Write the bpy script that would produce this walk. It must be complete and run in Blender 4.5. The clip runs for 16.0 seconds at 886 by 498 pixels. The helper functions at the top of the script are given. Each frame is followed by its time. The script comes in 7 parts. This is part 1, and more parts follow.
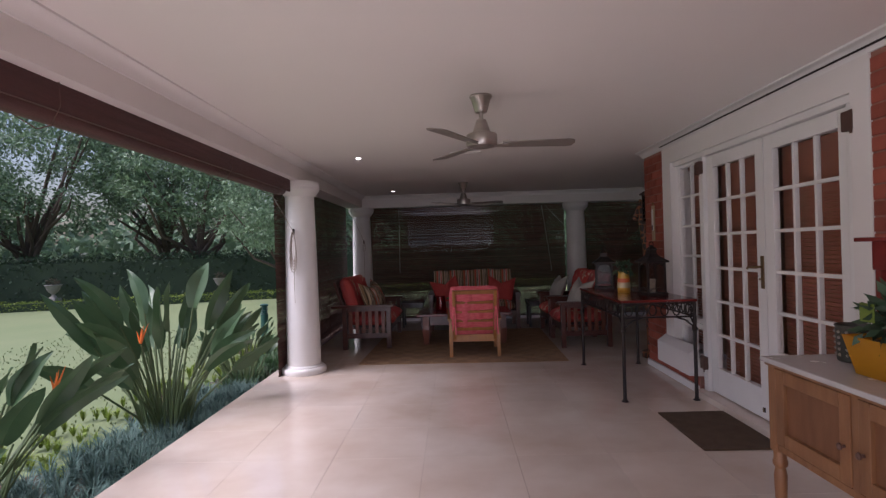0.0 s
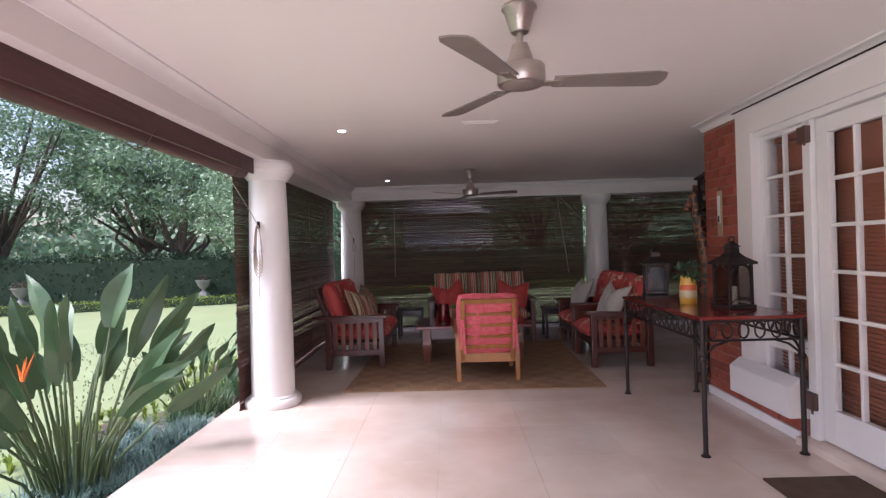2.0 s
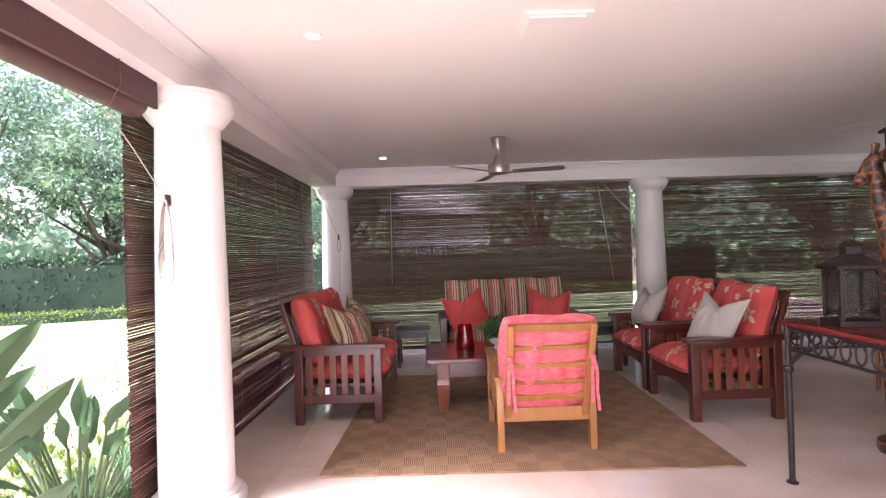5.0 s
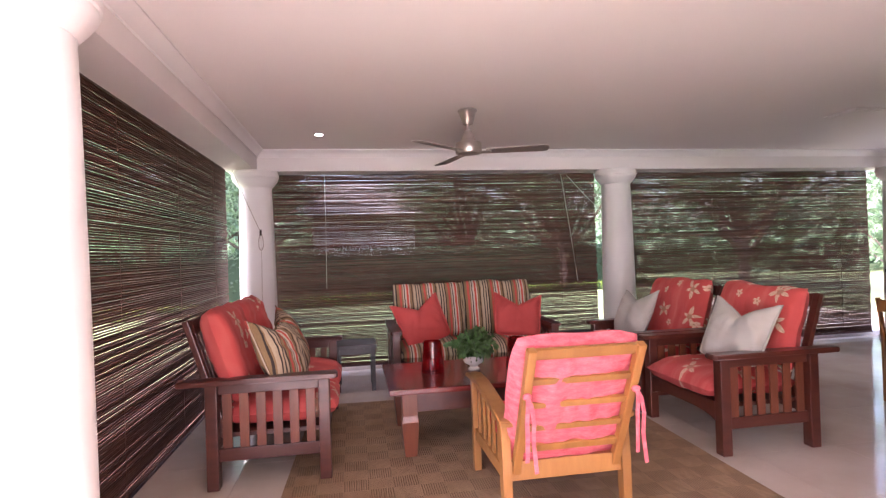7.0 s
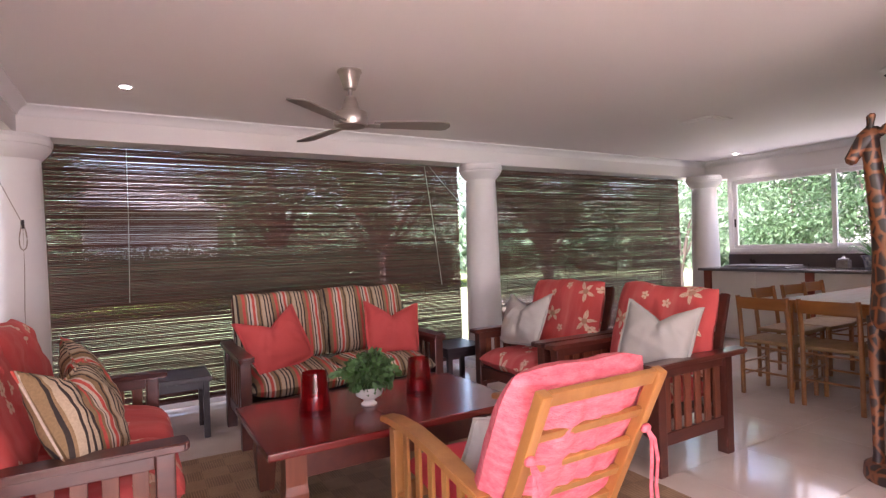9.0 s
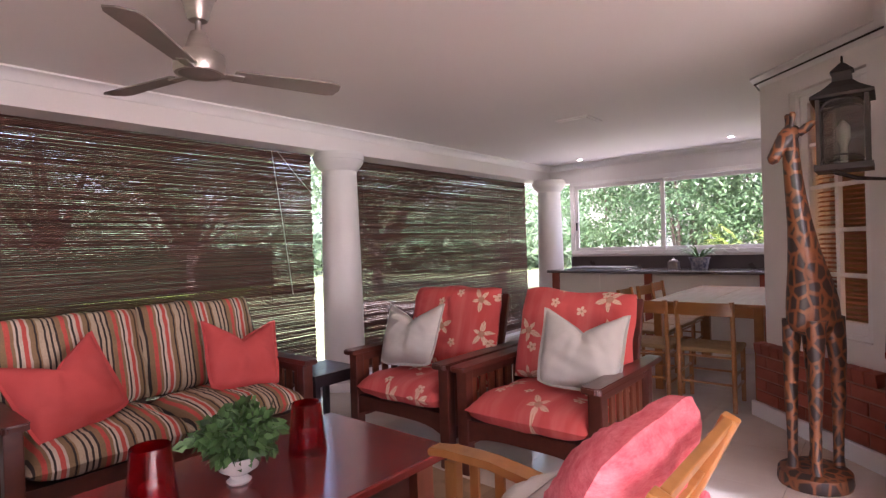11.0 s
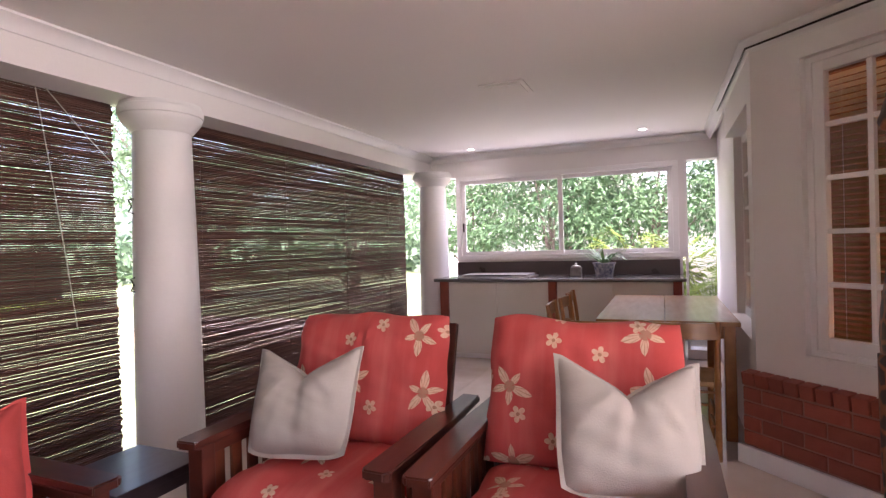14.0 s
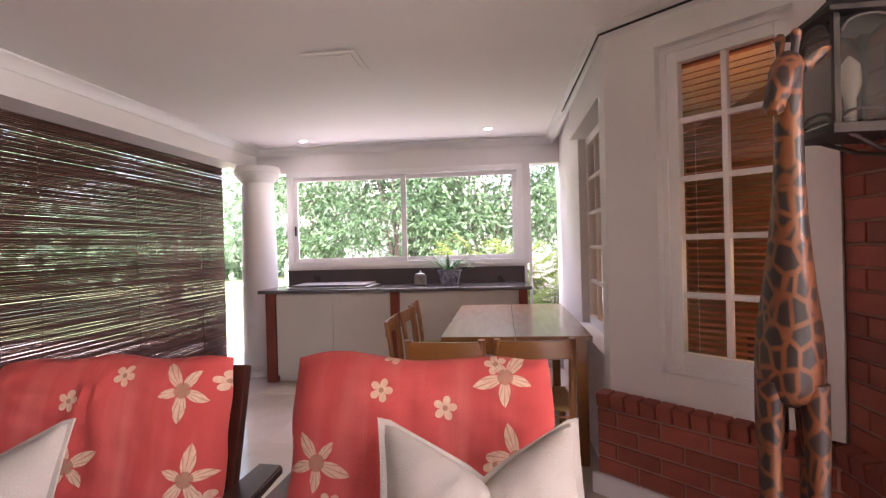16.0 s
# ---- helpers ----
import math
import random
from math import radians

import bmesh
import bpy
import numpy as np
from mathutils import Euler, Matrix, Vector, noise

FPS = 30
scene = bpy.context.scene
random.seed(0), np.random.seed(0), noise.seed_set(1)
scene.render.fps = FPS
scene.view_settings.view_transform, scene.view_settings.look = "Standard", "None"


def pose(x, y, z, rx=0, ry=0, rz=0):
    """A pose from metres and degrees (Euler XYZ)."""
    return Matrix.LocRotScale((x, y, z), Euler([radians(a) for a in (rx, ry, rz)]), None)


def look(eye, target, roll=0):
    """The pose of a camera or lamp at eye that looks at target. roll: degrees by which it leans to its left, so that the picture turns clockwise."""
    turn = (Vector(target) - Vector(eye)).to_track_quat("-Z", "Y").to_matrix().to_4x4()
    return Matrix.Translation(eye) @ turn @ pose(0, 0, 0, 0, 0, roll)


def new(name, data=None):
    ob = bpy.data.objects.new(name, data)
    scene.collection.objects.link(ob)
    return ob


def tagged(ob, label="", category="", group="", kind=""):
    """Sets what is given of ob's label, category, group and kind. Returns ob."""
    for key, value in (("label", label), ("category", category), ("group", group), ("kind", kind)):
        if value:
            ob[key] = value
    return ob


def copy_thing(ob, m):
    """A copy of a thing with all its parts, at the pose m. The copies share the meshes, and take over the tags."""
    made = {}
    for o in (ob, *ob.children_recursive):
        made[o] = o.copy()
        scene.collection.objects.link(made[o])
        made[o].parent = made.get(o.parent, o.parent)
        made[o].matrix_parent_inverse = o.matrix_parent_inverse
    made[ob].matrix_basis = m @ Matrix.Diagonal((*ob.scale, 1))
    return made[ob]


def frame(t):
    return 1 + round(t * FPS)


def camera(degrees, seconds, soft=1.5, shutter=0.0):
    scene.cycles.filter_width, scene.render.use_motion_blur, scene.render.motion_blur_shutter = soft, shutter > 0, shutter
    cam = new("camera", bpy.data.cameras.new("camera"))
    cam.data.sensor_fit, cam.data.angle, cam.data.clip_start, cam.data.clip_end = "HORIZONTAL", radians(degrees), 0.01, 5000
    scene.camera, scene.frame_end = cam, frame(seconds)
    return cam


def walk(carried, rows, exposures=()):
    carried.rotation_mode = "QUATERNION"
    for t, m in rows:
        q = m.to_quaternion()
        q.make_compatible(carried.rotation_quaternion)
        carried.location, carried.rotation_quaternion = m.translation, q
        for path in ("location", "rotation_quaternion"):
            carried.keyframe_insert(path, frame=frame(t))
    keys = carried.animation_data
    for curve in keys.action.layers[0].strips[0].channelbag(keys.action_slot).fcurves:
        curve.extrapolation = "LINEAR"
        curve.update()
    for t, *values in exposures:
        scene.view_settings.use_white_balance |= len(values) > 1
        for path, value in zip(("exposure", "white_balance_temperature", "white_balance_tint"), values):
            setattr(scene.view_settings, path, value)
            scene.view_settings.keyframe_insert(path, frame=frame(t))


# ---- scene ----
cam = camera(79.4, 16.0, soft=1.35)
METRES, EYE, TILT, LEAN, TURN = 8.4, 1.38, 0.0, 0.0, 1.1
ROWS = [
    (0.0, 0.0, 0.0000, 0.0, -0.0, -0.04, 1.66),
    (0.5, -0.0039, 0.0376, -0.0004, -0.09, -0.05, 1.64),
    (1.0, -0.0096, 0.0775, -0.0022, -0.19, -0.04, 1.72),
    (1.5, -0.012, 0.1133, -0.0038, -0.35, 0.01, 1.69),
    (2.0, -0.0117, 0.1542, -0.0024, -0.46, 0.01, 1.73),
    (2.5, -0.0133, 0.1910, -0.0027, -0.63, 0.08, 1.77),
    (3.0, -0.0143, 0.2324, -0.0044, -0.82, 0.15, 1.77),
    (5.5, -0.0534, 0.4226, -0.0092, -2.54, 0.47, 1.84),
    (6.0, -0.0601, 0.4545, -0.0106, -4.34, 0.47, 1.88),
    (6.5, -0.0667, 0.4823, -0.0118, -6.6, 0.43, 1.86),
    (7.0, -0.0781, 0.5114, -0.0107, -10.61, 0.35, 1.87),
    (7.5, -0.0861, 0.5409, -0.0113, -15.25, 0.28, 1.87),
    (8.0, -0.0947, 0.5737, -0.0112, -19.91, 0.19, 1.83),
    (8.5, -0.1043, 0.5999, -0.009, -25.4, 0.0, 1.9),
    (9.0, -0.1089, 0.6295, -0.0107, -31.37, -0.09, 1.85),
    (9.5, -0.1095, 0.6563, -0.0113, -35.84, -0.23, 1.8),
    (10.0, -0.1083, 0.6832, -0.011, -41.25, -0.3, 1.81),
    (12.5, -0.0494, 0.8080, -0.0093, -60.77, -0.49, 1.71),
    (13.0, -0.0296, 0.8343, -0.0094, -62.86, -0.53, 1.67),
    (13.5, -0.0123, 0.8550, -0.0088, -65.27, -0.48, 1.65),
    (14.0, 0.0121, 0.8703, -0.0089, -68.57, -0.49, 1.63),
    (14.5, 0.0333, 0.8804, -0.0092, -72.14, -0.5, 1.61),
    (15.0, 0.0545, 0.8875, -0.0087, -76.69, -0.49, 1.58),
    (15.5, 0.0708, 0.8848, -0.0092, -81.14, -0.49, 1.56),
    (16.0, 0.0894, 0.8771, -0.0088, -84.73, -0.37, 1.53),
]

walk(cam, [(t, pose(0, 0, EYE, TILT, LEAN, TURN) @ pose(METRES * x, METRES * y, METRES * z, 90 + pitch, roll, yaw)) for t, x, y, z, yaw, pitch, roll in ROWS],
     exposures=[(t, stops, kelvin, tint) for t, stops, kelvin, tint in ((0.0, 0.05, 5750, 27), (1.0, 0.75, 5700, 27), (1.5, 0.97, 5700, 27), (3.0, 1.6, 5700, 27), (5.5, 2.8, 5900, 30), (7.0, 2.95, 6000, 33), (9.0, 2.95, 6050, 34), (10.0, 2.8, 6050, 35), (12.5, 3.2, 6050, 37), (14.0, 3.15, 6150, 35), (16.0, 3.35, 6200, 34))])

# ---- world and light ----
world = bpy.data.worlds.new("sky")
scene.world = world
world.use_nodes = True
wn = world.node_tree
sky = wn.nodes.new("ShaderNodeTexSky")
sky.sky_type = "NISHITA"
sky.sun_disc = False
sky.sun_elevation = radians(52)
sky.sun_rotation = radians(-114)
sky.dust_density = 4.0
sky.air_density = 1.3
wn.links.new(sky.outputs[0], wn.nodes["Background"].inputs[0])
wn.nodes["Background"].inputs[1].default_value = 0.14
sun_data = bpy.data.lights.new("sun", "SUN")
sun_data.energy = 3.4
sun_data.angle = radians(35)
sun_data.color = (1.0, 0.95, 0.88)
sun = new("sun", sun_data)
sun.matrix_world = look((-8, 0.5, 11), (0, 4, 0))

# daylight fill lamps added unseen behind the walk: open verandah end and garden side
def fill_light(name, m, width, height, watts, color=(1.0, 0.96, 0.93)):
    data = bpy.data.lights.new(name, "AREA")
    data.shape, data.size, data.size_y, data.energy, data.color = "RECTANGLE", width, height, watts, color
    ob = new(name, data)
    ob.matrix_world = m
    return ob


fill_light("fill_end", look((0, -4.35, 1.15), (0, 0, 1.15)), 4.0, 2.1, 45)
# added lamp above the window, out of view, to brighten the kitchen end
fill_light("fill_kitchen", look((8.0, 8.4, 3.15), (4.6, 8.2, 0.7)), 3.0, 1.0, 13)
# unseen lamp added below the sill, as bounce off the paving onto the ceiling
fill_light("fill_below_sill", look((7.05, 8.45, 0.86), (4.2, 8.3, 2.45)), 2.6, 0.7, 3.5)
fill_light("fill_side", look((-2.15, -2.2, 1.1), (2, -2.2, 1.1)), 4.2, 2.0, 52)

# ---- materials ----


def material(name, c1, c2=None, scale=6.0, fine=60.0, rough=0.6, metal=0.0, bump=0.15, stretch=(1, 1, 1), space="Object",
             per_object=0.0, per_island=0.0, coat=0.0, translucent=0.0, fine_mix=0.35):
    """A surface with variation at two scales, fine relief and optional variation piece by piece."""
    m = bpy.data.materials.new(name)
    m.use_nodes = True
    nt = m.node_tree
    nd, ln = nt.nodes, nt.links
    b = nd["Principled BSDF"]
    c2 = c2 or tuple(v * 0.75 for v in c1)
    co = nd.new("ShaderNodeTexCoord")
    mp = nd.new("ShaderNodeMapping")
    mp.inputs["Scale"].default_value = stretch
    if space == "World":
        geo = nd.new("ShaderNodeNewGeometry")
        ln.new(geo.outputs["Position"], mp.inputs["Vector"])
    else:
        ln.new(co.outputs[space], mp.inputs["Vector"])
    big = nd.new("ShaderNodeTexNoise")
    big.inputs["Scale"].default_value = scale
    big.inputs["Detail"].default_value = 5
    ln.new(mp.outputs[0], big.inputs["Vector"])
    small = nd.new("ShaderNodeTexNoise")
    small.inputs["Scale"].default_value = fine
    small.inputs["Detail"].default_value = 3
    ln.new(mp.outputs[0], small.inputs["Vector"])
    ramp = nd.new("ShaderNodeMapRange")
    ramp.inputs[1].default_value, ramp.inputs[2].default_value = 0.3, 0.7
    ln.new(big.outputs[0], ramp.inputs[0])
    mix = nd.new("ShaderNodeMix")
    mix.data_type = "RGBA"
    mix.inputs[6].default_value = (*c1, 1)
    mix.inputs[7].default_value = (*c2, 1)
    addf = nd.new("ShaderNodeMath")
    addf.operation = "MULTIPLY_ADD"
    addf.inputs[1].default_value = fine_mix
    ln.new(small.outputs[0], addf.inputs[0])
    sub = nd.new("ShaderNodeMath")
    sub.operation = "MULTIPLY_ADD"
    sub.inputs[1].default_value = 1.0 - fine_mix
    sub.inputs[2].default_value = 0.0
    ln.new(ramp.outputs[0], sub.inputs[0])
    ln.new(sub.outputs[0], addf.inputs[2])
    ln.new(addf.outputs[0], mix.inputs[0])
    col = mix.outputs[2]
    if per_object or per_island:
        if per_object:
            src = nd.new("ShaderNodeObjectInfo").outputs["Random"]
        else:
            src = nd.new("ShaderNodeNewGeometry").outputs["Random Per Island"]
        amount = per_object or per_island
        rng = nd.new("ShaderNodeMapRange")
        rng.inputs[3].default_value, rng.inputs[4].default_value = 1 - amount, 1 + amount
        ln.new(src, rng.inputs[0])
        hsv = nd.new("ShaderNodeHueSaturation")
        ln.new(rng.outputs[0], hsv.inputs["Value"])
        ln.new(col, hsv.inputs["Color"])
        col = hsv.outputs[0]
    ln.new(col, b.inputs["Base Color"])
    b.inputs["Metallic"].default_value = metal
    rr = nd.new("ShaderNodeMapRange")
    rr.inputs[3].default_value, rr.inputs[4].default_value = max(0.02, rough - 0.08), min(1, rough + 0.08)
    ln.new(big.outputs[0], rr.inputs[0])
    ln.new(rr.outputs[0], b.inputs["Roughness"])
    b.inputs["Coat Weight"].default_value = coat
    b.inputs["Coat Roughness"].default_value = 0.12
    if bump:
        bp = nd.new("ShaderNodeBump")
        bp.inputs["Strength"].default_value = bump
        bp.inputs["Distance"].default_value = 0.004
        ln.new(small.outputs[0], bp.inputs["Height"])
        ln.new(bp.outputs[0], b.inputs["Normal"])
    if translucent:
        tr = nd.new("ShaderNodeBsdfTranslucent")
        ln.new(col, tr.inputs[0])
        ms = nd.new("ShaderNodeMixShader")
        ms.inputs[0].default_value = translucent
        ln.new(b.outputs[0], ms.inputs[1])
        ln.new(tr.outputs[0], ms.inputs[2])
        ln.new(ms.outputs[0], nd["Material Output"].inputs[0])
    return m


def glow(name, color, strength):
    m = bpy.data.materials.new(name)
    m.use_nodes = True
    b = m.node_tree.nodes["Principled BSDF"]
    b.inputs["Base Color"].default_value = (*color, 1)
    b.inputs["Emission Color"].default_value = (*color, 1)
    b.inputs["Emission Strength"].default_value = strength
    return m


def clear_glass(name, tint=(1, 1, 1), rough=0.02):
    m = bpy.data.materials.new(name)
    m.use_nodes = True
    nt = m.node_tree
    gl = nt.nodes.new("ShaderNodeBsdfGlossy")
    gl.inputs["Roughness"].default_value = rough
    tr = nt.nodes.new("ShaderNodeBsdfTransparent")
    tr.inputs[0].default_value = (*tint, 1)
    lw = nt.nodes.new("ShaderNodeLayerWeight")
    lw.inputs[0].default_value = 0.5
    pw = nt.nodes.new("ShaderNodeMath")
    pw.operation = "POWER"
    pw.inputs[1].default_value = 4.0
    nt.links.new(lw.outputs["Facing"], pw.inputs[0])
    fr = nt.nodes.new("ShaderNodeMath")
    fr.operation = "MULTIPLY_ADD"
    fr.inputs[1].default_value, fr.inputs[2].default_value = 0.45, 0.025
    nt.links.new(pw.outputs[0], fr.inputs[0])
    ms = nt.nodes.new("ShaderNodeMixShader")
    nt.links.new(fr.outputs[0], ms.inputs[0])
    nt.links.new(tr.outputs[0], ms.inputs[1])
    nt.links.new(gl.outputs[0], ms.inputs[2])
    nt.links.new(ms.outputs[0], nt.nodes["Material Output"].inputs[0])
    return m


PLASTER = material("white_plaster", (0.80, 0.765, 0.75), (0.72, 0.68, 0.665), 1.2, 90, 0.6, bump=0.12, space="World")
CEILING = material("ceiling_paint", (0.83, 0.795, 0.77), (0.79, 0.755, 0.73), 0.5, 120, 0.7, bump=0.04, space="World", fine_mix=0.15)
COLUMN = material("column_paint", (0.82, 0.80, 0.79), (0.75, 0.73, 0.72), 2.5, 45, 0.5, bump=0.2, space="World")
TRIM = material("white_gloss_paint", (0.82, 0.80, 0.79), (0.76, 0.74, 0.73), 3, 80, 0.35, bump=0.05)
BRICK = material("red_brick", (0.34, 0.085, 0.05), (0.24, 0.055, 0.035), 9, 110, 0.7, bump=0.4, per_object=0.22)
MORTAR = material("mortar", (0.36, 0.18, 0.14), (0.26, 0.12, 0.09), 8, 120, 0.9, bump=0.4)
GROUT = material("grout", (0.54, 0.46, 0.385), (0.46, 0.385, 0.32), 8, 120, 0.8)
TILE = material("polished_travertine", (0.77, 0.685, 0.61), (0.57, 0.45, 0.36), 1.5, 7, 0.11, bump=0.01, space="World", per_object=0.03, fine_mix=0.25)
BLIND = material("stained_reed", (0.115, 0.052, 0.038), (0.066, 0.029, 0.022), 4, 50, 0.8, bump=0.1, stretch=(1, 1, 8), per_island=0.25, space="World")
BLIND.node_tree.nodes["Principled BSDF"].inputs["Specular IOR Level"].default_value = 0.2
ROLL = material("rolled_reed", (0.10, 0.032, 0.03), (0.05, 0.018, 0.018), 3, 60, 0.5, bump=0.4, stretch=(12, 0.5, 12), space="World")
LAWN = material("mown_lawn", (0.17, 0.225, 0.095), (0.225, 0.265, 0.13), 0.7, 40, 0.9, bump=0.6, space="World")
SOIL = material("bed_soil", (0.06, 0.045, 0.03), (0.10, 0.075, 0.05), 5, 40, 0.95, bump=0.8, space="World")
GLASS = clear_glass("window_glass")

# ---- mesh helpers ----


def box(bm, x0, x1, y0, y1, z0, z1, m=None, bevel=0.0):
    """An upright block, optionally turned by the pose m and with its edges bevelled."""
    vs = [bm.verts.new((x, y, z)) for z in (z0, z1) for y in (y0, y1) for x in (x0, x1)]
    fs = [bm.faces.new([vs[i] for i in q]) for q in ((0, 2, 3, 1), (4, 5, 7, 6), (0, 1, 5, 4), (2, 6, 7, 3), (0, 4, 6, 2), (1, 3, 7, 5))]
    if bevel:
        es = list({e for f in fs for e in f.edges})
        out = bmesh.ops.bevel(bm, geom=es, offset=bevel, segments=2, affect="EDGES", profile=0.6)
        vs = list({v for f in out["faces"] for v in f.verts} | {v for v in vs if v.is_valid})
    if m is not None:
        bmesh.ops.transform(bm, matrix=m, verts=vs)
    return vs


def rod(bm, p0, p1, r0, r1=None, seg=10):
    """A round bar from p0 to p1, tapering from r0 to r1."""
    p0, p1 = Vector(p0), Vector(p1)
    r1 = r0 if r1 is None else r1
    d = p1 - p0
    m = Matrix.Translation((p0 + p1) / 2) @ d.to_track_quat("Z", "Y").to_matrix().to_4x4()
    bmesh.ops.create_cone(bm, cap_ends=True, segments=seg, radius1=max(r0, 1e-4), radius2=max(r1, 1e-4), depth=d.length, matrix=m)


def tube(bm, pts, r, seg=8, r_end=None):
    """A bent bar along points."""
    pts = [Vector(p) for p in pts]
    rings = []
    n = len(pts)
    for i, p in enumerate(pts):
        d = (pts[min(i + 1, n - 1)] - pts[max(i - 1, 0)]).normalized()
        q = d.to_track_quat("Z", "Y").to_matrix()
        rr = r if r_end is None else r + (r_end - r) * i / (n - 1)
        rings.append([bm.verts.new(p + q @ Vector((rr * math.cos(2 * math.pi * k / seg), rr * math.sin(2 * math.pi * k / seg), 0))) for k in range(seg)])
    for a, b in zip(rings, rings[1:]):
        for k in range(seg):
            bm.faces.new((a[k], a[(k + 1) % seg], b[(k + 1) % seg], b[k]))
    bm.faces.new(rings[0][::-1])
    bm.faces.new(rings[-1])


def lathe(bm, profile, centre=(0, 0, 0), seg=32):
    """A turned body from (radius, height) steps."""
    cx, cy, cz = centre
    rings = [[bm.verts.new((cx + r * math.cos(2 * math.pi * k / seg), cy + r * math.sin(2 * math.pi * k / seg), cz + z)) for k in range(seg)] for r, z in profile]
    for a, b in zip(rings, rings[1:]):
        for k in range(seg):
            bm.faces.new((a[k], a[(k + 1) % seg], b[(k + 1) % seg], b[k]))
    if profile[0][0] > 0.003:
        bm.faces.new(rings[0][::-1])
    if profile[-1][0] > 0.003:
        bm.faces.new(rings[-1])


def prism(bm, outline, a0, a1, axis="x"):
    """An outline in two coordinates drawn out along the third axis."""
    def place(u, v, a):
        return {"x": (a, u, v), "y": (u, a, v), "z": (u, v, a)}[axis]
    lo = [bm.verts.new(place(u, v, a0)) for u, v in outline]
    hi = [bm.verts.new(place(u, v, a1)) for u, v in outline]
    n = len(outline)
    bm.faces.new(lo[::-1])
    bm.faces.new(hi)
    for i in range(n):
        bm.faces.new((lo[i], lo[(i + 1) % n], hi[(i + 1) % n], hi[i]))


def part(name, bm, mat, parent=None, label="", m=None, smooth=False, shadow=True):
    """Links a bmesh as one mesh object, under a thing or a part."""
    bmesh.ops.recalc_face_normals(bm, faces=bm.faces)
    me = bpy.data.meshes.new(name)
    bm.to_mesh(me)
    bm.free()
    me.materials.append(mat)
    if smooth:
        me.polygons.foreach_set("use_smooth", [True] * len(me.polygons))
        me.set_sharp_from_angle(angle=radians(40))
    ob = new(name, me)
    if parent is not None:
        ob.parent = parent
    if m is not None:
        ob.matrix_basis = m
    if label:
        ob["label"] = label
    if not shadow:
        ob.visible_shadow = False
    return ob


def block(name, mat, parent, x0, x1, y0, y1, z0, z1, bevel=0.0, m=None, label=""):
    bm = bmesh.new()
    box(bm, x0, x1, y0, y1, z0, z1, bevel=bevel)
    return part(name, bm, mat, parent, label, m)


def thing(name, label, category, m=None, group="", kind=""):
    ob = new(name)
    ob.empty_display_size = 0.1
    if m is not None:
        ob.matrix_basis = m
    return tagged(ob, label, category, group, kind)


def structure(ob, label="", category=""):
    return tagged(ob, label, category, kind="structure")


def mesh_from(name, verts, faces, mat, parent=None, m=None, smooth=False):
    me = bpy.data.meshes.new(name)
    verts = np.asarray(verts, dtype=np.float32)
    faces = np.asarray(faces, dtype=np.int32)
    nf, k = faces.shape
    me.vertices.add(len(verts))
    me.vertices.foreach_set("co", verts.ravel())
    me.loops.add(nf * k)
    me.loops.foreach_set("vertex_index", faces.ravel())
    me.polygons.add(nf)
    me.polygons.foreach_set("loop_start", np.arange(0, nf * k, k, dtype=np.int32))
    me.update(calc_edges=True)
    me.validate()
    me.materials.append(mat)
    if smooth:
        me.polygons.foreach_set("use_smooth", [True] * len(me.polygons))
    ob = new(name, me)
    if parent is not None:
        ob.parent = parent
    if m is not None:
        ob.matrix_basis = m
    return ob


# ---- plan ----
EDGE_X, WALL_X, BACK_Y, CEIL = -2.06, 2.20, 10.24, 2.41
TILE_SIZE, TILE_X0, TILE_Y0 = 0.61, -2.06, -4.40
BEAM_Z = 2.19
END_Y = -4.4
WIN_X = 6.25
BAY_A, BAY_B = Vector((2.74, 6.13)), Vector((3.45, 6.84))
DINE_Y = 6.84

# ---- floor ----
bm = bmesh.new()
box(bm, EDGE_X, 9.0, END_Y, BACK_Y + 0.15, -0.3, -0.006)
floor = structure(part("floor", bm, GROUT), "cream polished travertine tiled verandah floor", "floor")
bm = bmesh.new()
box(bm, EDGE_X - 0.06, EDGE_X, END_Y, BACK_Y + 0.15, -0.3, -0.002)
structure(part("trim_floor_edge", bm, TILE), "cream stone edge of the verandah", "edging")

# ---- ceiling, beams and cornices ----
bm = bmesh.new()
box(bm, -2.4, 6.55, END_Y - 0.2, 10.6, CEIL, CEIL + 0.15)
structure(part("ceiling", bm, CEILING), "flat white painted plaster ceiling", "ceiling")
bm = bmesh.new()
box(bm, -2.0, -1.70, END_Y, 10.36, BEAM_Z, CEIL)
structure(part("beam_garden", bm, PLASTER), "white plastered beam over the columns", "beam")
bm = bmesh.new()
box(bm, -1.70, 6.5, 10.06, 10.36, BEAM_Z, CEIL)
structure(part("beam_back", bm, PLASTER), "white plastered beam over the columns", "beam")


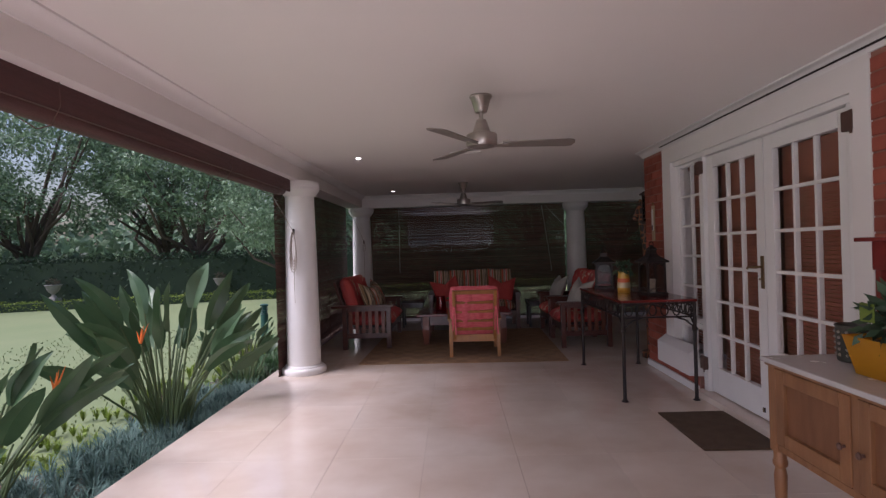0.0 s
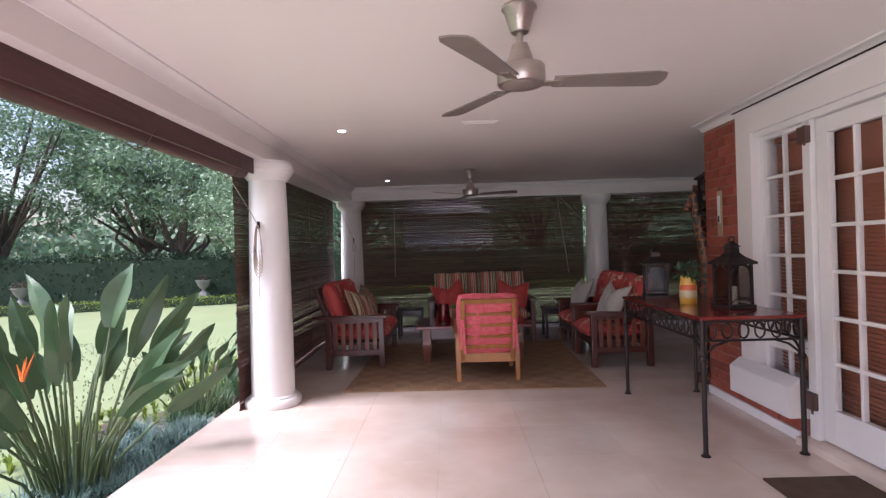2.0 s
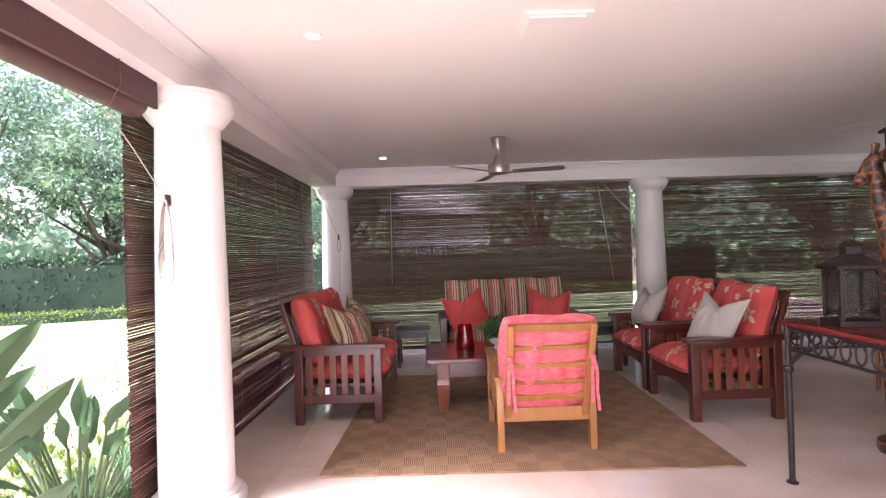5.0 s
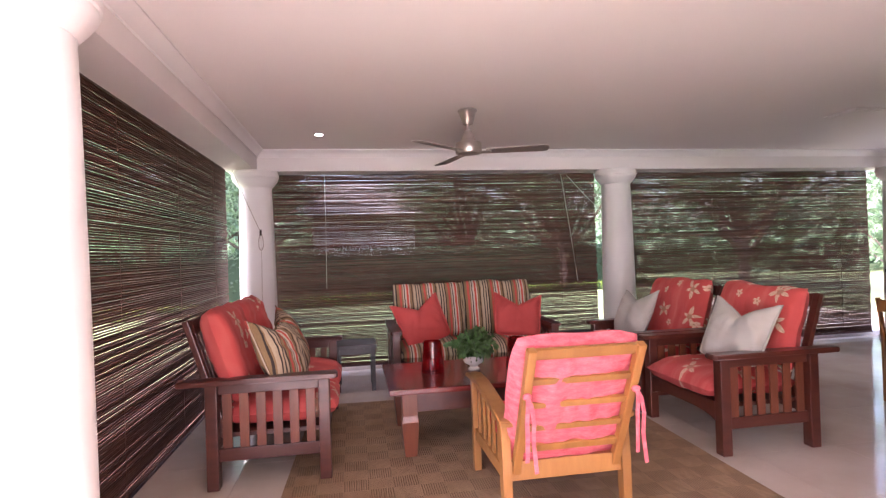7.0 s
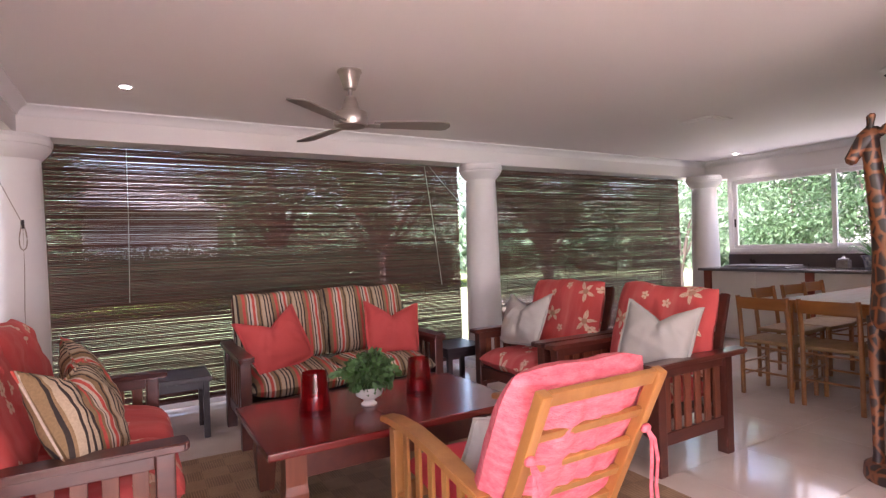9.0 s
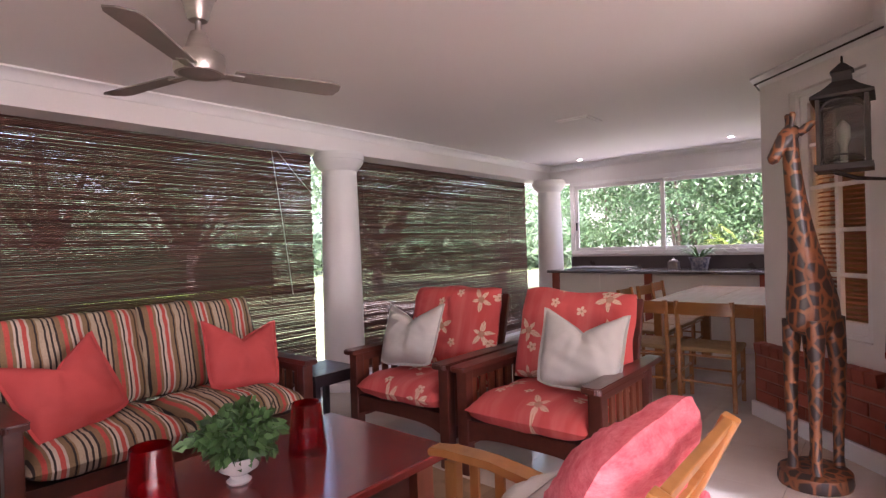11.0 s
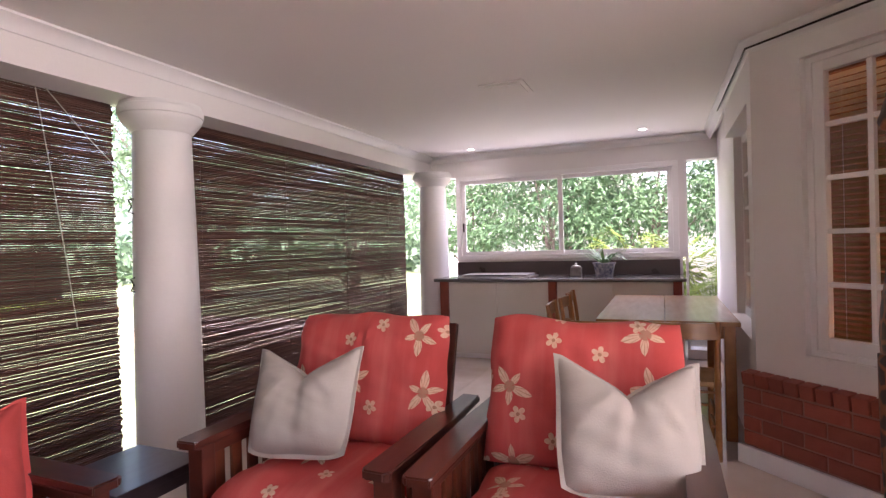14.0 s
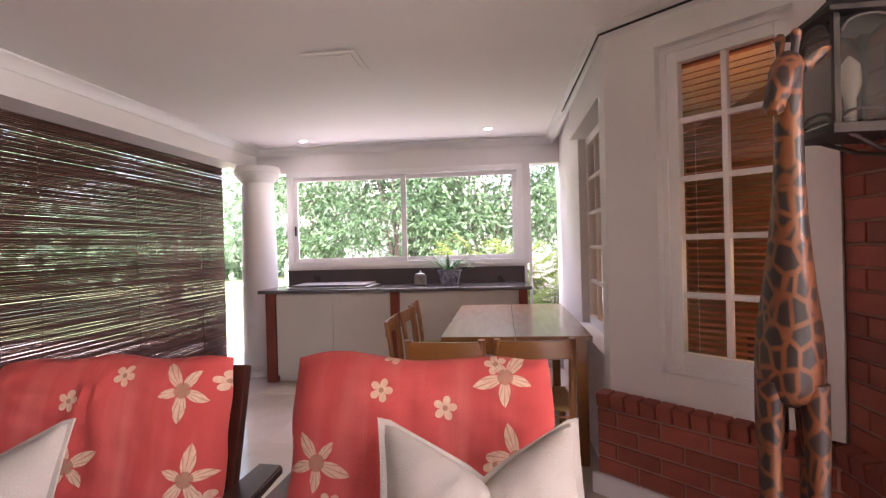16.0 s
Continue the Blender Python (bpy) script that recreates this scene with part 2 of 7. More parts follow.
def cornice(name, points):
    """A coved moulding under the ceiling along a line; its room side is on the left of the way."""
    bm = bmesh.new()
    shape = [(0, 0), (0.075, 0), (0.075, -0.012), (0.055, -0.02), (0.035, -0.035), (0.02, -0.055), (0.012, -0.075), (0, -0.075)]
    rings = []
    pts = [Vector(p) for p in points]
    for i, p in enumerate(pts):
        a = (pts[i] - pts[i - 1]).normalized() if i else (pts[1] - pts[0]).normalized()
        b = (pts[i + 1] - pts[i]).normalized() if i + 1 < len(pts) else a
        na, nb = Vector((-a.y, a.x)), Vector((-b.y, b.x))
        n = (na + nb) / max(0.3, 1 + na.dot(nb))
        rings.append([bm.verts.new((p.x + n.x * u, p.y + n.y * u, CEIL + v)) for u, v in shape])
    for r, s in zip(rings, rings[1:]):
        for k in range(len(shape)):
            bm.faces.new((r[k], s[k], s[(k + 1) % len(shape)], r[(k + 1) % len(shape)]))
    bm.faces.new(rings[0])
    bm.faces.new(rings[-1][::-1])
    return structure(part(name, bm, TRIM, smooth=True), "white moulded plaster cornice", "cornice")


cornice("trim_cornice_garden", [(-1.70, 10.06), (-1.70, END_Y)])
cornice("trim_cornice_back", [(WIN_X, 10.06), (-1.70, 10.06)])
cornice("trim_cornice_house", [(WALL_X, END_Y), (WALL_X, 6.12), (BAY_A.x, 6.12), (BAY_B.x, BAY_B.y - 0.02), (WIN_X, DINE_Y), (WIN_X, 10.06)])

# ---- walls ----
def wall(name, x0, x1, y0, y1, z0, z1, mat=None, label="white plastered wall"):
    bm = bmesh.new()
    box(bm, x0, x1, y0, y1, z0, z1)
    return structure(part(name, bm, mat or PLASTER), label, "wall")


house = wall("wall_house_south", WALL_X, 2.55, END_Y, 2.82, -0.1, CEIL, MORTAR, "red face brick house wall")
pier = wall("wall_pier", WALL_X, 2.55, 5.58, 6.11, -0.1, CEIL, MORTAR, "red face brick pier beside the doors")
pier_back = wall("wall_pier_return", 2.55, BAY_A.x + 0.1, 5.75, 6.11, -0.1, CEIL, MORTAR, "red face brick wall beside the bay")
wall("wall_over_doors", WALL_X - 0.012, 2.55, 2.82, 5.58, 2.17, CEIL)
wall("wall_door_jamb_south", WALL_X - 0.012, 2.55, 2.82, 2.96, 0.0, 2.17)
wall("wall_door_jamb_north", WALL_X - 0.012, 2.55, 5.38, 5.58, 0.22, 2.17)
wall("wall_under_sidelight", WALL_X - 0.012, 2.55, 4.86, 5.38, 0.16, 0.30)
sill_wall = wall("wall_under_sidelight_brick", WALL_X, 2.55, 4.86, 5.58, -0.1, 0.16, MORTAR, "red face brick under the sidelight")
wall("wall_door_sill", 2.14, 2.6, 2.96, 4.86, -0.1, 0.05, TILE, "stone doorstep")

# bay, built in its own frame: s along the face from B to A, n outwards
bay_dir = (BAY_A - BAY_B).normalized()
BAY_LEN = (BAY_A - BAY_B).length
BAY = Matrix.Translation((BAY_B.x, BAY_B.y, 0)) @ Matrix.Rotation(math.atan2(bay_dir.y, bay_dir.x), 4, "Z")
# with this turn, the outward side of the bay is local -y
BW0, BW1, BZ0, BZ1 = 0.28, 0.86, 0.67, 2.22


def bay_wall(name, s0, s1, n0, n1, z0, z1, mat=PLASTER, label="white plastered bay wall"):
    bm = bmesh.new()
    box(bm, s0, s1, n0, n1, z0, z1)
    return structure(part(name, bm, mat, m=BAY), label, "wall")


bay_wall("wall_bay_far", 0.0, BW0, 0.0, 0.22, 0.53, CEIL)
bay_wall("wall_bay_near", BW1, BAY_LEN, 0.0, 0.22, 0.53, CEIL)
bay_wall("wall_bay_over", BW0, BW1, 0.0, 0.22, BZ1, CEIL)
bay_wall("wall_bay_under", BW0, BW1, 0.0, 0.22, 0.53, BZ0)
bay_plinth = bay_wall("wall_bay_plinth", -0.05, BAY_LEN, -0.045, 0.2, -0.1, 0.45, MORTAR, "red face brick plinth under the bay")
pier_plinth = wall("wall_pier_plinth", WALL_X + 0.06, BAY_A.x - 0.02, 6.11, 6.16, -0.1, 0.45, MORTAR, "red face brick plinth under the wall")
# bay side along the dining table, with its window
DW0, DW1, DZ0, DZ1 = 3.62, 4.85, 0.68, 2.10
wall("wall_dining_near", 3.46, DW0, 6.55, DINE_Y, 0.0, CEIL)
wall("wall_dining_far", DW1, 6.55, 6.55, DINE_Y - 0.06, 0.0, CEIL)
wall("wall_dining_over", DW0, DW1, 6.55, DINE_Y, DZ1, CEIL)
wall("wall_dining_under", DW0, DW1, 6.55, DINE_Y, 0.0, DZ0)
# kitchen end wall with the sliding window and the narrow opening beside it
wall("wall_kitchen_over", WIN_X, WIN_X + 0.2, 6.55, 10.36, 2.14, CEIL)
wall("wall_kitchen_under", WIN_X, WIN_X + 0.2, 7.13, 9.72, 0.0, 1.10)
wall("wall_kitchen_mullion", WIN_X, WIN_X + 0.2, 7.10, 7.16, 1.10, 2.14)
wall("wall_slot_under", WIN_X, WIN_X + 0.2, 6.55, 7.10, 0.0, 0.10)
# dark rooms behind the doors and the bay, closed all round
ROOM = material("room_paint", (0.42, 0.30, 0.18), (0.36, 0.25, 0.15), 1, 40, 0.8, space="World")
bm = bmesh.new()
box(bm, 2.55, 6.45, 1.5, 1.6, -0.1, 2.6)
box(bm, 6.45, 6.55, 1.5, 6.55, -0.1, 2.6)
box(bm, 2.56, 6.45, 1.6, 6.5, 2.5, 2.6)
# added partition that blocks the bay lamp from the door glass
box(bm, 2.56, 6.45, 5.35, 5.45, -0.1, 2.5)
structure(part("wall_room_inside", bm, ROOM), "warm painted walls of the room inside the house, with an added partition", "wall")


def white_skirting(name, x0, x1, y0, y1, h, m=None):
    bm = bmesh.new()
    box(bm, x0, x1, y0, y1, 0.0, h, bevel=0.006)
    return structure(part(name, bm, TRIM, m=m), "white painted skirting", "skirting")


white_skirting("baseboard_pier", WALL_X - 0.02, WALL_X + 0.0, 4.88, 6.13, 0.07)
white_skirting("baseboard_bay", -0.08, BAY_LEN + 0.03, -0.072, -0.046, 0.108, BAY)
white_skirting("baseboard_house", WALL_X - 0.02, WALL_X, END_Y, 2.82, 0.07)

bm = bmesh.new()
prism(bm, [(2.186, 0.165), (2.10, 0.165), (2.10, 0.36), (2.105, 0.37), (2.186, 0.43)], 4.86, 5.6, "y")
structure(part("trim_sidelight_sill", bm, PLASTER), "white plastered sloping sill under the sidelight", "sill")

# ---- paned windows and doors ----


def paned(name, label, category, w, z0, z1, cols, rows, m, stile=0.06, bottom=None, bar=0.022, depth=0.045, glass=GLASS, kind="structure", extra_bottom_row=False):
    """A glazed leaf of w metres in local x, in the plane y = 0, with glazing bars and one pane a light."""
    root = thing(name, label, category, m, kind=kind)
    bottom = stile if bottom is None else bottom
    h = depth / 2
    for x0, x1 in ((0, stile), (w - stile, w)):
        block("stile", TRIM, root, x0, x1, -h, h, z0, z1, 0.004)
    block("rail", TRIM, root, stile, w - stile, -h, h, z0, z0 + bottom, 0.004)
    block("rail", TRIM, root, stile, w - stile, -h, h, z1 - stile, z1, 0.004)
    gx = np.linspace(stile, w - stile, cols + 1)
    gz = np.linspace(z0 + bottom, z1 - stile, rows + 1)
    for x in gx[1:-1]:
        block("glazing_bar", TRIM, root, x - bar / 2, x + bar / 2, -h * 0.7, h * 0.7, gz[0], gz[-1], 0.003)
    for z in gz[1:-1]:
        block("glazing_bar", TRIM, root, gx[0], gx[-1], -h * 0.66, h * 0.66, z - bar / 2, z + bar / 2, 0.003)
    pane = None
    for i in range(cols):
        for j in range(rows):
            bm = bmesh.new()
            box(bm, gx[i], gx[i + 1], -0.002, 0.002, gz[j], gz[j + 1])
            part("pane", bm, glass, root, shadow=False)
    return root


WOODBLIND = material("venetian_wood", (0.40, 0.15, 0.09), (0.28, 0.10, 0.055), 5, 60, 0.45, stretch=(1, 10, 10), bump=0.1)
BROWN = material("brown_metal", (0.12, 0.06, 0.045), (0.08, 0.04, 0.03), 8, 80, 0.5)
DARKMETAL = material("black_iron", (0.025, 0.022, 0.024), (0.05, 0.035, 0.03), 12, 90, 0.5, metal=0.6, bump=0.25)
BRASS = material("aged_brass", (0.30, 0.20, 0.10), (0.18, 0.11, 0.06), 12, 90, 0.4, metal=0.9)


def venetian(name, w, z0, z1, m, step=0.027, tilt=25):
    """A timber venetian blind of countable slats."""
    root = thing(name, "brown wooden venetian blind behind the glass", "blind", m)
    n = int((z1 - z0) / step)
    bm = bmesh.new()
    box(bm, 0, w, -0.013, 0.013, -0.0012, 0.0012)
    first = part("slat", bm, WOODBLIND, root, m=pose(0, 0, z0, tilt))
    for i in range(1, n):
        s = first.copy()
        scene.collection.objects.link(s)
        s.matrix_basis = pose(0, 0, z0 + i * step, tilt)
    block("headrail", WOODBLIND, root, 0, w, -0.02, 0.02, z1 - 0.005, z1 + 0.03)
    for x in (0.15 * w, 0.85 * w):
        bm = bmesh.new()
        rod(bm, (x, -0.016, z0), (x, -0.016, z1), 0.0012, seg=6)
        part("cord", bm, TRIM, root)
    return root


# turning +90 about z puts local x along world y, local +y towards -x
leaf_n = paned("door_north", "white glazed french door leaf with eighteen small panes, shut", "door", 0.85, 0.06, 2.12, 3, 6, pose(2.275, 3.90, 0, 0, 0, 90), 0.105, 0.22, 0.024)
leaf_s = paned("door_south", "white glazed french door leaf with eighteen small panes, shut", "door", 0.85, 0.06, 2.12, 3, 6, pose(2.275, 3.04, 0, 0, 0, 90), 0.105, 0.22, 0.024)
side = paned("window_sidelight", "white glazed sidelight with ten small panes beside the french doors", "window", 0.54, 0.62, 2.15, 2, 5, pose(2.285, 4.84, 0, 0, 0, 90), 0.05, 0.05, 0.022)
paned("window_sidelight_lower", "low white glazed light of two panes under the sidelight", "window", 0.54, 0.30, 0.616, 2, 1, pose(2.285, 4.84, 0, 0, 0, 90), 0.05, 0.05, 0.022)
for leaf, bolt_x in ((leaf_n, 0.06), (leaf_s, 0.79)):
    bolt = block("floor_bolt", DARKMETAL, leaf, bolt_x - 0.012, bolt_x + 0.012, 0.0225, 0.030, 0.11, 0.145, 0.002, label="small black floor bolt")
    block("bolt_pin", BRASS, bolt, bolt_x - 0.004, bolt_x + 0.004, 0.030, 0.037, 0.115, 0.14, 0.001)
for y in (4.76, 2.96):
    bm = bmesh.new()
    box(bm, 2.22, 2.36, y, y + 0.075, 0.05, 2.17, bevel=0.004)
    structure(part("trim_door_post", bm, TRIM), "white painted door post", "door frame")
bm = bmesh.new()
box(bm, 2.215, 2.36, 2.96, 5.38, 2.125, 2.17, bevel=0.004)
structure(part("trim_door_head", bm, TRIM), "white painted door head", "door frame")
# lever handle on the meeting stile
bm = bmesh.new()
box(bm, 0.012, 0.05, 0.024, 0.032, 1.02, 1.26, bevel=0.003)
plate = part("handle_plate", bm, BRASS, leaf_n, "aged brass handle plate")
bm = bmesh.new()
tube(bm, [(0.031, 0.03, 1.18), (0.031, 0.075, 1.18), (0.045, 0.085, 1.18), (0.12, 0.085, 1.175), (0.13, 0.085, 1.165)], 0.008)
part("lever", bm, BRASS, plate, smooth=True)
bm = bmesh.new()
rod(bm, (0.031, 0.03, 1.09), (0.031, 0.055, 1.09), 0.006)
part("key", bm, BRASS, plate)
# brown gate catches on the frame
for i, (y, z) in enumerate(((2.985, 2.02), (4.79, 2.03), (4.79, 0.30))):
    root = thing("gate_catch", "brown metal gate catch screwed to the white frame", "catch", pose(2.215, y, z), group="gate catches")
    block("cover", BROWN, root, -0.03, 0.005, -0.045, 0.045, -0.055, 0.055, 0.005)
    block("lip", BROWN, root, -0.034, -0.03, -0.045, -0.025, -0.075, 0.055, 0.001)
# wooden blinds close behind the door glass
venetian("venetian_blind", 0.80, 0.15, 2.05, pose(2.37, 3.93, 0, 0, 0, 90), tilt=72)
venetian("venetian_blind", 0.80, 0.15, 2.05, pose(2.37, 3.06, 0, 0, 0, 90), tilt=72)
venetian("venetian_blind", 0.46, 0.40, 2.08, pose(2.37, 4.88, 0, 0, 0, 90), tilt=60)
# bay window: local -y faces outwards
paned("window_bay", "white painted bay window of ten panes with a wooden blind inside", "window", BW1 - BW0 - 0.06, BZ0 + 0.03, BZ1 - 0.03, 2, 5, BAY @ pose(BW0 + 0.03, 0.075, 0), 0.055, 0.07, 0.026)
bm = bmesh.new()
box(bm, BW0, BW1, 0.045, 0.12, BZ0, BZ0 + 0.03)
box(bm, BW0, BW1, 0.045, 0.12, BZ1 - 0.03, BZ1)
box(bm, BW0, BW0 + 0.03, 0.045, 0.12, BZ0 + 0.03, BZ1 - 0.03)
box(bm, BW1 - 0.03, BW1, 0.045, 0.12, BZ0 + 0.03, BZ1 - 0.03)
structure(part("trim_bay_window", bm, TRIM, m=BAY), "white painted window frame", "window frame")
venetian("venetian_blind", BW1 - BW0 - 0.1, BZ0 + 0.05, BZ1 - 0.08, BAY @ pose(BW0 + 0.05, 0.15, 0), step=0.03, tilt=24)
# dining side window: turned so that local -y faces +y of the world
paned("window_dining", "white painted window of small panes beside the dining table", "window", DW1 - DW0, DZ0, DZ1, 4, 5, pose(DW1, 6.70, 0, 0, 0, 180), 0.06, 0.07, 0.026)
venetian("venetian_blind", DW1 - DW0 - 0.1, DZ0 + 0.05, DZ1 - 0.06, pose(DW1 - 0.05, 6.62, 0, 0, 0, 180), step=0.03, tilt=20)
# sliding kitchen window
slide = thing("window_kitchen", "white aluminium sliding window with two large panes", "window", kind="structure")
WX0, WX1 = WIN_X + 0.03, WIN_X + 0.10
block("window_frame", TRIM, slide, WX0 - 0.04, WX1, 7.16, 9.72, 1.10, 1.155, 0.004)
block("window_frame", TRIM, slide, WX0 - 0.04, WX1, 7.16, 9.72, 2.085, 2.14, 0.004)
block("window_frame", TRIM, slide, WX0 - 0.04, WX1, 7.16, 7.22, 1.155, 2.085, 0.004)
block("window_frame", TRIM, slide, WX0 - 0.04, WX1, 9.66, 9.72, 1.155, 2.085, 0.004)


def sash(y0, y1, x):
    s = block("sash", TRIM, slide, x - 0.015, x + 0.015, y0, y1, 1.155, 1.20, 0.003)
    block("sash_rail", TRIM, s, x - 0.015, x + 0.015, y0, y1, 2.04, 2.085, 0.003)
    block("sash_stile", TRIM, s, x - 0.015, x + 0.015, y0, y0 + 0.05, 1.20, 2.04, 0.003)
    block("sash_stile", TRIM, s, x - 0.015, x + 0.015, y1 - 0.05, y1, 1.20, 2.04, 0.003)
    bm = bmesh.new()
    box(bm, x - 0.003, x + 0.003, y0 + 0.05, y1 - 0.05, 1.20, 2.04)
    part("pane", bm, GLASS, s, shadow=False)
    return s


left_sash = sash(8.40, 9.66, WIN_X + 0.035)
sash(7.22, 8.46, WIN_X + 0.07)
block("window_latch", DARKMETAL, left_sash, WIN_X + 0.005, WIN_X + 0.02, 9.625, 9.645, 1.45, 1.56, 0.003, label="black window latch")
slot = thing("window_slot", "tall narrow fixed pane between the wall and the kitchen window", "window", kind="structure")
block("window_frame", TRIM, slot, WIN_X + 0.02, WIN_X + 0.08, 6.74, 6.765, 0.1, 2.14, 0.003)
block("window_frame", TRIM, slot, WIN_X + 0.02, WIN_X + 0.08, 7.075, 7.10, 0.1, 2.14, 0.003)
bm = bmesh.new()
box(bm, WIN_X + 0.04, WIN_X + 0.046, 6.765, 7.075, 0.1, 2.14)
part("pane", bm, GLASS, slot, shadow=False)

# ---- columns ----
def column(x, y, label):
    root = thing("column", label, "column", pose(x, y, 0), group="verandah columns", kind="structure")
    bm = bmesh.new()
    prof = [(0.245, 0.0), (0.25, 0.02), (0.25, 0.05), (0.235, 0.07), (0.215, 0.075), (0.215, 0.085), (0.205, 0.095), (0.195, 0.10)]
    lathe(bm, prof, seg=40)
    part("base", bm, COLUMN, root, smooth=True)
    bm = bmesh.new()
    prof = [(0.19, 0.09)] + [(0.19 - 0.028 * (k / 10) ** 1.6, 0.09 + 1.94 * k / 10) for k in range(11)]
    lathe(bm, prof, seg=40)
    part("shaft", bm, COLUMN, root, smooth=True)
    bm = bmesh.new()
    prof = [(0.165, 2.02), (0.17, 2.025), (0.20, 2.06), (0.222, 2.09), (0.228, 2.105), (0.228, 2.115), (0.235, 2.12), (0.238, 2.15), (0.235, 2.165), (0.228, 2.17), (0.225, BEAM_Z)]
    lathe(bm, prof, seg=40)
    part("capital", bm, COLUMN, root, smooth=True)
    return root


COLS = ((-1.76, 6.14), (-1.73, 10.12), (2.32, 10.12), (6.08, 9.97))
for x, y in COLS:
    column(x, y, "round white painted verandah column on a moulded base")
column(-1.76, 0.9 - 3.0, "round white painted verandah column on a moulded base")

# ---- reed blinds ----
def reed_blind(name, a, b, z0, z1, label, seed, open_by=1.0):
    """Thin horizontal reeds between the ends a and b, uneven, with slits between them."""
    rng = np.random.default_rng(seed)
    a, b = np.array(a), np.array(b)
    length = np.linalg.norm(b - a)
    d = (b - a) / length
    nrm = np.array((-d[1], d[0]))
    root = thing(name, label, "blind")
    verts, faces = [], []
    z = z0
    while z < z1:
        h = rng.uniform(0.0080, 0.0145)
        # each reed is a run of pieces that waver a little up and down
        n = 6
        s = np.linspace(0, length, n + 1)
        s[0] += rng.uniform(-0.008, 0.008)
        s[-1] += rng.uniform(-0.008, 0.008)
        wob = rng.normal(0, 0.0006, n + 1)
        base = len(verts)
        for k in range(n + 1):
            p = a + d * s[k]
            for t, dz in ((-0.003, 0), (0.003, 0), (0.003, h), (-0.003, h)):
                verts.append((p[0] + nrm[0] * t, p[1] + nrm[1] * t, z + dz + wob[k]))
        for k in range(n):
            o = base + 4 * k
            for q in range(4):
                faces.append((o + q, o + (q + 1) % 4, o + 4 + (q + 1) % 4, o + 4 + q))
        z += h + open_by * rng.uniform(0.0009, 0.0027) + (0.002 if rng.random() < 0.05 else 0)
    tagged(mesh_from("reed", verts, faces, BLIND, root), kind="stuff")
    for f in np.linspace(0.12, 0.88, 4):
        p = a + d * length * f
        bm = bmesh.new()
        rod(bm, (p[0] - nrm[0] * 0.005, p[1] - nrm[1] * 0.005, z0), (p[0] - nrm[0] * 0.005, p[1] - nrm[1] * 0.005, z1), 0.0018, seg=5)
        part("stitching", bm, BLIND, root)
    p0, p1 = a - nrm * 0.004, b - nrm * 0.004
    bm = bmesh.new()
    rod(bm, (*p0, z1 + 0.012), (*p1, z1 + 0.012), 0.014, seg=8)
    part("headrail", bm, ROLL, root)
    bm = bmesh.new()
    rod(bm, (*p0, z0 - 0.008), (*p1, z0 - 0.008), 0.011, seg=8)
    part("bottom_rail", bm, ROLL, root)
    return root


REED = "dark brown slatted reed blind let down between the columns"
reed_blind("reed_blind", (-1.99, 5.93), (-1.99, 9.93), 0.012, 2.19, REED, 1, 1.6)
reed_blind("reed_blind", (-1.60, 10.33), (2.15, 10.33), 0.07, 2.19, REED, 2, 0.85)
reed_blind("reed_blind", (2.36, 10.33), (6.0, 10.33), 0.07, 2.19, REED, 3, 0.7)
# rolled-up blind over the open garden side
roll = thing("rolled_blind", "maroon-brown reed blind rolled up under the beam", "blind")
bm = bmesh.new()
turns = [(0.092 - 0.012 * k / 28, 2 * math.pi * k / 28) for k in range(29)]
outline = [(-1.90 + r * math.cos(a) * 0.9, 2.105 + r * math.sin(a)) for r, a in turns[:-1]]
prism(bm, outline, -4.3, 5.88, "y")
part("roll", bm, ROLL, roll, smooth=True)
block("apron", ROLL, roll, -1.805, -1.785, -4.3, 5.88, 2.06, 2.19)
for y in (0.4, 2.4, 4.3, 5.55):
    bm = bmesh.new()
    tube(bm, [(-1.775, y, 2.19), (-1.77, y, 2.08), (-1.83, y + 0.02, 2.0), (-1.90, y + 0.02, 1.985), (-2.01, y + 0.01, 2.06)], 0.003, 6)
    part("cord", bm, BROWN, roll)

bm = bmesh.new()
box(bm, EDGE_X + 0.02, 6.2, 10.38, 10.5, -0.3, 0.06, bevel=0.006)
structure(part("trim_back_kerb", bm, PLASTER), "low white kerb behind the blinds", "kerb")

# ---- ground outside ----
bm = bmesh.new()
bmesh.ops.create_grid(bm, x_segments=2, y_segments=2, size=300)
structure(part("ground", bm, LAWN, m=pose(0, 0, -0.32)), "bright green mown lawn", "lawn")

# ---- garden ----
LEAF_DARK = material("tree_leaf", (0.12, 0.20, 0.12), (0.21, 0.30, 0.17), 0.8, 8, 0.55, bump=0.0, per_island=0.45, translucent=0.25, space="World")
LEAF_LIGHT = material("bright_leaf", (0.05, 0.125, 0.05), (0.115, 0.195, 0.085), 1.2, 9, 0.5, bump=0.0, per_island=0.4, translucent=0.3, space="World")
LEAF_YELLOW = material("yellow_leaf", (0.17, 0.26, 0.03), (0.25, 0.32, 0.06), 2, 12, 0.55, bump=0.0, per_island=0.35, translucent=0.3, space="World")
LEAF_HEDGE = material("hedge_leaf", (0.028, 0.056, 0.028), (0.05, 0.085, 0.04), 1.5, 12, 0.6, bump=0.0, per_island=0.4, translucent=0.1, space="World")
LEAF_STREL = material("strelitzia_leaf", (0.05, 0.105, 0.045), (0.085, 0.15, 0.07), 3, 30, 0.36, bump=0.05, per_island=0.25, translucent=0.12)
STALK = material("strelitzia_stalk", (0.075, 0.12, 0.05), (0.12, 0.16, 0.07), 4, 30, 0.5, per_island=0.3)
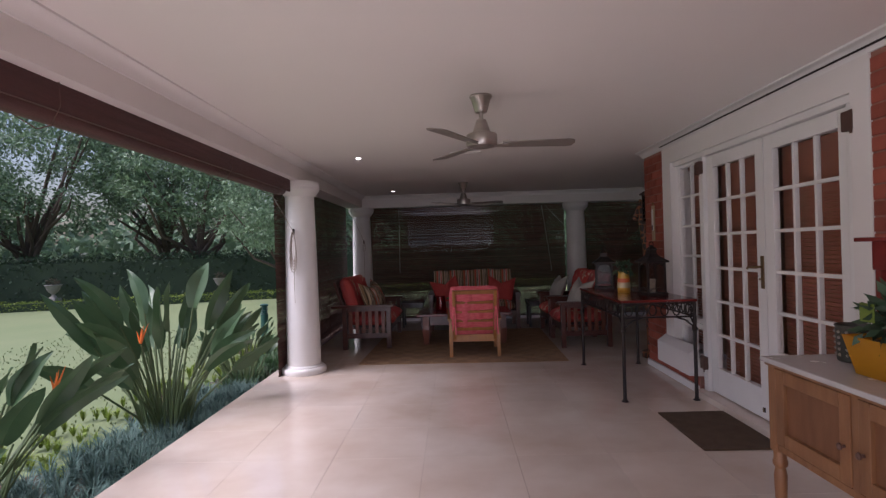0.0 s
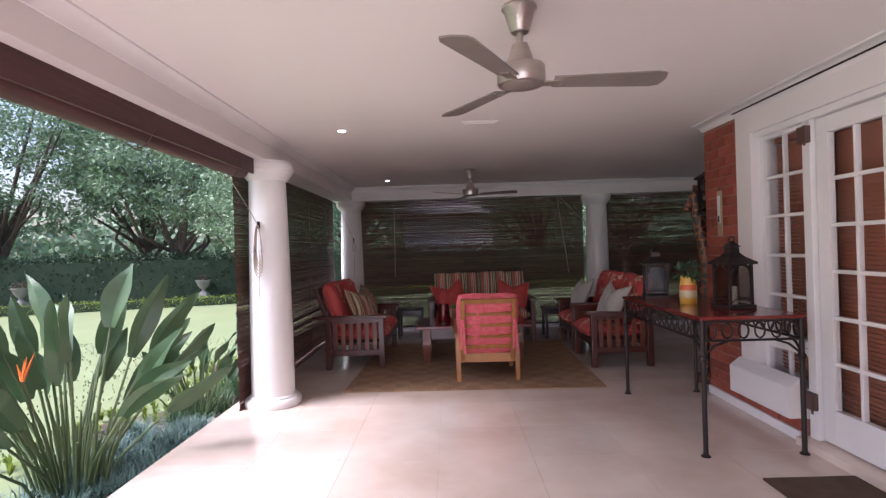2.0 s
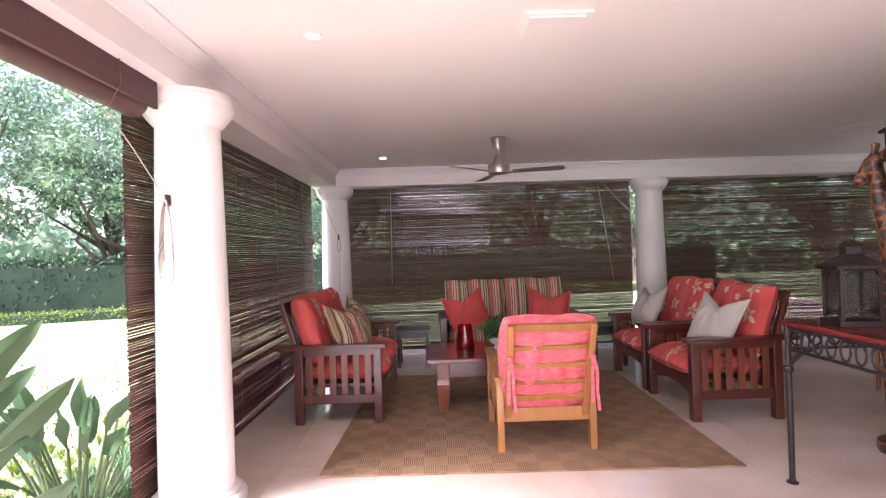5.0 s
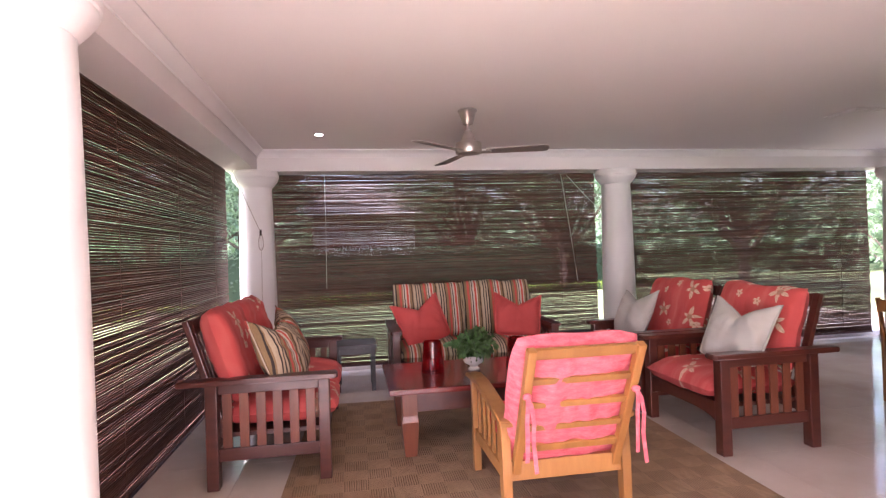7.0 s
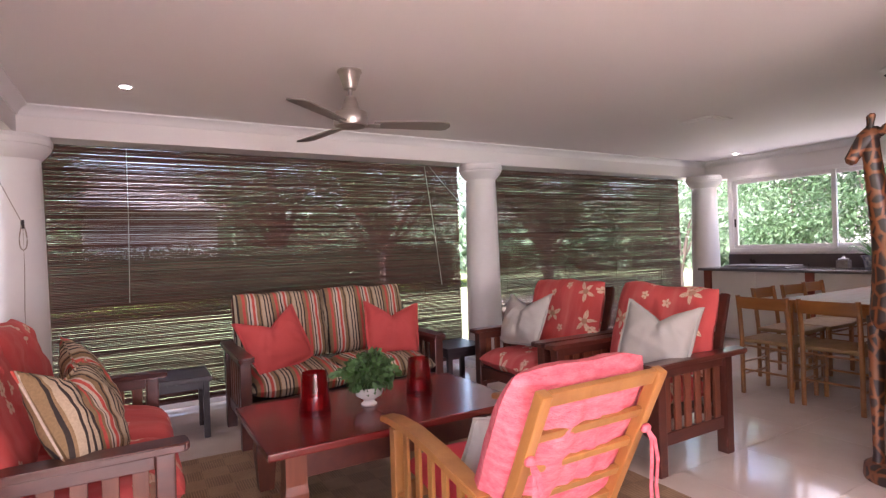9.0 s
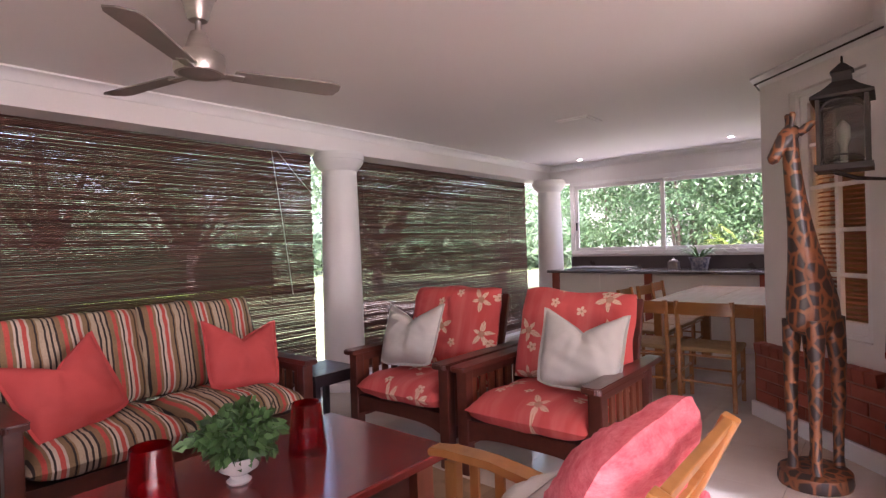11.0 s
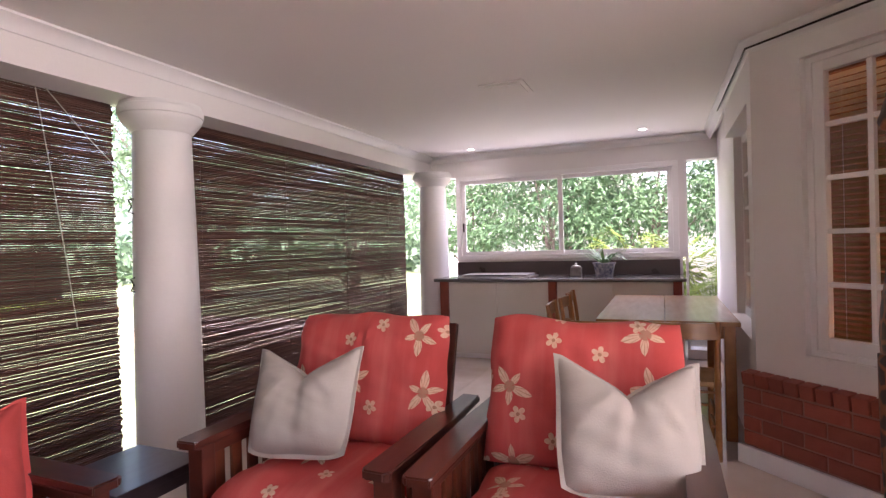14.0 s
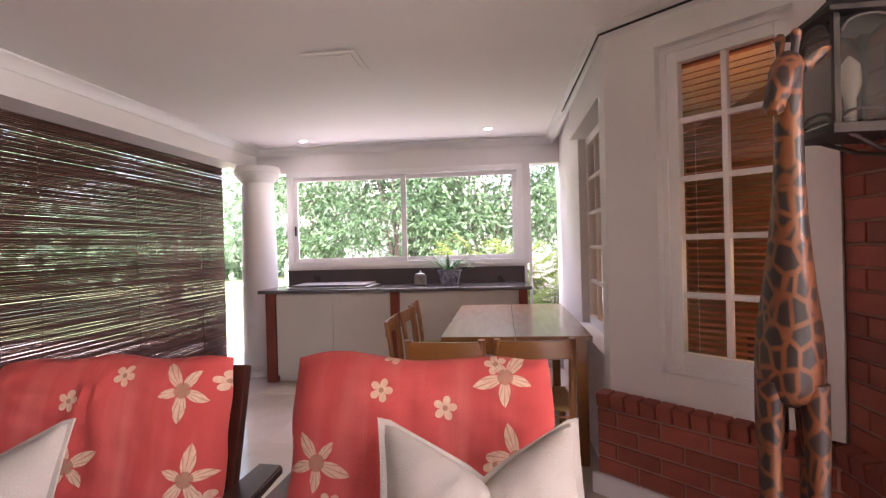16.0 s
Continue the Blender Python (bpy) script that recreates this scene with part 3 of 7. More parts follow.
TUFT = material("blue_grass", (0.075, 0.15, 0.125), (0.12, 0.20, 0.17), 2, 20, 0.7, bump=0.0, per_island=0.4, space="World")
BARK = material("grey_bark", (0.14, 0.105, 0.085), (0.075, 0.055, 0.045), 3, 25, 0.9, bump=0.6, stretch=(2, 2, 0.5))
STONE = material("weathered_stone", (0.36, 0.34, 0.31), (0.24, 0.225, 0.20), 5, 50, 0.85, bump=0.4)
ORANGE = material("orange_petal", (0.80, 0.22, 0.03), (0.7, 0.14, 0.02), 6, 40, 0.5)
GROUND_Z = -0.32


def leaf_cloud(name, count, centre, radii, size, mat, parent, seed, droop=0.3, shell=0.5, aspect=0.45):
    """Many small pointed leaves, each a bent pair of faces, scattered through an uneven ellipsoid."""
    rng = np.random.default_rng(seed)
    d = rng.normal(size=(count, 3))
    d /= np.linalg.norm(d, axis=1)[:, None]
    r = shell + (1 - shell) * rng.random(count) ** 0.5
    lump = 0.8 + 0.35 * np.sin(d[:, 0] * 5 + seed) * np.sin(d[:, 1] * 4 + 1.3 * seed) * np.cos(d[:, 2] * 6)
    p = np.array(centre) + d * (r * lump)[:, None] * np.array(radii)
    up = d + rng.normal(0, 0.6, (count, 3))
    up[:, 2] -= droop
    up /= np.linalg.norm(up, axis=1)[:, None]
    side = np.cross(up, rng.normal(size=(count, 3)))
    side /= np.linalg.norm(side, axis=1)[:, None] + 1e-6
    nrm = np.cross(up, side)
    s = size * rng.uniform(0.6, 1.3, count)[:, None]
    a, b = p, p + up * s + nrm * s * 0.0
    l = p + up * s * 0.45 + side * s * aspect * 0.5 + nrm * s * 0.08
    q = p + up * s * 0.45 - side * s * aspect * 0.5 + nrm * s * 0.08
    verts = np.stack((a, l, b, q), 1).reshape(-1, 3)
    i = np.arange(count)[:, None] * 4
    faces = np.concatenate((i + np.array((0, 1, 2)), i + np.array((0, 2, 3))), 0)
    return mesh_from(name, verts, faces, mat, parent)



def cloud_points(rng, count, radii):
    d = rng.normal(size=(count, 3))
    d /= np.linalg.norm(d, axis=1)[:, None]
    return d * (0.35 + 0.65 * rng.random(count) ** 0.6)[:, None] * np.array(radii)


def leaves_at(name, centres, per, spread, size, mat, parent, seed, aspect=0.4, droop=0.35):
    """Leaves in uneven clumps round the given centres."""
    rng = np.random.default_rng(seed)
    c = np.repeat(centres, per, axis=0)
    n = len(c)
    off = rng.normal(size=(n, 3)) * np.repeat(rng.uniform(0.6, 1.3, (len(centres), 1)), per, axis=0) * spread * np.array((1, 1, 0.5))
    p = c + off
    up = off / (np.linalg.norm(off, axis=1)[:, None] + 1e-6) + rng.normal(0, 0.7, (n, 3))
    up[:, 2] -= droop
    up /= np.linalg.norm(up, axis=1)[:, None]
    side = np.cross(up, rng.normal(size=(n, 3)))
    side /= np.linalg.norm(side, axis=1)[:, None] + 1e-6
    nrm = np.cross(up, side)
    s = size * rng.uniform(0.6, 1.35, n)[:, None]
    verts = np.stack((p, p + up * s * 0.5 + side * s * aspect / 2 + nrm * s * 0.08, p + up * s, p + up * s * 0.5 - side * s * aspect / 2 + nrm * s * 0.08), 1).reshape(-1, 3)
    i = np.arange(n)[:, None] * 4
    faces = np.concatenate((i + np.array((0, 1, 2)), i + np.array((0, 2, 3))), 0)
    return tagged(mesh_from(name, verts, faces, mat, parent), kind="stuff")


def tree(label, height, spread, seed, leaf, clumps=135, per=115, low=0.30, size=0.19):
    rng = np.random.default_rng(seed)
    root = thing("tree", label, "tree", group="garden trees")
    centres = cloud_points(rng, clumps, (spread, spread, height * (1 - low) / 2)) + np.array((0, 0, height * (1 + low) / 2))
    fork = height * 0.16
    bm = bmesh.new()
    tube(bm, [(0, 0, 0), (0.06, 0.03, fork * 0.5), (0.02, 0.05, fork), (0.15, 0.0, height * 0.45)], 0.24, 10, 0.12)
    limbs = centres[rng.permutation(clumps)[:13]]
    for c in limbs:
        start = np.array((0.02, 0.05, fork * rng.uniform(0.8, 1.6)))
        mid = start * 0.5 + c * 0.5 + rng.normal(0, 0.25, 3) + np.array((0, 0, -0.3))
        q = start * 0.2 + c * 0.8 + rng.normal(0, 0.15, 3)
        tube(bm, [start, start * 0.65 + mid * 0.35 + (0, 0, -0.1), mid, q, c], 0.11, 7, 0.015)
    part("trunk", bm, BARK, root, smooth=True)
    leaves_at("crown", centres, per, 0.34, size, leaf, root, seed + 1)
    return root


broad = tree("broad evergreen tree with forked grey limbs behind the hedge", 8.0, 3.6, 21, LEAF_DARK)
broad.matrix_basis = pose(-10.6, 22.0, GROUND_Z)
tall = tree("tall leafy tree with pale gaps in its crown", 9.5, 3.9, 34, LEAF_DARK, 140, 120, 0.26)
tall.matrix_basis = pose(-17.0, 21.0, GROUND_Z, 0, 0, 40)
for src, x, y, rz, sc in ((tall, -6.0, 25.0, 200, 1.0), (broad, -13.8, 25.5, 120, 1.15), (broad, -22.0, 17.5, 75, 1.05), (tall, -25.5, 24.0, 10, 1.1), (broad, -5.0, 28.5, 250, 0.95),
                          (tall, 4.2, 27.0, 300, 0.9), (broad, 7.5, 24.5, 30, 0.9), (broad, -28.0, 12.0, 210, 1.0), (broad, 12.0, 20.0, 140, 0.9),
                          (broad, -5.2, 17.0, 310, 0.62)):
    copy_thing(src, pose(x, y, GROUND_Z, 0, 0, rz) @ Matrix.Scale(sc, 4))


def ribbon_points(pts, step):
    out = []
    for (x0, y0), (x1, y1) in zip(pts, pts[1:]):
        n = max(1, int(math.hypot(x1 - x0, y1 - y0) / step))
        out += [(x0 + (x1 - x0) * k / n, y0 + (y1 - y0) * k / n) for k in range(n)]
    return np.array(out)


def hedge(name, label, pts, width, height, size, mat, seed, per, z0=GROUND_Z):
    """A clipped hedge: a dark twiggy core under a dense coat of leaves."""
    rng = np.random.default_rng(seed)
    root = thing(name, label, "hedge")
    line = ribbon_points(pts, 0.5)
    bm = bmesh.new()
    d = np.gradient(line, axis=0)
    d /= np.linalg.norm(d, axis=1)[:, None]
    nrm = np.stack((-d[:, 1], d[:, 0]), 1)
    rings = []
    for p, q in zip(line, nrm):
        a, b = p + q * width * 0.4, p - q * width * 0.4
        rings.append([bm.verts.new((*a, z0)), bm.verts.new((*b, z0)), bm.verts.new((*b, z0 + height * 0.9)), bm.verts.new((*a, z0 + height * 0.9))])
    for r, s in zip(rings, rings[1:]):
        for k in range(4):
            bm.faces.new((r[k], s[k], s[(k + 1) % 4], r[(k + 1) % 4]))
    part("core", bm, LEAF_HEDGE, root)
    n = len(line) * per
    idx = rng.integers(0, len(line) - 1, n)
    f = rng.random((n, 1))
    base = line[idx] * (1 - f) + line[idx + 1] * f
    across = rng.uniform(-0.5, 0.5, (n, 1)) * width
    z = z0 + height * rng.random((n, 1)) ** 0.8
    face = rng.random((n, 1)) < 0.6
    across = np.where(face, np.sign(across) * width * rng.uniform(0.38, 0.52, (n, 1)), across)
    z = np.where(face, z, z0 + height * rng.uniform(0.88, 1.04, (n, 1)))
    p = np.concatenate((base + nrm[idx] * across, z), 1)
    leaves_at("leaves", p, 2, size * 0.6, size, mat, root, seed + 5, 0.5, 0.1)
    return root


LINE = [(-34, 11.0), (-24, 13.6), (-15.0, 17.4), (-6.6, 20.2), (2, 22.6), (12, 24.0)]
hedge("hedge", "tall dark clipped hedge at the end of the lawn", [(x - 0.5, y + 1.6) for x, y in LINE], 0.9, 1.75, 0.13, LEAF_HEDGE, 51, 120)
hedge("border_hedge", "low yellow-green clipped border along the lawn", LINE, 0.4, 0.28, 0.07, LEAF_YELLOW, 52, 110)
# far woods that close the view
rng = np.random.default_rng(77)
ang = rng.uniform(radians(20), radians(182), 620)
far = rng.uniform(34, 46, 620)
cen = np.stack((far * np.cos(ang), 4 + far * 0.92 * np.sin(ang), 3.4 * rng.random(620) ** 1.3), 1)
woods = leaves_at("far_woods", cen, 60, 1.6, 0.7, LEAF_DARK, None, 78, 0.5)
tagged(woods, "dense dark green woods beyond the garden", "woods", kind="stuff")


def urn(x, y):
    root = thing("garden_urn", "grey stone garden urn on a foot before the hedge", "urn", pose(x, y, GROUND_Z), group="garden urns")
    block("plinth", STONE, root, -0.17, 0.17, -0.17, 0.17, 0, 0.35, 0.01)
    bm = bmesh.new()
    lathe(bm, [(0.13, 0.35), (0.13, 0.38), (0.06, 0.43), (0.055, 0.50), (0.14, 0.56), (0.21, 0.68), (0.225, 0.76), (0.27, 0.80), (0.27, 0.83), (0.22, 0.83), (0.18, 0.76), (0.01, 0.72)], seg=24)
    part("bowl", bm, STONE, root, smooth=True)
    tagged(leaf_cloud("plant", 160, (0, 0, 0.88), (0.2, 0.2, 0.16), 0.1, material("rusty_leaf", (0.12, 0.07, 0.05), (0.08, 0.09, 0.04), 4, 20, 0.6, per_island=0.4), root, 5), kind="stuff")


urn(-14.1, 18.5)
urn(-9.0, 20.4)


def strelitzia(x, y, height, leaves, spread, seed, blooms=()):
    """A clump of upright stalks, each with one paddle-shaped pointed leaf folded along its rib."""
    rng = random.Random(seed)
    root = thing("strelitzia", "bird of paradise plant with broad grey-green paddle leaves", "plant", pose(x, y, GROUND_Z), group="strelitzias in the bed")
    for k in range(leaves):
        a = rng.uniform(0, 2 * math.pi)
        lean = spread * rng.uniform(0.15, 1.0)
        h = height * rng.uniform(0.48, 0.76) * (1.1 - 0.35 * lean / spread)
        base = Vector((0.16 * math.cos(a) * rng.random(), 0.16 * math.sin(a) * rng.random(), 0))
        out = Vector((math.cos(a), math.sin(a), 0))
        tip = base + out * lean * 0.6 + Vector((0, 0, h))
        mid = base + out * lean * 0.22 + Vector((0, 0, h * 0.55))
        bm = bmesh.new()
        tube(bm, [base, mid, tip], 0.012, 6, 0.008)
        stalk = part("stalk", bm, STALK, root, smooth=True)
        # blade
        L, W = height * rng.uniform(0.27, 0.38), height * rng.uniform(0.042, 0.06)
        d0 = (tip - mid).normalized()
        side = d0.cross(Vector((0, 0, 1)).cross(out) + Vector((0.3 * rng.uniform(-1, 1), 0.3 * rng.uniform(-1, 1), 0.2))).normalized()
        side = (side + Vector((rng.uniform(-0.8, 0.8), rng.uniform(-0.8, 0.8), 0))).normalized()
        side = (side - d0 * side.dot(d0)).normalized()
        nrm = d0.cross(side)
        bm = bmesh.new()
        n = 9
        rows = []
        curl = rng.uniform(0.05, 0.35) * L
        for i in range(n + 1):
            f = i / n
            w = W * (math.sin(math.pi * min(1, f * 0.93 + 0.07)) ** 0.7) * (1 - 0.25 * f)
            if i == n:
                w = 0.002
            c = tip + d0 * L * f + out * curl * f * f - Vector((0, 0, 0.6 * curl * f * f))
            wave = 0.012 * math.sin(f * 9 + k)
            rows.append((bm.verts.new(c + side * w + nrm * (w * 0.45 + wave)), bm.verts.new(c), bm.verts.new(c - side * w + nrm * (w * 0.45 - wave))))
        for p, q in zip(rows, rows[1:]):
            for j in range(2):
                bm.faces.new((p[j], p[j + 1], q[j + 1], q[j]))
        part("leaf", bm, LEAF_STREL, stalk, smooth=True)
    for k in range(leaves):
        a, r = rng.uniform(0, 2 * math.pi), rng.uniform(0.05, 0.16)
        h = height * rng.uniform(0.25, 0.42)
        bm = bmesh.new()
        tube(bm, [(r * math.cos(a), r * math.sin(a), 0), (1.5 * r * math.cos(a), 1.5 * r * math.sin(a), h * 0.6), (2.2 * r * math.cos(a), 2.2 * r * math.sin(a), h)], 0.011, 6, 0.006)
        part("stalk", bm, STALK, root, smooth=True)
    for bx, by, bz in blooms:
        bm = bmesh.new()
        tube(bm, [(bx * 0.2, by * 0.2, 0), (bx * 0.6, by * 0.6, bz * 0.6), (bx, by, bz)], 0.008, 6)
        stem = part("flower_stem", bm, STALK, root)
        bm = bmesh.new()
        for j in range(4):
            q = Vector((0.03 * j - 0.03, 0.02 * (j % 2), 0.10 + 0.02 * j))
            rod(bm, (bx, by, bz), Vector((bx, by, bz)) + q, 0.012, 0.001, 6)
        part("bloom", bm, ORANGE, stem, "orange bird of paradise flower")
    return root


strelitzia(-2.62, 4.75, 1.64, 40, 0.85, 5, ((0.05, -0.45, 1.0),))
strelitzia(-2.95, 3.05, 1.4, 24, 0.8, 8, ((0.35, 0.35, 0.85),))
strelitzia(-2.62, 6.45, 1.05, 22, 0.5, 9)
strelitzia(-2.75, 1.2, 1.3, 18, 0.8, 12)

# planted bed along the floor edge
bm = bmesh.new()
n = 60
edge = [(-3.35 - 0.35 * math.sin(k * 0.55) - 0.15 * math.sin(k * 1.7), -3 + 0.25 * k) for k in range(n)]
prism(bm, [(-2.13, -3.0)] + edge + [(-2.13, -3 + 0.25 * (n - 1))], GROUND_Z - 0.05, GROUND_Z + 0.03, "z")
structure(part("ground_bed", bm, SOIL), "dark soil of the planted bed", "bed")


def tufts(name, label, count, area, blade, height, mat, seed, clump=26):
    rng = np.random.default_rng(seed)
    x0, x1, y0, y1 = area
    c = np.stack((rng.uniform(x0, x1, count), rng.uniform(y0, y1, count), np.full(count, GROUND_Z + 0.02)), 1)
    p = np.repeat(c, clump, axis=0)
    m = len(p)
    a = rng.uniform(0, 2 * math.pi, m)
    r = rng.uniform(0.2, 1.0, m)
    h = height * rng.uniform(0.6, 1.2, m)
    out = np.stack((np.cos(a), np.sin(a), np.zeros(m)), 1)
    side = np.stack((-np.sin(a), np.cos(a), np.zeros(m)), 1) * blade
    up = np.zeros((m, 3))
    up[:, 2] = 1
    mid = p + out * (r * height * 0.35)[:, None] + up * (h * 0.65)[:, None]
    tip = p + out * (r * height * 0.9)[:, None] + up * (h * (1 - 0.35 * r))[:, None]
    v = np.stack((p - side, p + side, mid + side * 0.7, mid - side * 0.7, tip), 1).reshape(-1, 3)
    i = np.arange(m)[:, None] * 5
    f = np.concatenate((i + np.array((0, 1, 2)), i + np.array((0, 2, 3)), i + np.array((3, 2, 4))), 0)
    return tagged(mesh_from(name, v, f, mat), label, "ground cover", kind="stuff")


tufts("blue_grass", "blue-green grassy ground cover along the floor edge", 420, (-2.95, -2.16, 0.5, 6.0), 0.005, 0.30, TUFT, 61, 42)
tufts("yellow_ground_cover", "yellow-green low ground cover before the lawn", 330, (-3.9, -2.9, 0.5, 9.5), 0.009, 0.13, LEAF_YELLOW, 62, 22)
tufts("bed_grass", "mixed green plants in the bed beside the blind", 120, (-2.9, -2.2, 6.3, 10.2), 0.008, 0.3, LEAF_LIGHT, 63, 24)
# lawn blades near the house
tufts("lawn_grass", "short mown grass of the near lawn", 2600, (-8.5, -3.3, 2.0, 12.0), 0.005, 0.03, LAWN, 64, 12)
# rocks in the bed
rng = random.Random(4)
for k in range(6):
    bm = bmesh.new()
    bmesh.ops.create_icosphere(bm, subdivisions=2, radius=0.12 * rng.uniform(0.7, 1.4))
    for v in bm.verts:
        v.co *= 1 + 0.35 * noise.noise(v.co * 9 + Vector((k, 0, 0)))
        v.co.z *= 0.7
    tagged(part("rock", bm, STONE, m=pose(-2.45 + rng.uniform(-0.2, 0.15), 5.75 + k * 0.16, GROUND_Z + 0.06, 0, 0, 60 * k)), "rough grey stone in the planted bed", "rock", group="bed rocks")

# bollard light on the lawn edge
GREENMETAL = material("green_enamel", (0.02, 0.09, 0.075), (0.015, 0.06, 0.05), 6, 60, 0.4)
bol = thing("bollard_light", "dark green louvred garden bollard light", "garden light", pose(-3.85, 10.7, GROUND_Z))
bm = bmesh.new()
lathe(bm, [(0.075, 0), (0.075, 0.48), (0.06, 0.485)], seg=20)
part("post", bm, GREENMETAL, bol, smooth=True)
for k in range(4):
    bm = bmesh.new()
    lathe(bm, [(0.05, 0.49 + 0.04 * k), (0.085, 0.495 + 0.04 * k), (0.055, 0.52 + 0.04 * k)], seg=20)
    part("louvre", bm, GREENMETAL, bol, smooth=True)
bm = bmesh.new()
lathe(bm, [(0.04, 0.48), (0.04, 0.65), (0.08, 0.65), (0.085, 0.67), (0.05, 0.69), (0.002, 0.695)], seg=20)
part("cap", bm, GREENMETAL, bol, smooth=True)

# ---- behind the kitchen window ----
def bush(x, y, z, r, seed, mat, label, clumps=64, per=190, size=0.105):
    rng = np.random.default_rng(seed)
    root = thing("shrub", label, "shrub", pose(x, y, GROUND_Z))
    cen = cloud_points(rng, clumps, (r * 0.8, r, z / 2)) + np.array((0, 0, z / 2 + 1.0))
    for c in cen[:9]:
        bm = bmesh.new()
        tube(bm, [(0.1 * rng.normal(), 0.1 * rng.normal(), 0), c * (0.4, 0.4, 0.6), c], 0.045, 6, 0.008)
        part("stem", bm, BARK, root, smooth=True)
    leaves_at("crown", cen, per, 0.28, size, mat, root, seed + 2, 0.32, 0.6)
    return root


GREENERY = "leafy green mango-like shrub outside the kitchen window"
bush(9.7, 9.2, 3.4, 1.2, 101, LEAF_LIGHT, GREENERY)
bush(9.8, 7.6, 3.8, 1.3, 102, LEAF_LIGHT, GREENERY)
bush(10.5, 10.9, 3.2, 1.1, 103, LEAF_LIGHT, GREENERY)
bush(10.2, 5.6, 4.0, 1.4, 104, LEAF_LIGHT, GREENERY)
bush(12.0, 8.8, 5.0, 2.4, 105, LEAF_DARK, "dark green tree crown over the garden wall", 60, 80, 0.2)
bush(13.0, 15.5, 5.0, 2.2, 106, LEAF_DARK, "dark green tree crown over the garden wall", 60, 80, 0.2)
bush(12.2, 4.6, 5.0, 2.4, 107, LEAF_DARK, "dark green tree crown over the garden wall", 60, 80, 0.2)


def palm(x, y, seed):
    rng = random.Random(seed)
    root = thing("palm", "yellow-green feathery golden cane palm", "palm", pose(x, y, GROUND_Z))
    for k in range(24):
        a = rng.uniform(0, 2 * math.pi)
        L = rng.uniform(1.4, 2.5)
        reach = rng.uniform(0.4, 1.0)
        out = Vector((math.cos(a), math.sin(a), 0))
        pts = [out * reach * f ** 1.6 + Vector((0, 0, L * (f - 0.28 * f ** 3))) for f in (0, 0.25, 0.5, 0.75, 1.0)]
        bm = bmesh.new()
        tube(bm, pts, 0.014, 6, 0.004)
        stalk = part("frond_stem", bm, LEAF_YELLOW, root, smooth=True)
        bm = bmesh.new()
        for j in range(26):
            f = 0.32 + 0.68 * j / 26
            p = out * reach * f ** 1.6 + Vector((0, 0, L * (f - 0.28 * f ** 3)))
            s = out.cross(Vector((0, 0, 1)))
            ln = 0.44 * math.sin(math.pi * (0.2 + 0.75 * (f - 0.3) / 0.7)) + 0.05
            for sg in (-1, 1):
                tip = p + s * sg * ln + out * ln * 0.5 + Vector((0, 0, -0.12 * ln + rng.uniform(-0.04, 0.06)))
                w = (tip - p).cross(Vector((0, 0, 1))).normalized() * 0.02
                bm.faces.new([bm.verts.new(q) for q in (p - w, (p + tip) / 2 - w * 1.3, tip, (p + tip) / 2 + w * 1.3)])
        part("frond", bm, LEAF_YELLOW, stalk)
    return root


palm(7.35, 6.75, 3)
palm(7.9, 7.5, 6)
GARDENWALL = material("garden_wall_paint", (0.62, 0.60, 0.57), (0.5, 0.48, 0.45), 1.5, 30, 0.8, space="World")
bm = bmesh.new()
box(bm, 13.8, 14.0, -6, 12.5, GROUND_Z, 1.7)
box(bm, 13.74, 14.06, -6, 12.5, 1.7, 1.78)
structure(part("wall_garden", bm, GARDENWALL), "white plastered garden wall", "wall")
structure(block("pavement_side", GROUT, None, 6.45, 8.2, 3, 16, GROUND_Z, -0.02), "grey paved path beside the kitchen", "path")


def far_house(x, y, w, d, h, rz):
    root = thing("house", "white plastered neighbouring house with a pale grey roof", "house", pose(x, y, GROUND_Z, 0, 0, rz))
    block("wall", GARDENWALL, root, -w / 2, w / 2, -d / 2, d / 2, 0, h)
    bm = bmesh.new()
    prism(bm, [(-d / 2 - 0.5, h), (d / 2 + 0.5, h), (0, h + 1.8)], -w / 2 - 0.4, w / 2 + 0.4, "x")
    part("roof", bm, STONE, root)
    for k in range(4):
        cx = -w / 2 + w * (k + 0.5) / 4
        win = block("window", TRIM, root, cx - 0.55, cx + 0.55, -d / 2 - 0.05, -d / 2, 0.9, 2.2)
        block("pane", GLASS, win, cx - 0.48, cx + 0.48, -d / 2 - 0.055, -d / 2 - 0.051, 0.98, 2.12)
        block("glazing_bar", TRIM, win, cx - 0.02, cx + 0.02, -d / 2 - 0.07, -d / 2 - 0.056, 0.98, 2.12)


far_house(-0.3, 33.0, 5.0, 4.0, 3.6, 5)
far_house(19.0, 11.5, 6.0, 4.0, 3.2, -80)

# ---- fabrics and woods ----
DARKWOOD = material("mahogany", (0.105, 0.026, 0.016), (0.05, 0.013, 0.009), 3, 40, 0.33, stretch=(6, 1.2, 6), bump=0.08, coat=0.25, per_object=0.15)
REDWOOD = material("oiled_hardwood", (0.19, 0.052, 0.024), (0.10, 0.028, 0.014), 3, 45, 0.38, stretch=(8, 8, 1.0), bump=0.1, coat=0.15, per_object=0.15)
TABLEWOOD = material("lacquered_mahogany", (0.20, 0.022, 0.017), (0.12, 0.014, 0.012), 2, 40, 0.22, stretch=(1, 8, 8), bump=0.03, coat=0.5)
TEAK = material("golden_teak", (0.42, 0.19, 0.05), (0.30, 0.12, 0.03), 4, 50, 0.4, stretch=(5, 5, 1.2), bump=0.08, coat=0.2, per_object=0.1)
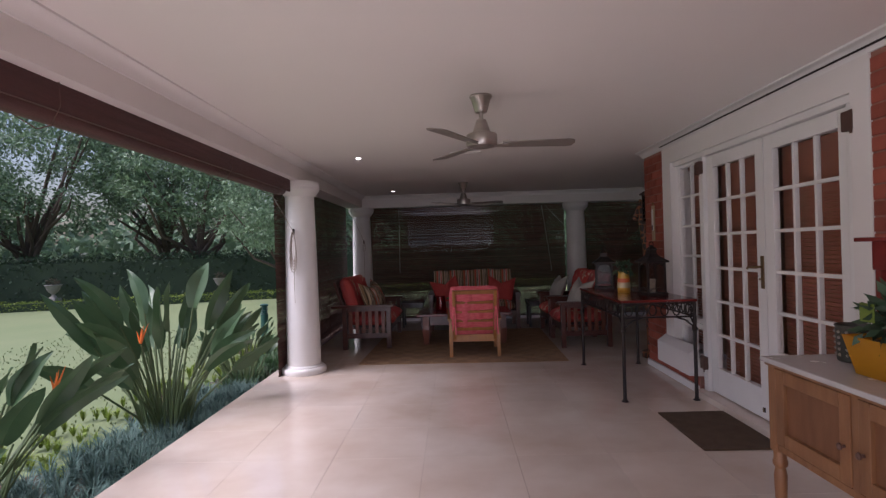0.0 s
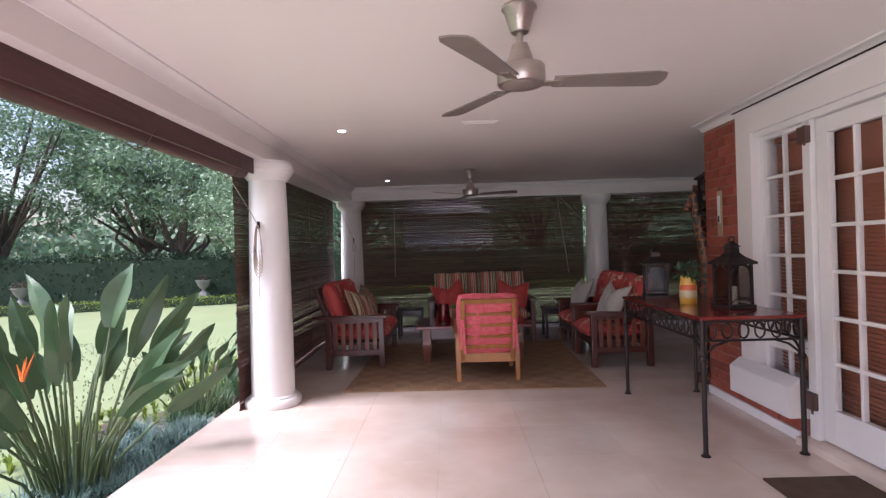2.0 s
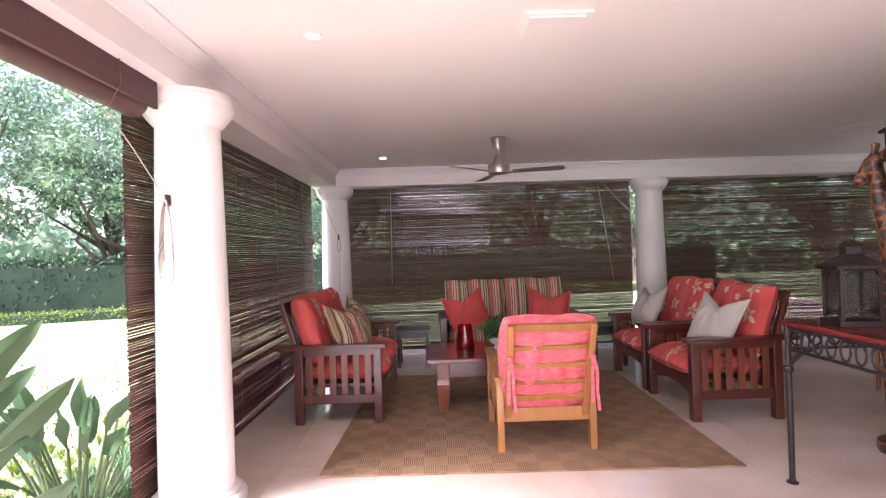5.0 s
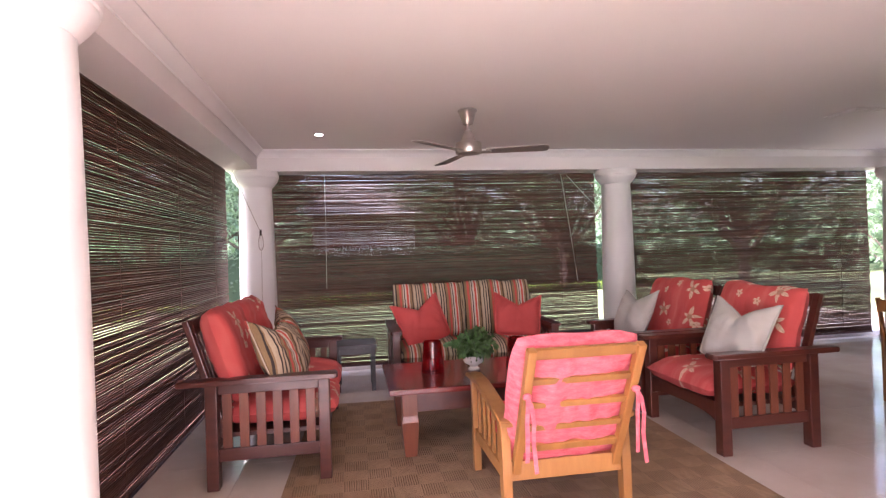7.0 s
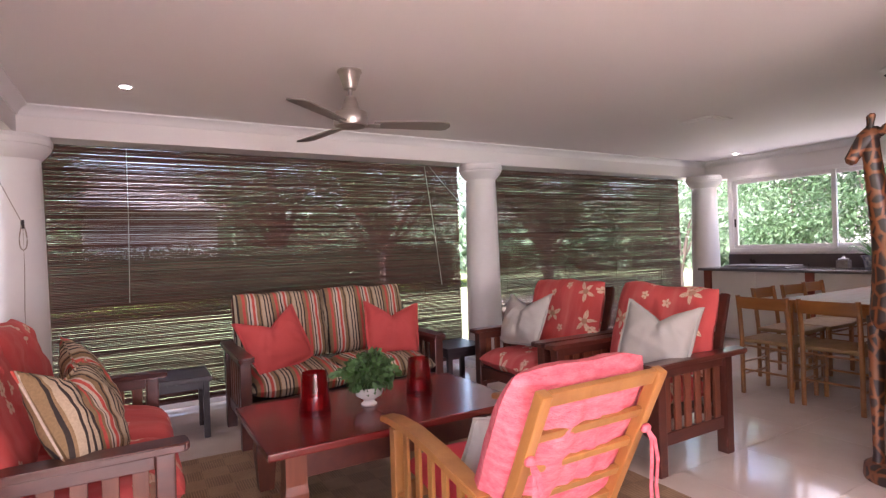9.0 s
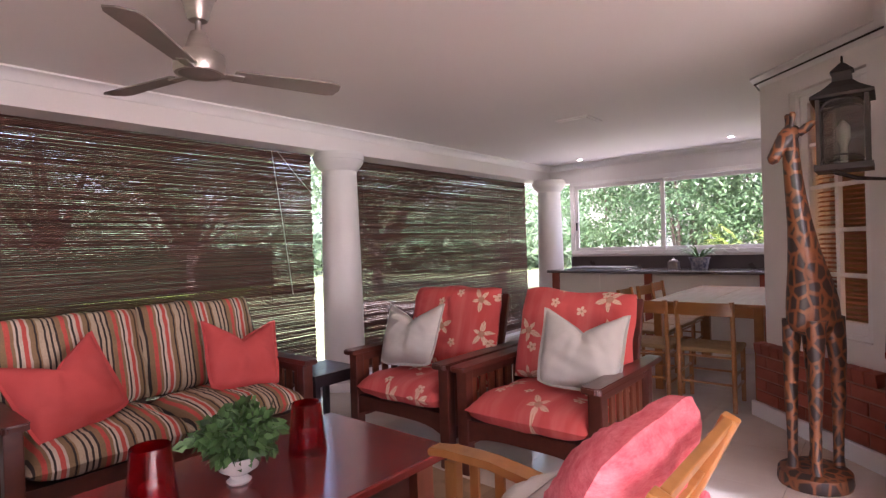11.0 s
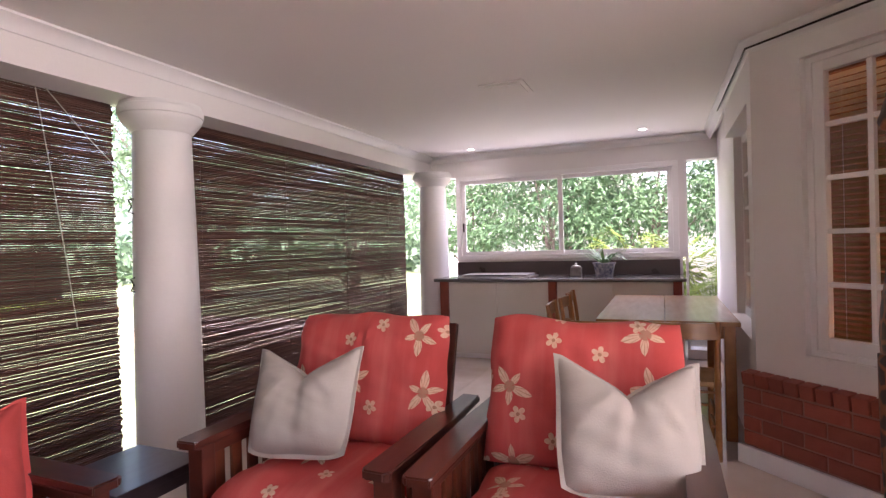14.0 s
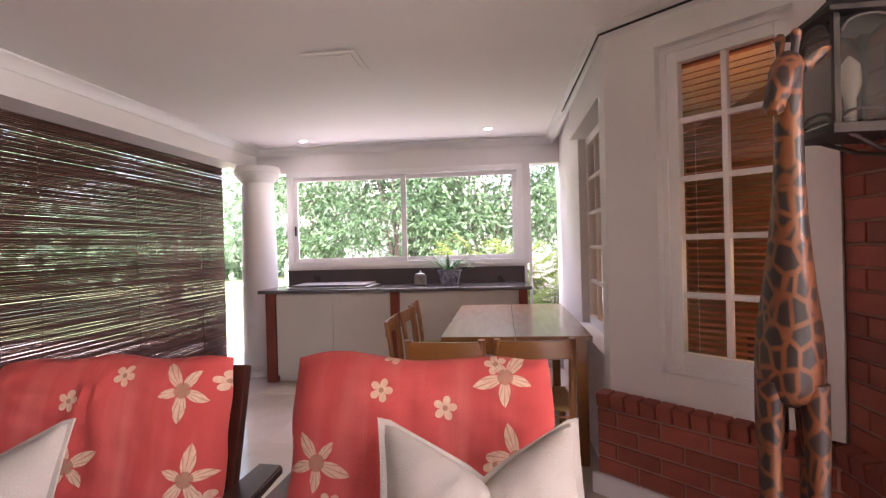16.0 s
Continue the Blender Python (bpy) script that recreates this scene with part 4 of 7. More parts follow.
PINE = material("varnished_pine", (0.33, 0.135, 0.032), (0.23, 0.088, 0.022), 3, 45, 0.34, stretch=(1, 7, 7), bump=0.04, coat=0.35, per_object=0.08)
OAK = material("old_oak", (0.27, 0.125, 0.05), (0.17, 0.07, 0.028), 4, 60, 0.45, stretch=(6, 6, 1), bump=0.2, per_object=0.12)
LINEN = material("cream_linen", (0.47, 0.445, 0.405), (0.40, 0.375, 0.335), 6, 220, 0.9, bump=0.35)
CORAL = material("coral_cotton", (0.60, 0.095, 0.085), (0.50, 0.062, 0.055), 5, 200, 0.85, bump=0.25)
PINK = material("faded_pink_weave", (0.83, 0.25, 0.28), (0.54, 0.032, 0.055), 16, 70, 0.9, stretch=(1, 3.5, 2), bump=0.9, fine_mix=0.55)
HOTPINK = material("red_cotton", (0.62, 0.05, 0.07), (0.5, 0.035, 0.05), 5, 100, 0.85, bump=0.2)
BLACKWOOD = material("black_stained_wood", (0.022, 0.014, 0.018), (0.035, 0.02, 0.022), 3, 50, 0.35, stretch=(1, 8, 8), bump=0.05, coat=0.2)
STEEL = material("brushed_nickel", (0.52, 0.48, 0.44), (0.42, 0.385, 0.35), 3, 160, 0.34, metal=0.9, bump=0.05, stretch=(1, 1, 10))
BLADE = material("fan_blade_grey", (0.30, 0.265, 0.24), (0.24, 0.21, 0.19), 3, 60, 0.4, metal=0.3, bump=0.03)


def math_node(nt, op, a, b=None, c=None):
    n = nt.nodes.new("ShaderNodeMath")
    n.operation = op
    for i, v in enumerate((a, b, c)):
        if v is None:
            continue
        if isinstance(v, (int, float)):
            n.inputs[i].default_value = v
        else:
            nt.links.new(v, n.inputs[i])
    return n.outputs[0]


def floral(name, base, dark, petal):
    """Woven cotton printed with scattered five-petalled flowers in two sizes."""
    m = material(name, base, dark, 2.2, 180, 0.85, bump=0.3, stretch=(2.5, 0.6, 1))
    nt = m.node_tree
    b = nt.nodes["Principled BSDF"]
    under = b.inputs["Base Color"].links[0].from_socket
    co = nt.nodes.new("ShaderNodeTexCoord")
    info = nt.nodes.new("ShaderNodeObjectInfo")
    shift = nt.nodes.new("ShaderNodeVectorMath")
    shift.operation = "MULTIPLY_ADD"
    cmb = nt.nodes.new("ShaderNodeCombineXYZ")
    for k in range(2):
        nt.links.new(info.outputs["Random"], cmb.inputs[k])
    shift.inputs[1].default_value = (3.7, 5.9, 0)
    nt.links.new(cmb.outputs[0], shift.inputs[0])
    nt.links.new(co.outputs["Object"], shift.inputs[2])
    masks, hearts = [], []
    for size, reach, keep, off, petals in ((4.0, 0.36, 0.50, 0.0, 2.5), (7.0, 0.22, 0.66, 0.37, 2.5)):
        mp = nt.nodes.new("ShaderNodeMapping")
        mp.inputs["Location"].default_value = (off, off * 2, 0)
        mp.inputs["Scale"].default_value = (size, size, 0)
        nt.links.new(shift.outputs[0], mp.inputs["Vector"])
        vo = nt.nodes.new("ShaderNodeTexVoronoi")
        vo.voronoi_dimensions = "2D"
        vo.inputs["Scale"].default_value = 1.0
        vo.inputs["Randomness"].default_value = 0.75
        nt.links.new(mp.outputs[0], vo.inputs["Vector"])
        d = nt.nodes.new("ShaderNodeVectorMath")
        d.operation = "SUBTRACT"
        nt.links.new(mp.outputs[0], d.inputs[0])
        nt.links.new(vo.outputs["Position"], d.inputs[1])
        sp = nt.nodes.new("ShaderNodeSeparateXYZ")
        nt.links.new(d.outputs[0], sp.inputs[0])
        hue = nt.nodes.new("ShaderNodeSeparateColor")
        nt.links.new(vo.outputs["Color"], hue.inputs[0])
        ang = math_node(nt, "ARCTAN2", sp.outputs[1], sp.outputs[0])
        ang = math_node(nt, "MULTIPLY_ADD", hue.outputs[1], 6.28, ang)
        fold = math_node(nt, "ABSOLUTE", math_node(nt, "COSINE", math_node(nt, "MULTIPLY", ang, petals)))
        if size < 6:
            # large flower: pointed petals of uneven length, with brown ribs and a brown heart
            near = math_node(nt, "SUBTRACT", 1.0, math_node(nt, "MULTIPLY", math_node(nt, "ARCCOSINE", fold), 2 / math.pi))
            uneven = math_node(nt, "MULTIPLY_ADD", math_node(nt, "SINE", math_node(nt, "MULTIPLY_ADD", ang, 2.0, 0.7)), 0.16, 0.84)
            rad = math_node(nt, "MULTIPLY", math_node(nt, "MULTIPLY", math_node(nt, "MULTIPLY_ADD", math_node(nt, "POWER", near, 0.85), 0.95, 0.10), reach), uneven)
            rib = math_node(nt, "GREATER_THAN", math_node(nt, "SINE", math_node(nt, "MULTIPLY", ang, 27.0)), 0.72)
            heart = math_node(nt, "LESS_THAN", vo.outputs["Distance"], reach * 0.24)
        else:
            rad = math_node(nt, "MULTIPLY", math_node(nt, "MULTIPLY_ADD", math_node(nt, "POWER", fold, 0.6), 0.7, 0.3), reach)
            rib = None
            heart = math_node(nt, "LESS_THAN", vo.outputs["Distance"], reach * 0.22)
        inside = math_node(nt, "LESS_THAN", vo.outputs["Distance"], rad)
        there = math_node(nt, "GREATER_THAN", hue.outputs[0], keep)
        shown = math_node(nt, "MULTIPLY", inside, there)
        masks.append(shown)
        brown = heart if rib is None else math_node(nt, "MAXIMUM", heart, math_node(nt, "MULTIPLY", rib, 0.7))
        hearts.append(math_node(nt, "MULTIPLY", brown, shown))
    mask = math_node(nt, "MAXIMUM", masks[0], masks[1])
    tint = nt.nodes.new("ShaderNodeTexNoise")
    tint.inputs["Scale"].default_value = 60
    nt.links.new(co.outputs["Object"], tint.inputs["Vector"])
    mask = math_node(nt, "MULTIPLY", mask, math_node(nt, "MULTIPLY_ADD", tint.outputs[0], 0.7, 0.45))
    mix = nt.nodes.new("ShaderNodeMix")
    mix.data_type = "RGBA"
    mix.clamp_factor = True
    nt.links.new(mask, mix.inputs[0])
    nt.links.new(under, mix.inputs[6])
    mix.inputs[7].default_value = (*petal, 1)
    print_mix = nt.nodes.new("ShaderNodeMix")
    print_mix.data_type = "RGBA"
    print_mix.clamp_factor = True
    nt.links.new(math_node(nt, "MULTIPLY", math_node(nt, "MAXIMUM", hearts[0], hearts[1]), 0.75), print_mix.inputs[0])
    nt.links.new(mix.outputs[2], print_mix.inputs[6])
    print_mix.inputs[7].default_value = (0.30, 0.13, 0.07, 1)
    # paler pink bands from noise stretched along local y
    band_noise = nt.nodes.new("ShaderNodeTexNoise")
    band_noise.inputs["Scale"].default_value = 1.0
    band_noise.inputs["Detail"].default_value = 3
    fm = nt.nodes.new("ShaderNodeMapping")
    fm.inputs["Scale"].default_value = (14, 1.6, 3)
    nt.links.new(co.outputs["Object"], fm.inputs["Vector"])
    nt.links.new(fm.outputs[0], band_noise.inputs["Vector"])
    band_mix = nt.nodes.new("ShaderNodeMix")
    band_mix.data_type = "RGBA"
    band_mix.clamp_factor = True
    nt.links.new(math_node(nt, "MULTIPLY", math_node(nt, "SUBTRACT", band_noise.outputs[0], 0.47), 1.3), band_mix.inputs[0])
    nt.links.new(print_mix.outputs[2], band_mix.inputs[6])
    band_mix.inputs[7].default_value = (0.70, 0.24, 0.21, 1)
    nt.links.new(band_mix.outputs[2], b.inputs["Base Color"])
    return m


def striped(name, stops, period, axis=0):
    """Cotton woven in stripes: (start, colour) along one repeat."""
    m = material(name, (0.5, 0.5, 0.5), (0.5, 0.5, 0.5), 4, 220, 0.85, bump=0.35)
    nt = m.node_tree
    b = nt.nodes["Principled BSDF"]
    co = nt.nodes.new("ShaderNodeTexCoord")
    sp = nt.nodes.new("ShaderNodeSeparateXYZ")
    nt.links.new(co.outputs["Object"], sp.inputs[0])
    wob = nt.nodes.new("ShaderNodeTexNoise")
    wob.inputs["Scale"].default_value = 5
    nt.links.new(co.outputs["Object"], wob.inputs["Vector"])
    u = math_node(nt, "MULTIPLY_ADD", wob.outputs[0], 0.012, sp.outputs[axis])
    u = math_node(nt, "FRACT", math_node(nt, "MULTIPLY", math_node(nt, "ADD", u, 10.0), 1.0 / period))
    ramp = nt.nodes.new("ShaderNodeValToRGB")
    ramp.color_ramp.interpolation = "CONSTANT"
    els = ramp.color_ramp.elements
    while len(els) < len(stops):
        els.new(1.0)
    for e, (p, c) in zip(els, stops):
        e.position, e.color = p, (*c, 1)
    nt.links.new(u, ramp.inputs[0])
    weave = nt.nodes.new("ShaderNodeTexNoise")
    weave.inputs["Scale"].default_value = 130
    nt.links.new(co.outputs["Object"], weave.inputs["Vector"])
    hsv = nt.nodes.new("ShaderNodeHueSaturation")
    nt.links.new(math_node(nt, "MULTIPLY_ADD", weave.outputs[0], 0.6, 0.7), hsv.inputs["Value"])
    nt.links.new(ramp.outputs[0], hsv.inputs["Color"])
    nt.links.new(hsv.outputs[0], b.inputs["Base Color"])
    return m


FLORAL = floral("red_floral_cotton", (0.61, 0.098, 0.088), (0.49, 0.06, 0.053), (0.70, 0.58, 0.42))
BEIGE, COAL, RED, TAN, CREAM = (0.46, 0.37, 0.26), (0.035, 0.025, 0.022), (0.56, 0.09, 0.065), (0.26, 0.17, 0.085), (0.58, 0.50, 0.41)
ORDER = [BEIGE, COAL, BEIGE, COAL, BEIGE, COAL, TAN, RED, TAN, CREAM, COAL, CREAM, RED, CREAM, TAN, COAL, TAN]
PLACES = [0, .10, .14, .20, .24, .30, .34, .44, .52, .58, .62, .66, .72, .80, .84, .93, .965]
STRIPE = striped("striped_cotton", list(zip(PLACES, ORDER)), 0.24)


def cushion_mesh(w, h, t, n=18, point=0.0, chop=0.0, seed=0, square=4.0, sag=0.0, soft=0.0, crease=0.0):
    """A stuffed cushion in the local xy plane: rounded edges, drawn-out corners, an optional dent struck into the upper edge."""
    bm = bmesh.new()
    rng = random.Random(seed)
    off = Vector((rng.uniform(0, 50), rng.uniform(0, 50), rng.uniform(0, 50)))
    grid = {}
    for side in (1, -1):
        for i in range(n + 1):
            for j in range(n + 1):
                edge = i in (0, n) or j in (0, n)
                if side < 0 and edge:
                    grid[side, i, j] = grid[1, i, j]
                    continue
                u, v = 2 * i / n - 1, 2 * j / n - 1
                x, y = u * w / 2 * (1 - point * (1 - v * v) * abs(u) ** 2), v * h / 2 * (1 - point * (1 - u * u) * abs(v) ** 2)
                if soft:
                    x *= 1 + soft * (0.35 * (1 - v * v) - v ** 4)
                    y *= 1 + soft * (0.35 * (1 - u * u) - u ** 4)
                if chop and v < 0:
                    x *= 1 - 0.13 * v * v
                    y *= 1 - 0.14 * u ** 4
                if chop and v > -0.2:
                    y -= chop * (1.15 - abs(u) ** 0.8 * 1.25 if abs(u) < 0.9 else 0.0) * ((v + 0.2) / 1.2) ** 1.5
                z = side * t / 2 * ((1 - abs(u) ** square) * (1 - abs(v) ** square)) ** 0.5
                if chop:
                    z *= 1 - 0.35 * math.exp(-(u / 0.22) ** 2) * max(0, v)
                p = Vector((x, y, z))
                q = noise.noise_vector(p * 5 + off) * 0.012 + noise.noise_vector(p * 14 + off) * 0.004
                if crease and not edge:
                    # folds running from the dent and the corners
                    a = math.atan2(v - 1.1, u)
                    q.z += side * crease * (noise.noise(Vector((a * 7, 0.6 * v, 3)) + off) + 0.6 * noise.noise(Vector((p.x * 9 + p.y * 22, p.y * 6, 7)) + off)) * (1 - u ** 4) * (1 - v ** 4)
                p += q * (0.4 if edge else 1)
                if soft:
                    p.y += 0.024 * noise.noise(Vector((u * 1.7, 0.4, 2)) + off) * max(0.0, v) ** 2
                    p.x += 0.03 * noise.noise(Vector((0.7, v * 1.6, 5)) + off) * u * u * (1 if u > 0 else -1)
                p.z -= sag * (1 - u * u) * (1 - v * v)
                grid[side, i, j] = bm.verts.new(p)
    for side in (1, -1):
        for i in range(n):
            for j in range(n):
                q = [grid[side, i, j], grid[side, i + 1, j], grid[side, i + 1, j + 1], grid[side, i, j + 1]]
                bm.faces.new(q if side > 0 else q[::-1])
    return bm


def scatter_cushion(label, fabric, w, h, t, m, seed, chop=0.1, point=0.07, edge=None):
    root = thing("scatter_cushion", label, "cushion", m)
    part("cover", cushion_mesh(w, h, t, n=30, point=point, chop=chop, seed=seed, square=2.6, crease=0.013), fabric, root, smooth=True)
    # flat stitched border round the cover
    bm = bmesh.new()
    pts = []
    for k in range(64):
        s = k / 16
        side, f = int(s), (s - int(s)) * 2 - 1
        u, v = ((f, -1), (1, f), (-f, 1), (-1, -f))[side]
        x, y = u * w / 2 * (1 - point * (1 - v * v) * abs(u) ** 2), v * h / 2 * (1 - point * (1 - u * u) * abs(v) ** 2)
        if chop and v < 0:
            x *= 1 - 0.13 * v * v
            y *= 1 - 0.14 * u ** 4
        if chop and v > -0.2:
            y -= chop * (1.15 - abs(u) ** 0.8 * 1.25 if abs(u) < 0.9 else 0.0) * ((v + 0.2) / 1.2) ** 1.5
        pts.append(Vector((x, y, 0)))
    ring = []
    for p in pts:
        outer = p * (1 + 0.014 / max(p.length, 0.05))
        ring.append((bm.verts.new((p.x * 0.97, p.y * 0.97, 0.003)), bm.verts.new((outer.x, outer.y, 0.0035)), bm.verts.new((outer.x, outer.y, -0.0035)), bm.verts.new((p.x * 0.97, p.y * 0.97, -0.003))))
    for a, b in zip(ring, ring[1:] + ring[:1]):
        for k in range(3):
            bm.faces.new((a[k], b[k], b[k + 1], a[k + 1]))
    part("border", bm, edge or fabric, root, smooth=True)
    return root


# ---- slatted mission seats ----
def slatted_seat(name, label, category, width, m, fabric, seats, wood=DARKWOOD, seed=0, group="", tall=0.54, cushion_label=""):
    """A mission-style seat with slatted sides. Local x across, the front at y = 0 facing -y."""
    root = thing(name, label, category, m, group)
    D, hw = 0.68, width / 2
    for sx in (-1, 1):
        x = sx * (hw - 0.035)
        for y in (0.0, D - 0.065):
            block("leg", wood, root, x - 0.035, x + 0.035, y, y + 0.065, 0, 0.585, 0.006)
        block("side_rail", wood, root, x - 0.014, x + 0.014, 0.065, D - 0.065, 0.155, 0.225, 0.004)
        block("side_rail", wood, root, x - 0.014, x + 0.014, 0.065, D - 0.065, 0.53, 0.585, 0.004)
        for k in range(6):
            y = 0.065 + (D - 0.13) * (k + 0.5) / 6
            block("slat", REDWOOD if wood is DARKWOOD else wood, root, x - 0.008, x + 0.008, y - 0.026, y + 0.026, 0.225, 0.53, 0.003)
        # arm board with a rounded nose, running on behind the back
        bm = bmesh.new()
        out = [(x - sx * 0.045, -0.03), (x - sx * 0.05, -0.045), (x + sx * 0.03, -0.05), (x + sx * 0.05, -0.035), (x + sx * 0.052, D * 0.7), (x + sx * 0.045, D + 0.15), (x - sx * 0.04, D + 0.16), (x - sx * 0.05, D * 0.6)]
        prism(bm, out, 0.585, 0.617, "z")
        bmesh.ops.bevel(bm, geom=list(bm.edges), offset=0.006, segments=2, affect="EDGES")
        part("armrest", bm, wood, root, smooth=True)
    # front apron with a shallow arch
    bm = bmesh.new()
    n = 12
    lower = [(-hw + 0.07 + (width - 0.14) * k / n, 0.19 + 0.045 * (1 - abs(2 * k / n - 1) ** 4)) for k in range(n + 1)]
    prism(bm, lower + [(hw - 0.07, 0.315), (-hw + 0.07, 0.315)], 0.012, 0.04, "y")
    part("apron", bm, wood, root)
    block("back_rail", wood, root, -hw + 0.07, hw - 0.07, D - 0.05, D - 0.02, 0.2, 0.3, 0.004)
    block("seat_base", wood, root, -hw + 0.07, hw - 0.07, 0.04, D - 0.05, 0.275, 0.30)
    # leaning back: two posts, head and foot rails, upright slats
    lean = pose(0, D - 0.10, 0.30, -17)
    H = 0.68
    for x0, x1 in ((-hw + 0.075, -hw + 0.125), (hw - 0.125, hw - 0.075)):
        block("back_post", wood, root, x0, x1, 0, 0.035, 0, H, 0.006, lean)
    block("back_frame_rail", wood, root, -hw + 0.125, hw - 0.125, 0, 0.03, H - 0.09, H - 0.005, 0.006, lean)
    block("back_frame_rail", wood, root, -hw + 0.125, hw - 0.125, 0, 0.03, 0.03, 0.09, 0.004, lean)
    ns = max(5, int((width - 0.25) / 0.11))
    for k in range(ns):
        x = -hw + 0.125 + (width - 0.25) * (k + 0.5) / ns
        block("back_slat", wood, root, x - 0.02, x + 0.02, 0.008, 0.02, 0.09, H - 0.09, 0.002, lean)
    each = (width - 0.16) / seats
    for k in range(seats):
        cx = -hw + 0.08 + each * (k + 0.5)
        bm = cushion_mesh(each + 0.01, 0.66, 0.17, seed=seed * 7 + k, square=5, sag=-0.02, soft=0.025, n=28, crease=0.012)
        part("seat_cushion", bm, fabric, root, cushion_label, pose(cx, 0.29, 0.385), smooth=True)
        bm = cushion_mesh(each + (0.03 if seats == 1 else 0.03), tall + 0.02, 0.19, seed=seed * 7 + k + 40, square=6, soft=0.02, n=32, crease=0.016)
        part("back_cushion", bm, fabric, root, cushion_label, pose(cx, 0.60, 0.725, 72 + (k % 2) * 2, 0, (-1) ** k * 2), smooth=True)
    return root


FL, ST = "red cotton cushion printed with cream flowers", "cushion in brown, red and cream striped cotton"
slatted_seat("sofa", "dark wooden slatted two-seat sofa with red floral cushions", "sofa", 1.46, pose(-0.90, 8.16, 0, 0, 0, 90), FLORAL, 2, seed=1, cushion_label=FL)
slatted_seat("sofa", "dark wooden slatted two-seat sofa with striped cushions", "sofa", 1.52, pose(0.33, 8.93, 0), STRIPE, 2, seed=2, tall=0.52, cushion_label=ST)
slatted_seat("armchair", "dark wooden slatted armchair with red floral cushions", "armchair", 0.86, pose(1.42, 7.615, 0, 0, 0, -90), FLORAL, 1, seed=3, group="floral armchairs", cushion_label=FL)
slatted_seat("armchair", "dark wooden slatted armchair with red floral cushions", "armchair", 0.86, pose(1.42, 8.54, 0, 0, 0, -90), FLORAL, 1, seed=5, group="floral armchairs", cushion_label=FL)

# scatter cushions: local z faces forward out of the seat
scatter_cushion("cream linen scatter cushion with a dark stitched edge", LINEN, 0.45, 0.43, 0.17, pose(1.73, 7.43, 0.71, 62, 4, -76), 11, chop=0.10, edge=LINEN)
scatter_cushion("cream linen scatter cushion with a dark stitched edge", LINEN, 0.45, 0.42, 0.16, pose(1.68, 8.64, 0.70, 64, -3, -84), 12, chop=0.09)
scatter_cushion("plain coral red scatter cushion on the striped sofa", CORAL, 0.46, 0.44, 0.16, pose(-0.13, 9.22, 0.66, 60, -12, 14), 13, chop=0.10)
scatter_cushion("plain coral red scatter cushion on the striped sofa", CORAL, 0.45, 0.43, 0.16, pose(0.80, 9.24, 0.66, 62, 6, -10), 14, chop=0.10)
scatter_cushion("striped scatter cushion leaning on the floral sofa", STRIPE, 0.42, 0.42, 0.17, pose(-1.20, 7.68, 0.71, 62, 6, 66), 15, chop=0.06)
scatter_cushion("striped scatter cushion leaning on the floral sofa", STRIPE, 0.44, 0.42, 0.17, pose(-1.20, 8.26, 0.70, 64, -10, 100), 16, chop=0.06)

# ---- coffee table ----
def coffee_table():
    root = thing("coffee_table", "low dark red lacquered wooden coffee table with tapered legs", "coffee table", pose(0.13, 7.98, 0))
    block("tabletop", TABLEWOOD, root, -0.68, 0.68, -0.41, 0.41, 0.415, 0.45, 0.008)
    for x in (-0.53, 0.53):
        block("apron", DARKWOOD, root, x - 0.014, x + 0.014, -0.27, 0.27, 0.28, 0.415, 0.004)
    for y in (-0.30, 0.30):
        block("apron", DARKWOOD, root, -0.50, 0.50, y - 0.014, y + 0.014, 0.28, 0.415, 0.004)
    for x in (-0.55, 0.55):
        for y in (-0.31, 0.31):
            bm = bmesh.new()
            steps = [(0.047, 0.415), (0.047, 0.27), (0.052, 0.23), (0.05, 0.18), (0.036, 0.0)]
            rings = [[bm.verts.new((x + sx * r, y + sy * r, z)) for sx, sy in ((-1, -1), (1, -1), (1, 1), (-1, 1))] for r, z in steps]
            for a, b in zip(rings, rings[1:]):
                for k in range(4):
                    bm.faces.new((a[k], a[(k + 1) % 4], b[(k + 1) % 4], b[k]))
            bm.faces.new(rings[0])
            bm.faces.new(rings[-1])
            part("leg", bm, REDWOOD, root)
    return root


coffee_table()

REDGLASS = material("red_glass", (0.50, 0.008, 0.012), (0.42, 0.006, 0.01), 5, 40, 0.09, bump=0.0)
REDGLASS.node_tree.nodes["Principled BSDF"].inputs["Transmission Weight"].default_value = 0.85


def red_vase(x, y, h, r):
    root = thing("candle_glass", "flared red glass candle holder on the coffee table", "candle holder", pose(x, y, 0.45), group="red candle glasses")
    bm = bmesh.new()
    lathe(bm, [(0.001, 0.008), (r * 1.1, 0.008), (r * 1.12, 0.012), (r, h * 0.5), (r * 0.86, h), (r * 0.86 - 0.005, h), (r - 0.006, h * 0.5), (r * 1.05, 0.03), (0.001, 0.025)], seg=28)
    part("bowl", bm, REDGLASS, root, smooth=True)
    bm = bmesh.new()
    lathe(bm, [(r * 1.08, 0.0), (r * 1.14, 0.004), (r * 1.12, 0.010), (r * 1.02, 0.008)], seg=28)
    part("foot", bm, REDGLASS, root, smooth=True)
    bm = bmesh.new()
    lathe(bm, [(r * 0.55, 0.025), (r * 0.55, h * 0.4), (r * 0.5, h * 0.42), (0.002, h * 0.415)], seg=20)
    part("candle", bm, material("red_wax", (0.5, 0.03, 0.03), (0.4, 0.02, 0.02), 5, 60, 0.5), root, smooth=True)


red_vase(-0.21, 8.03, 0.215, 0.073)
red_vase(0.41, 8.04, 0.205, 0.070)

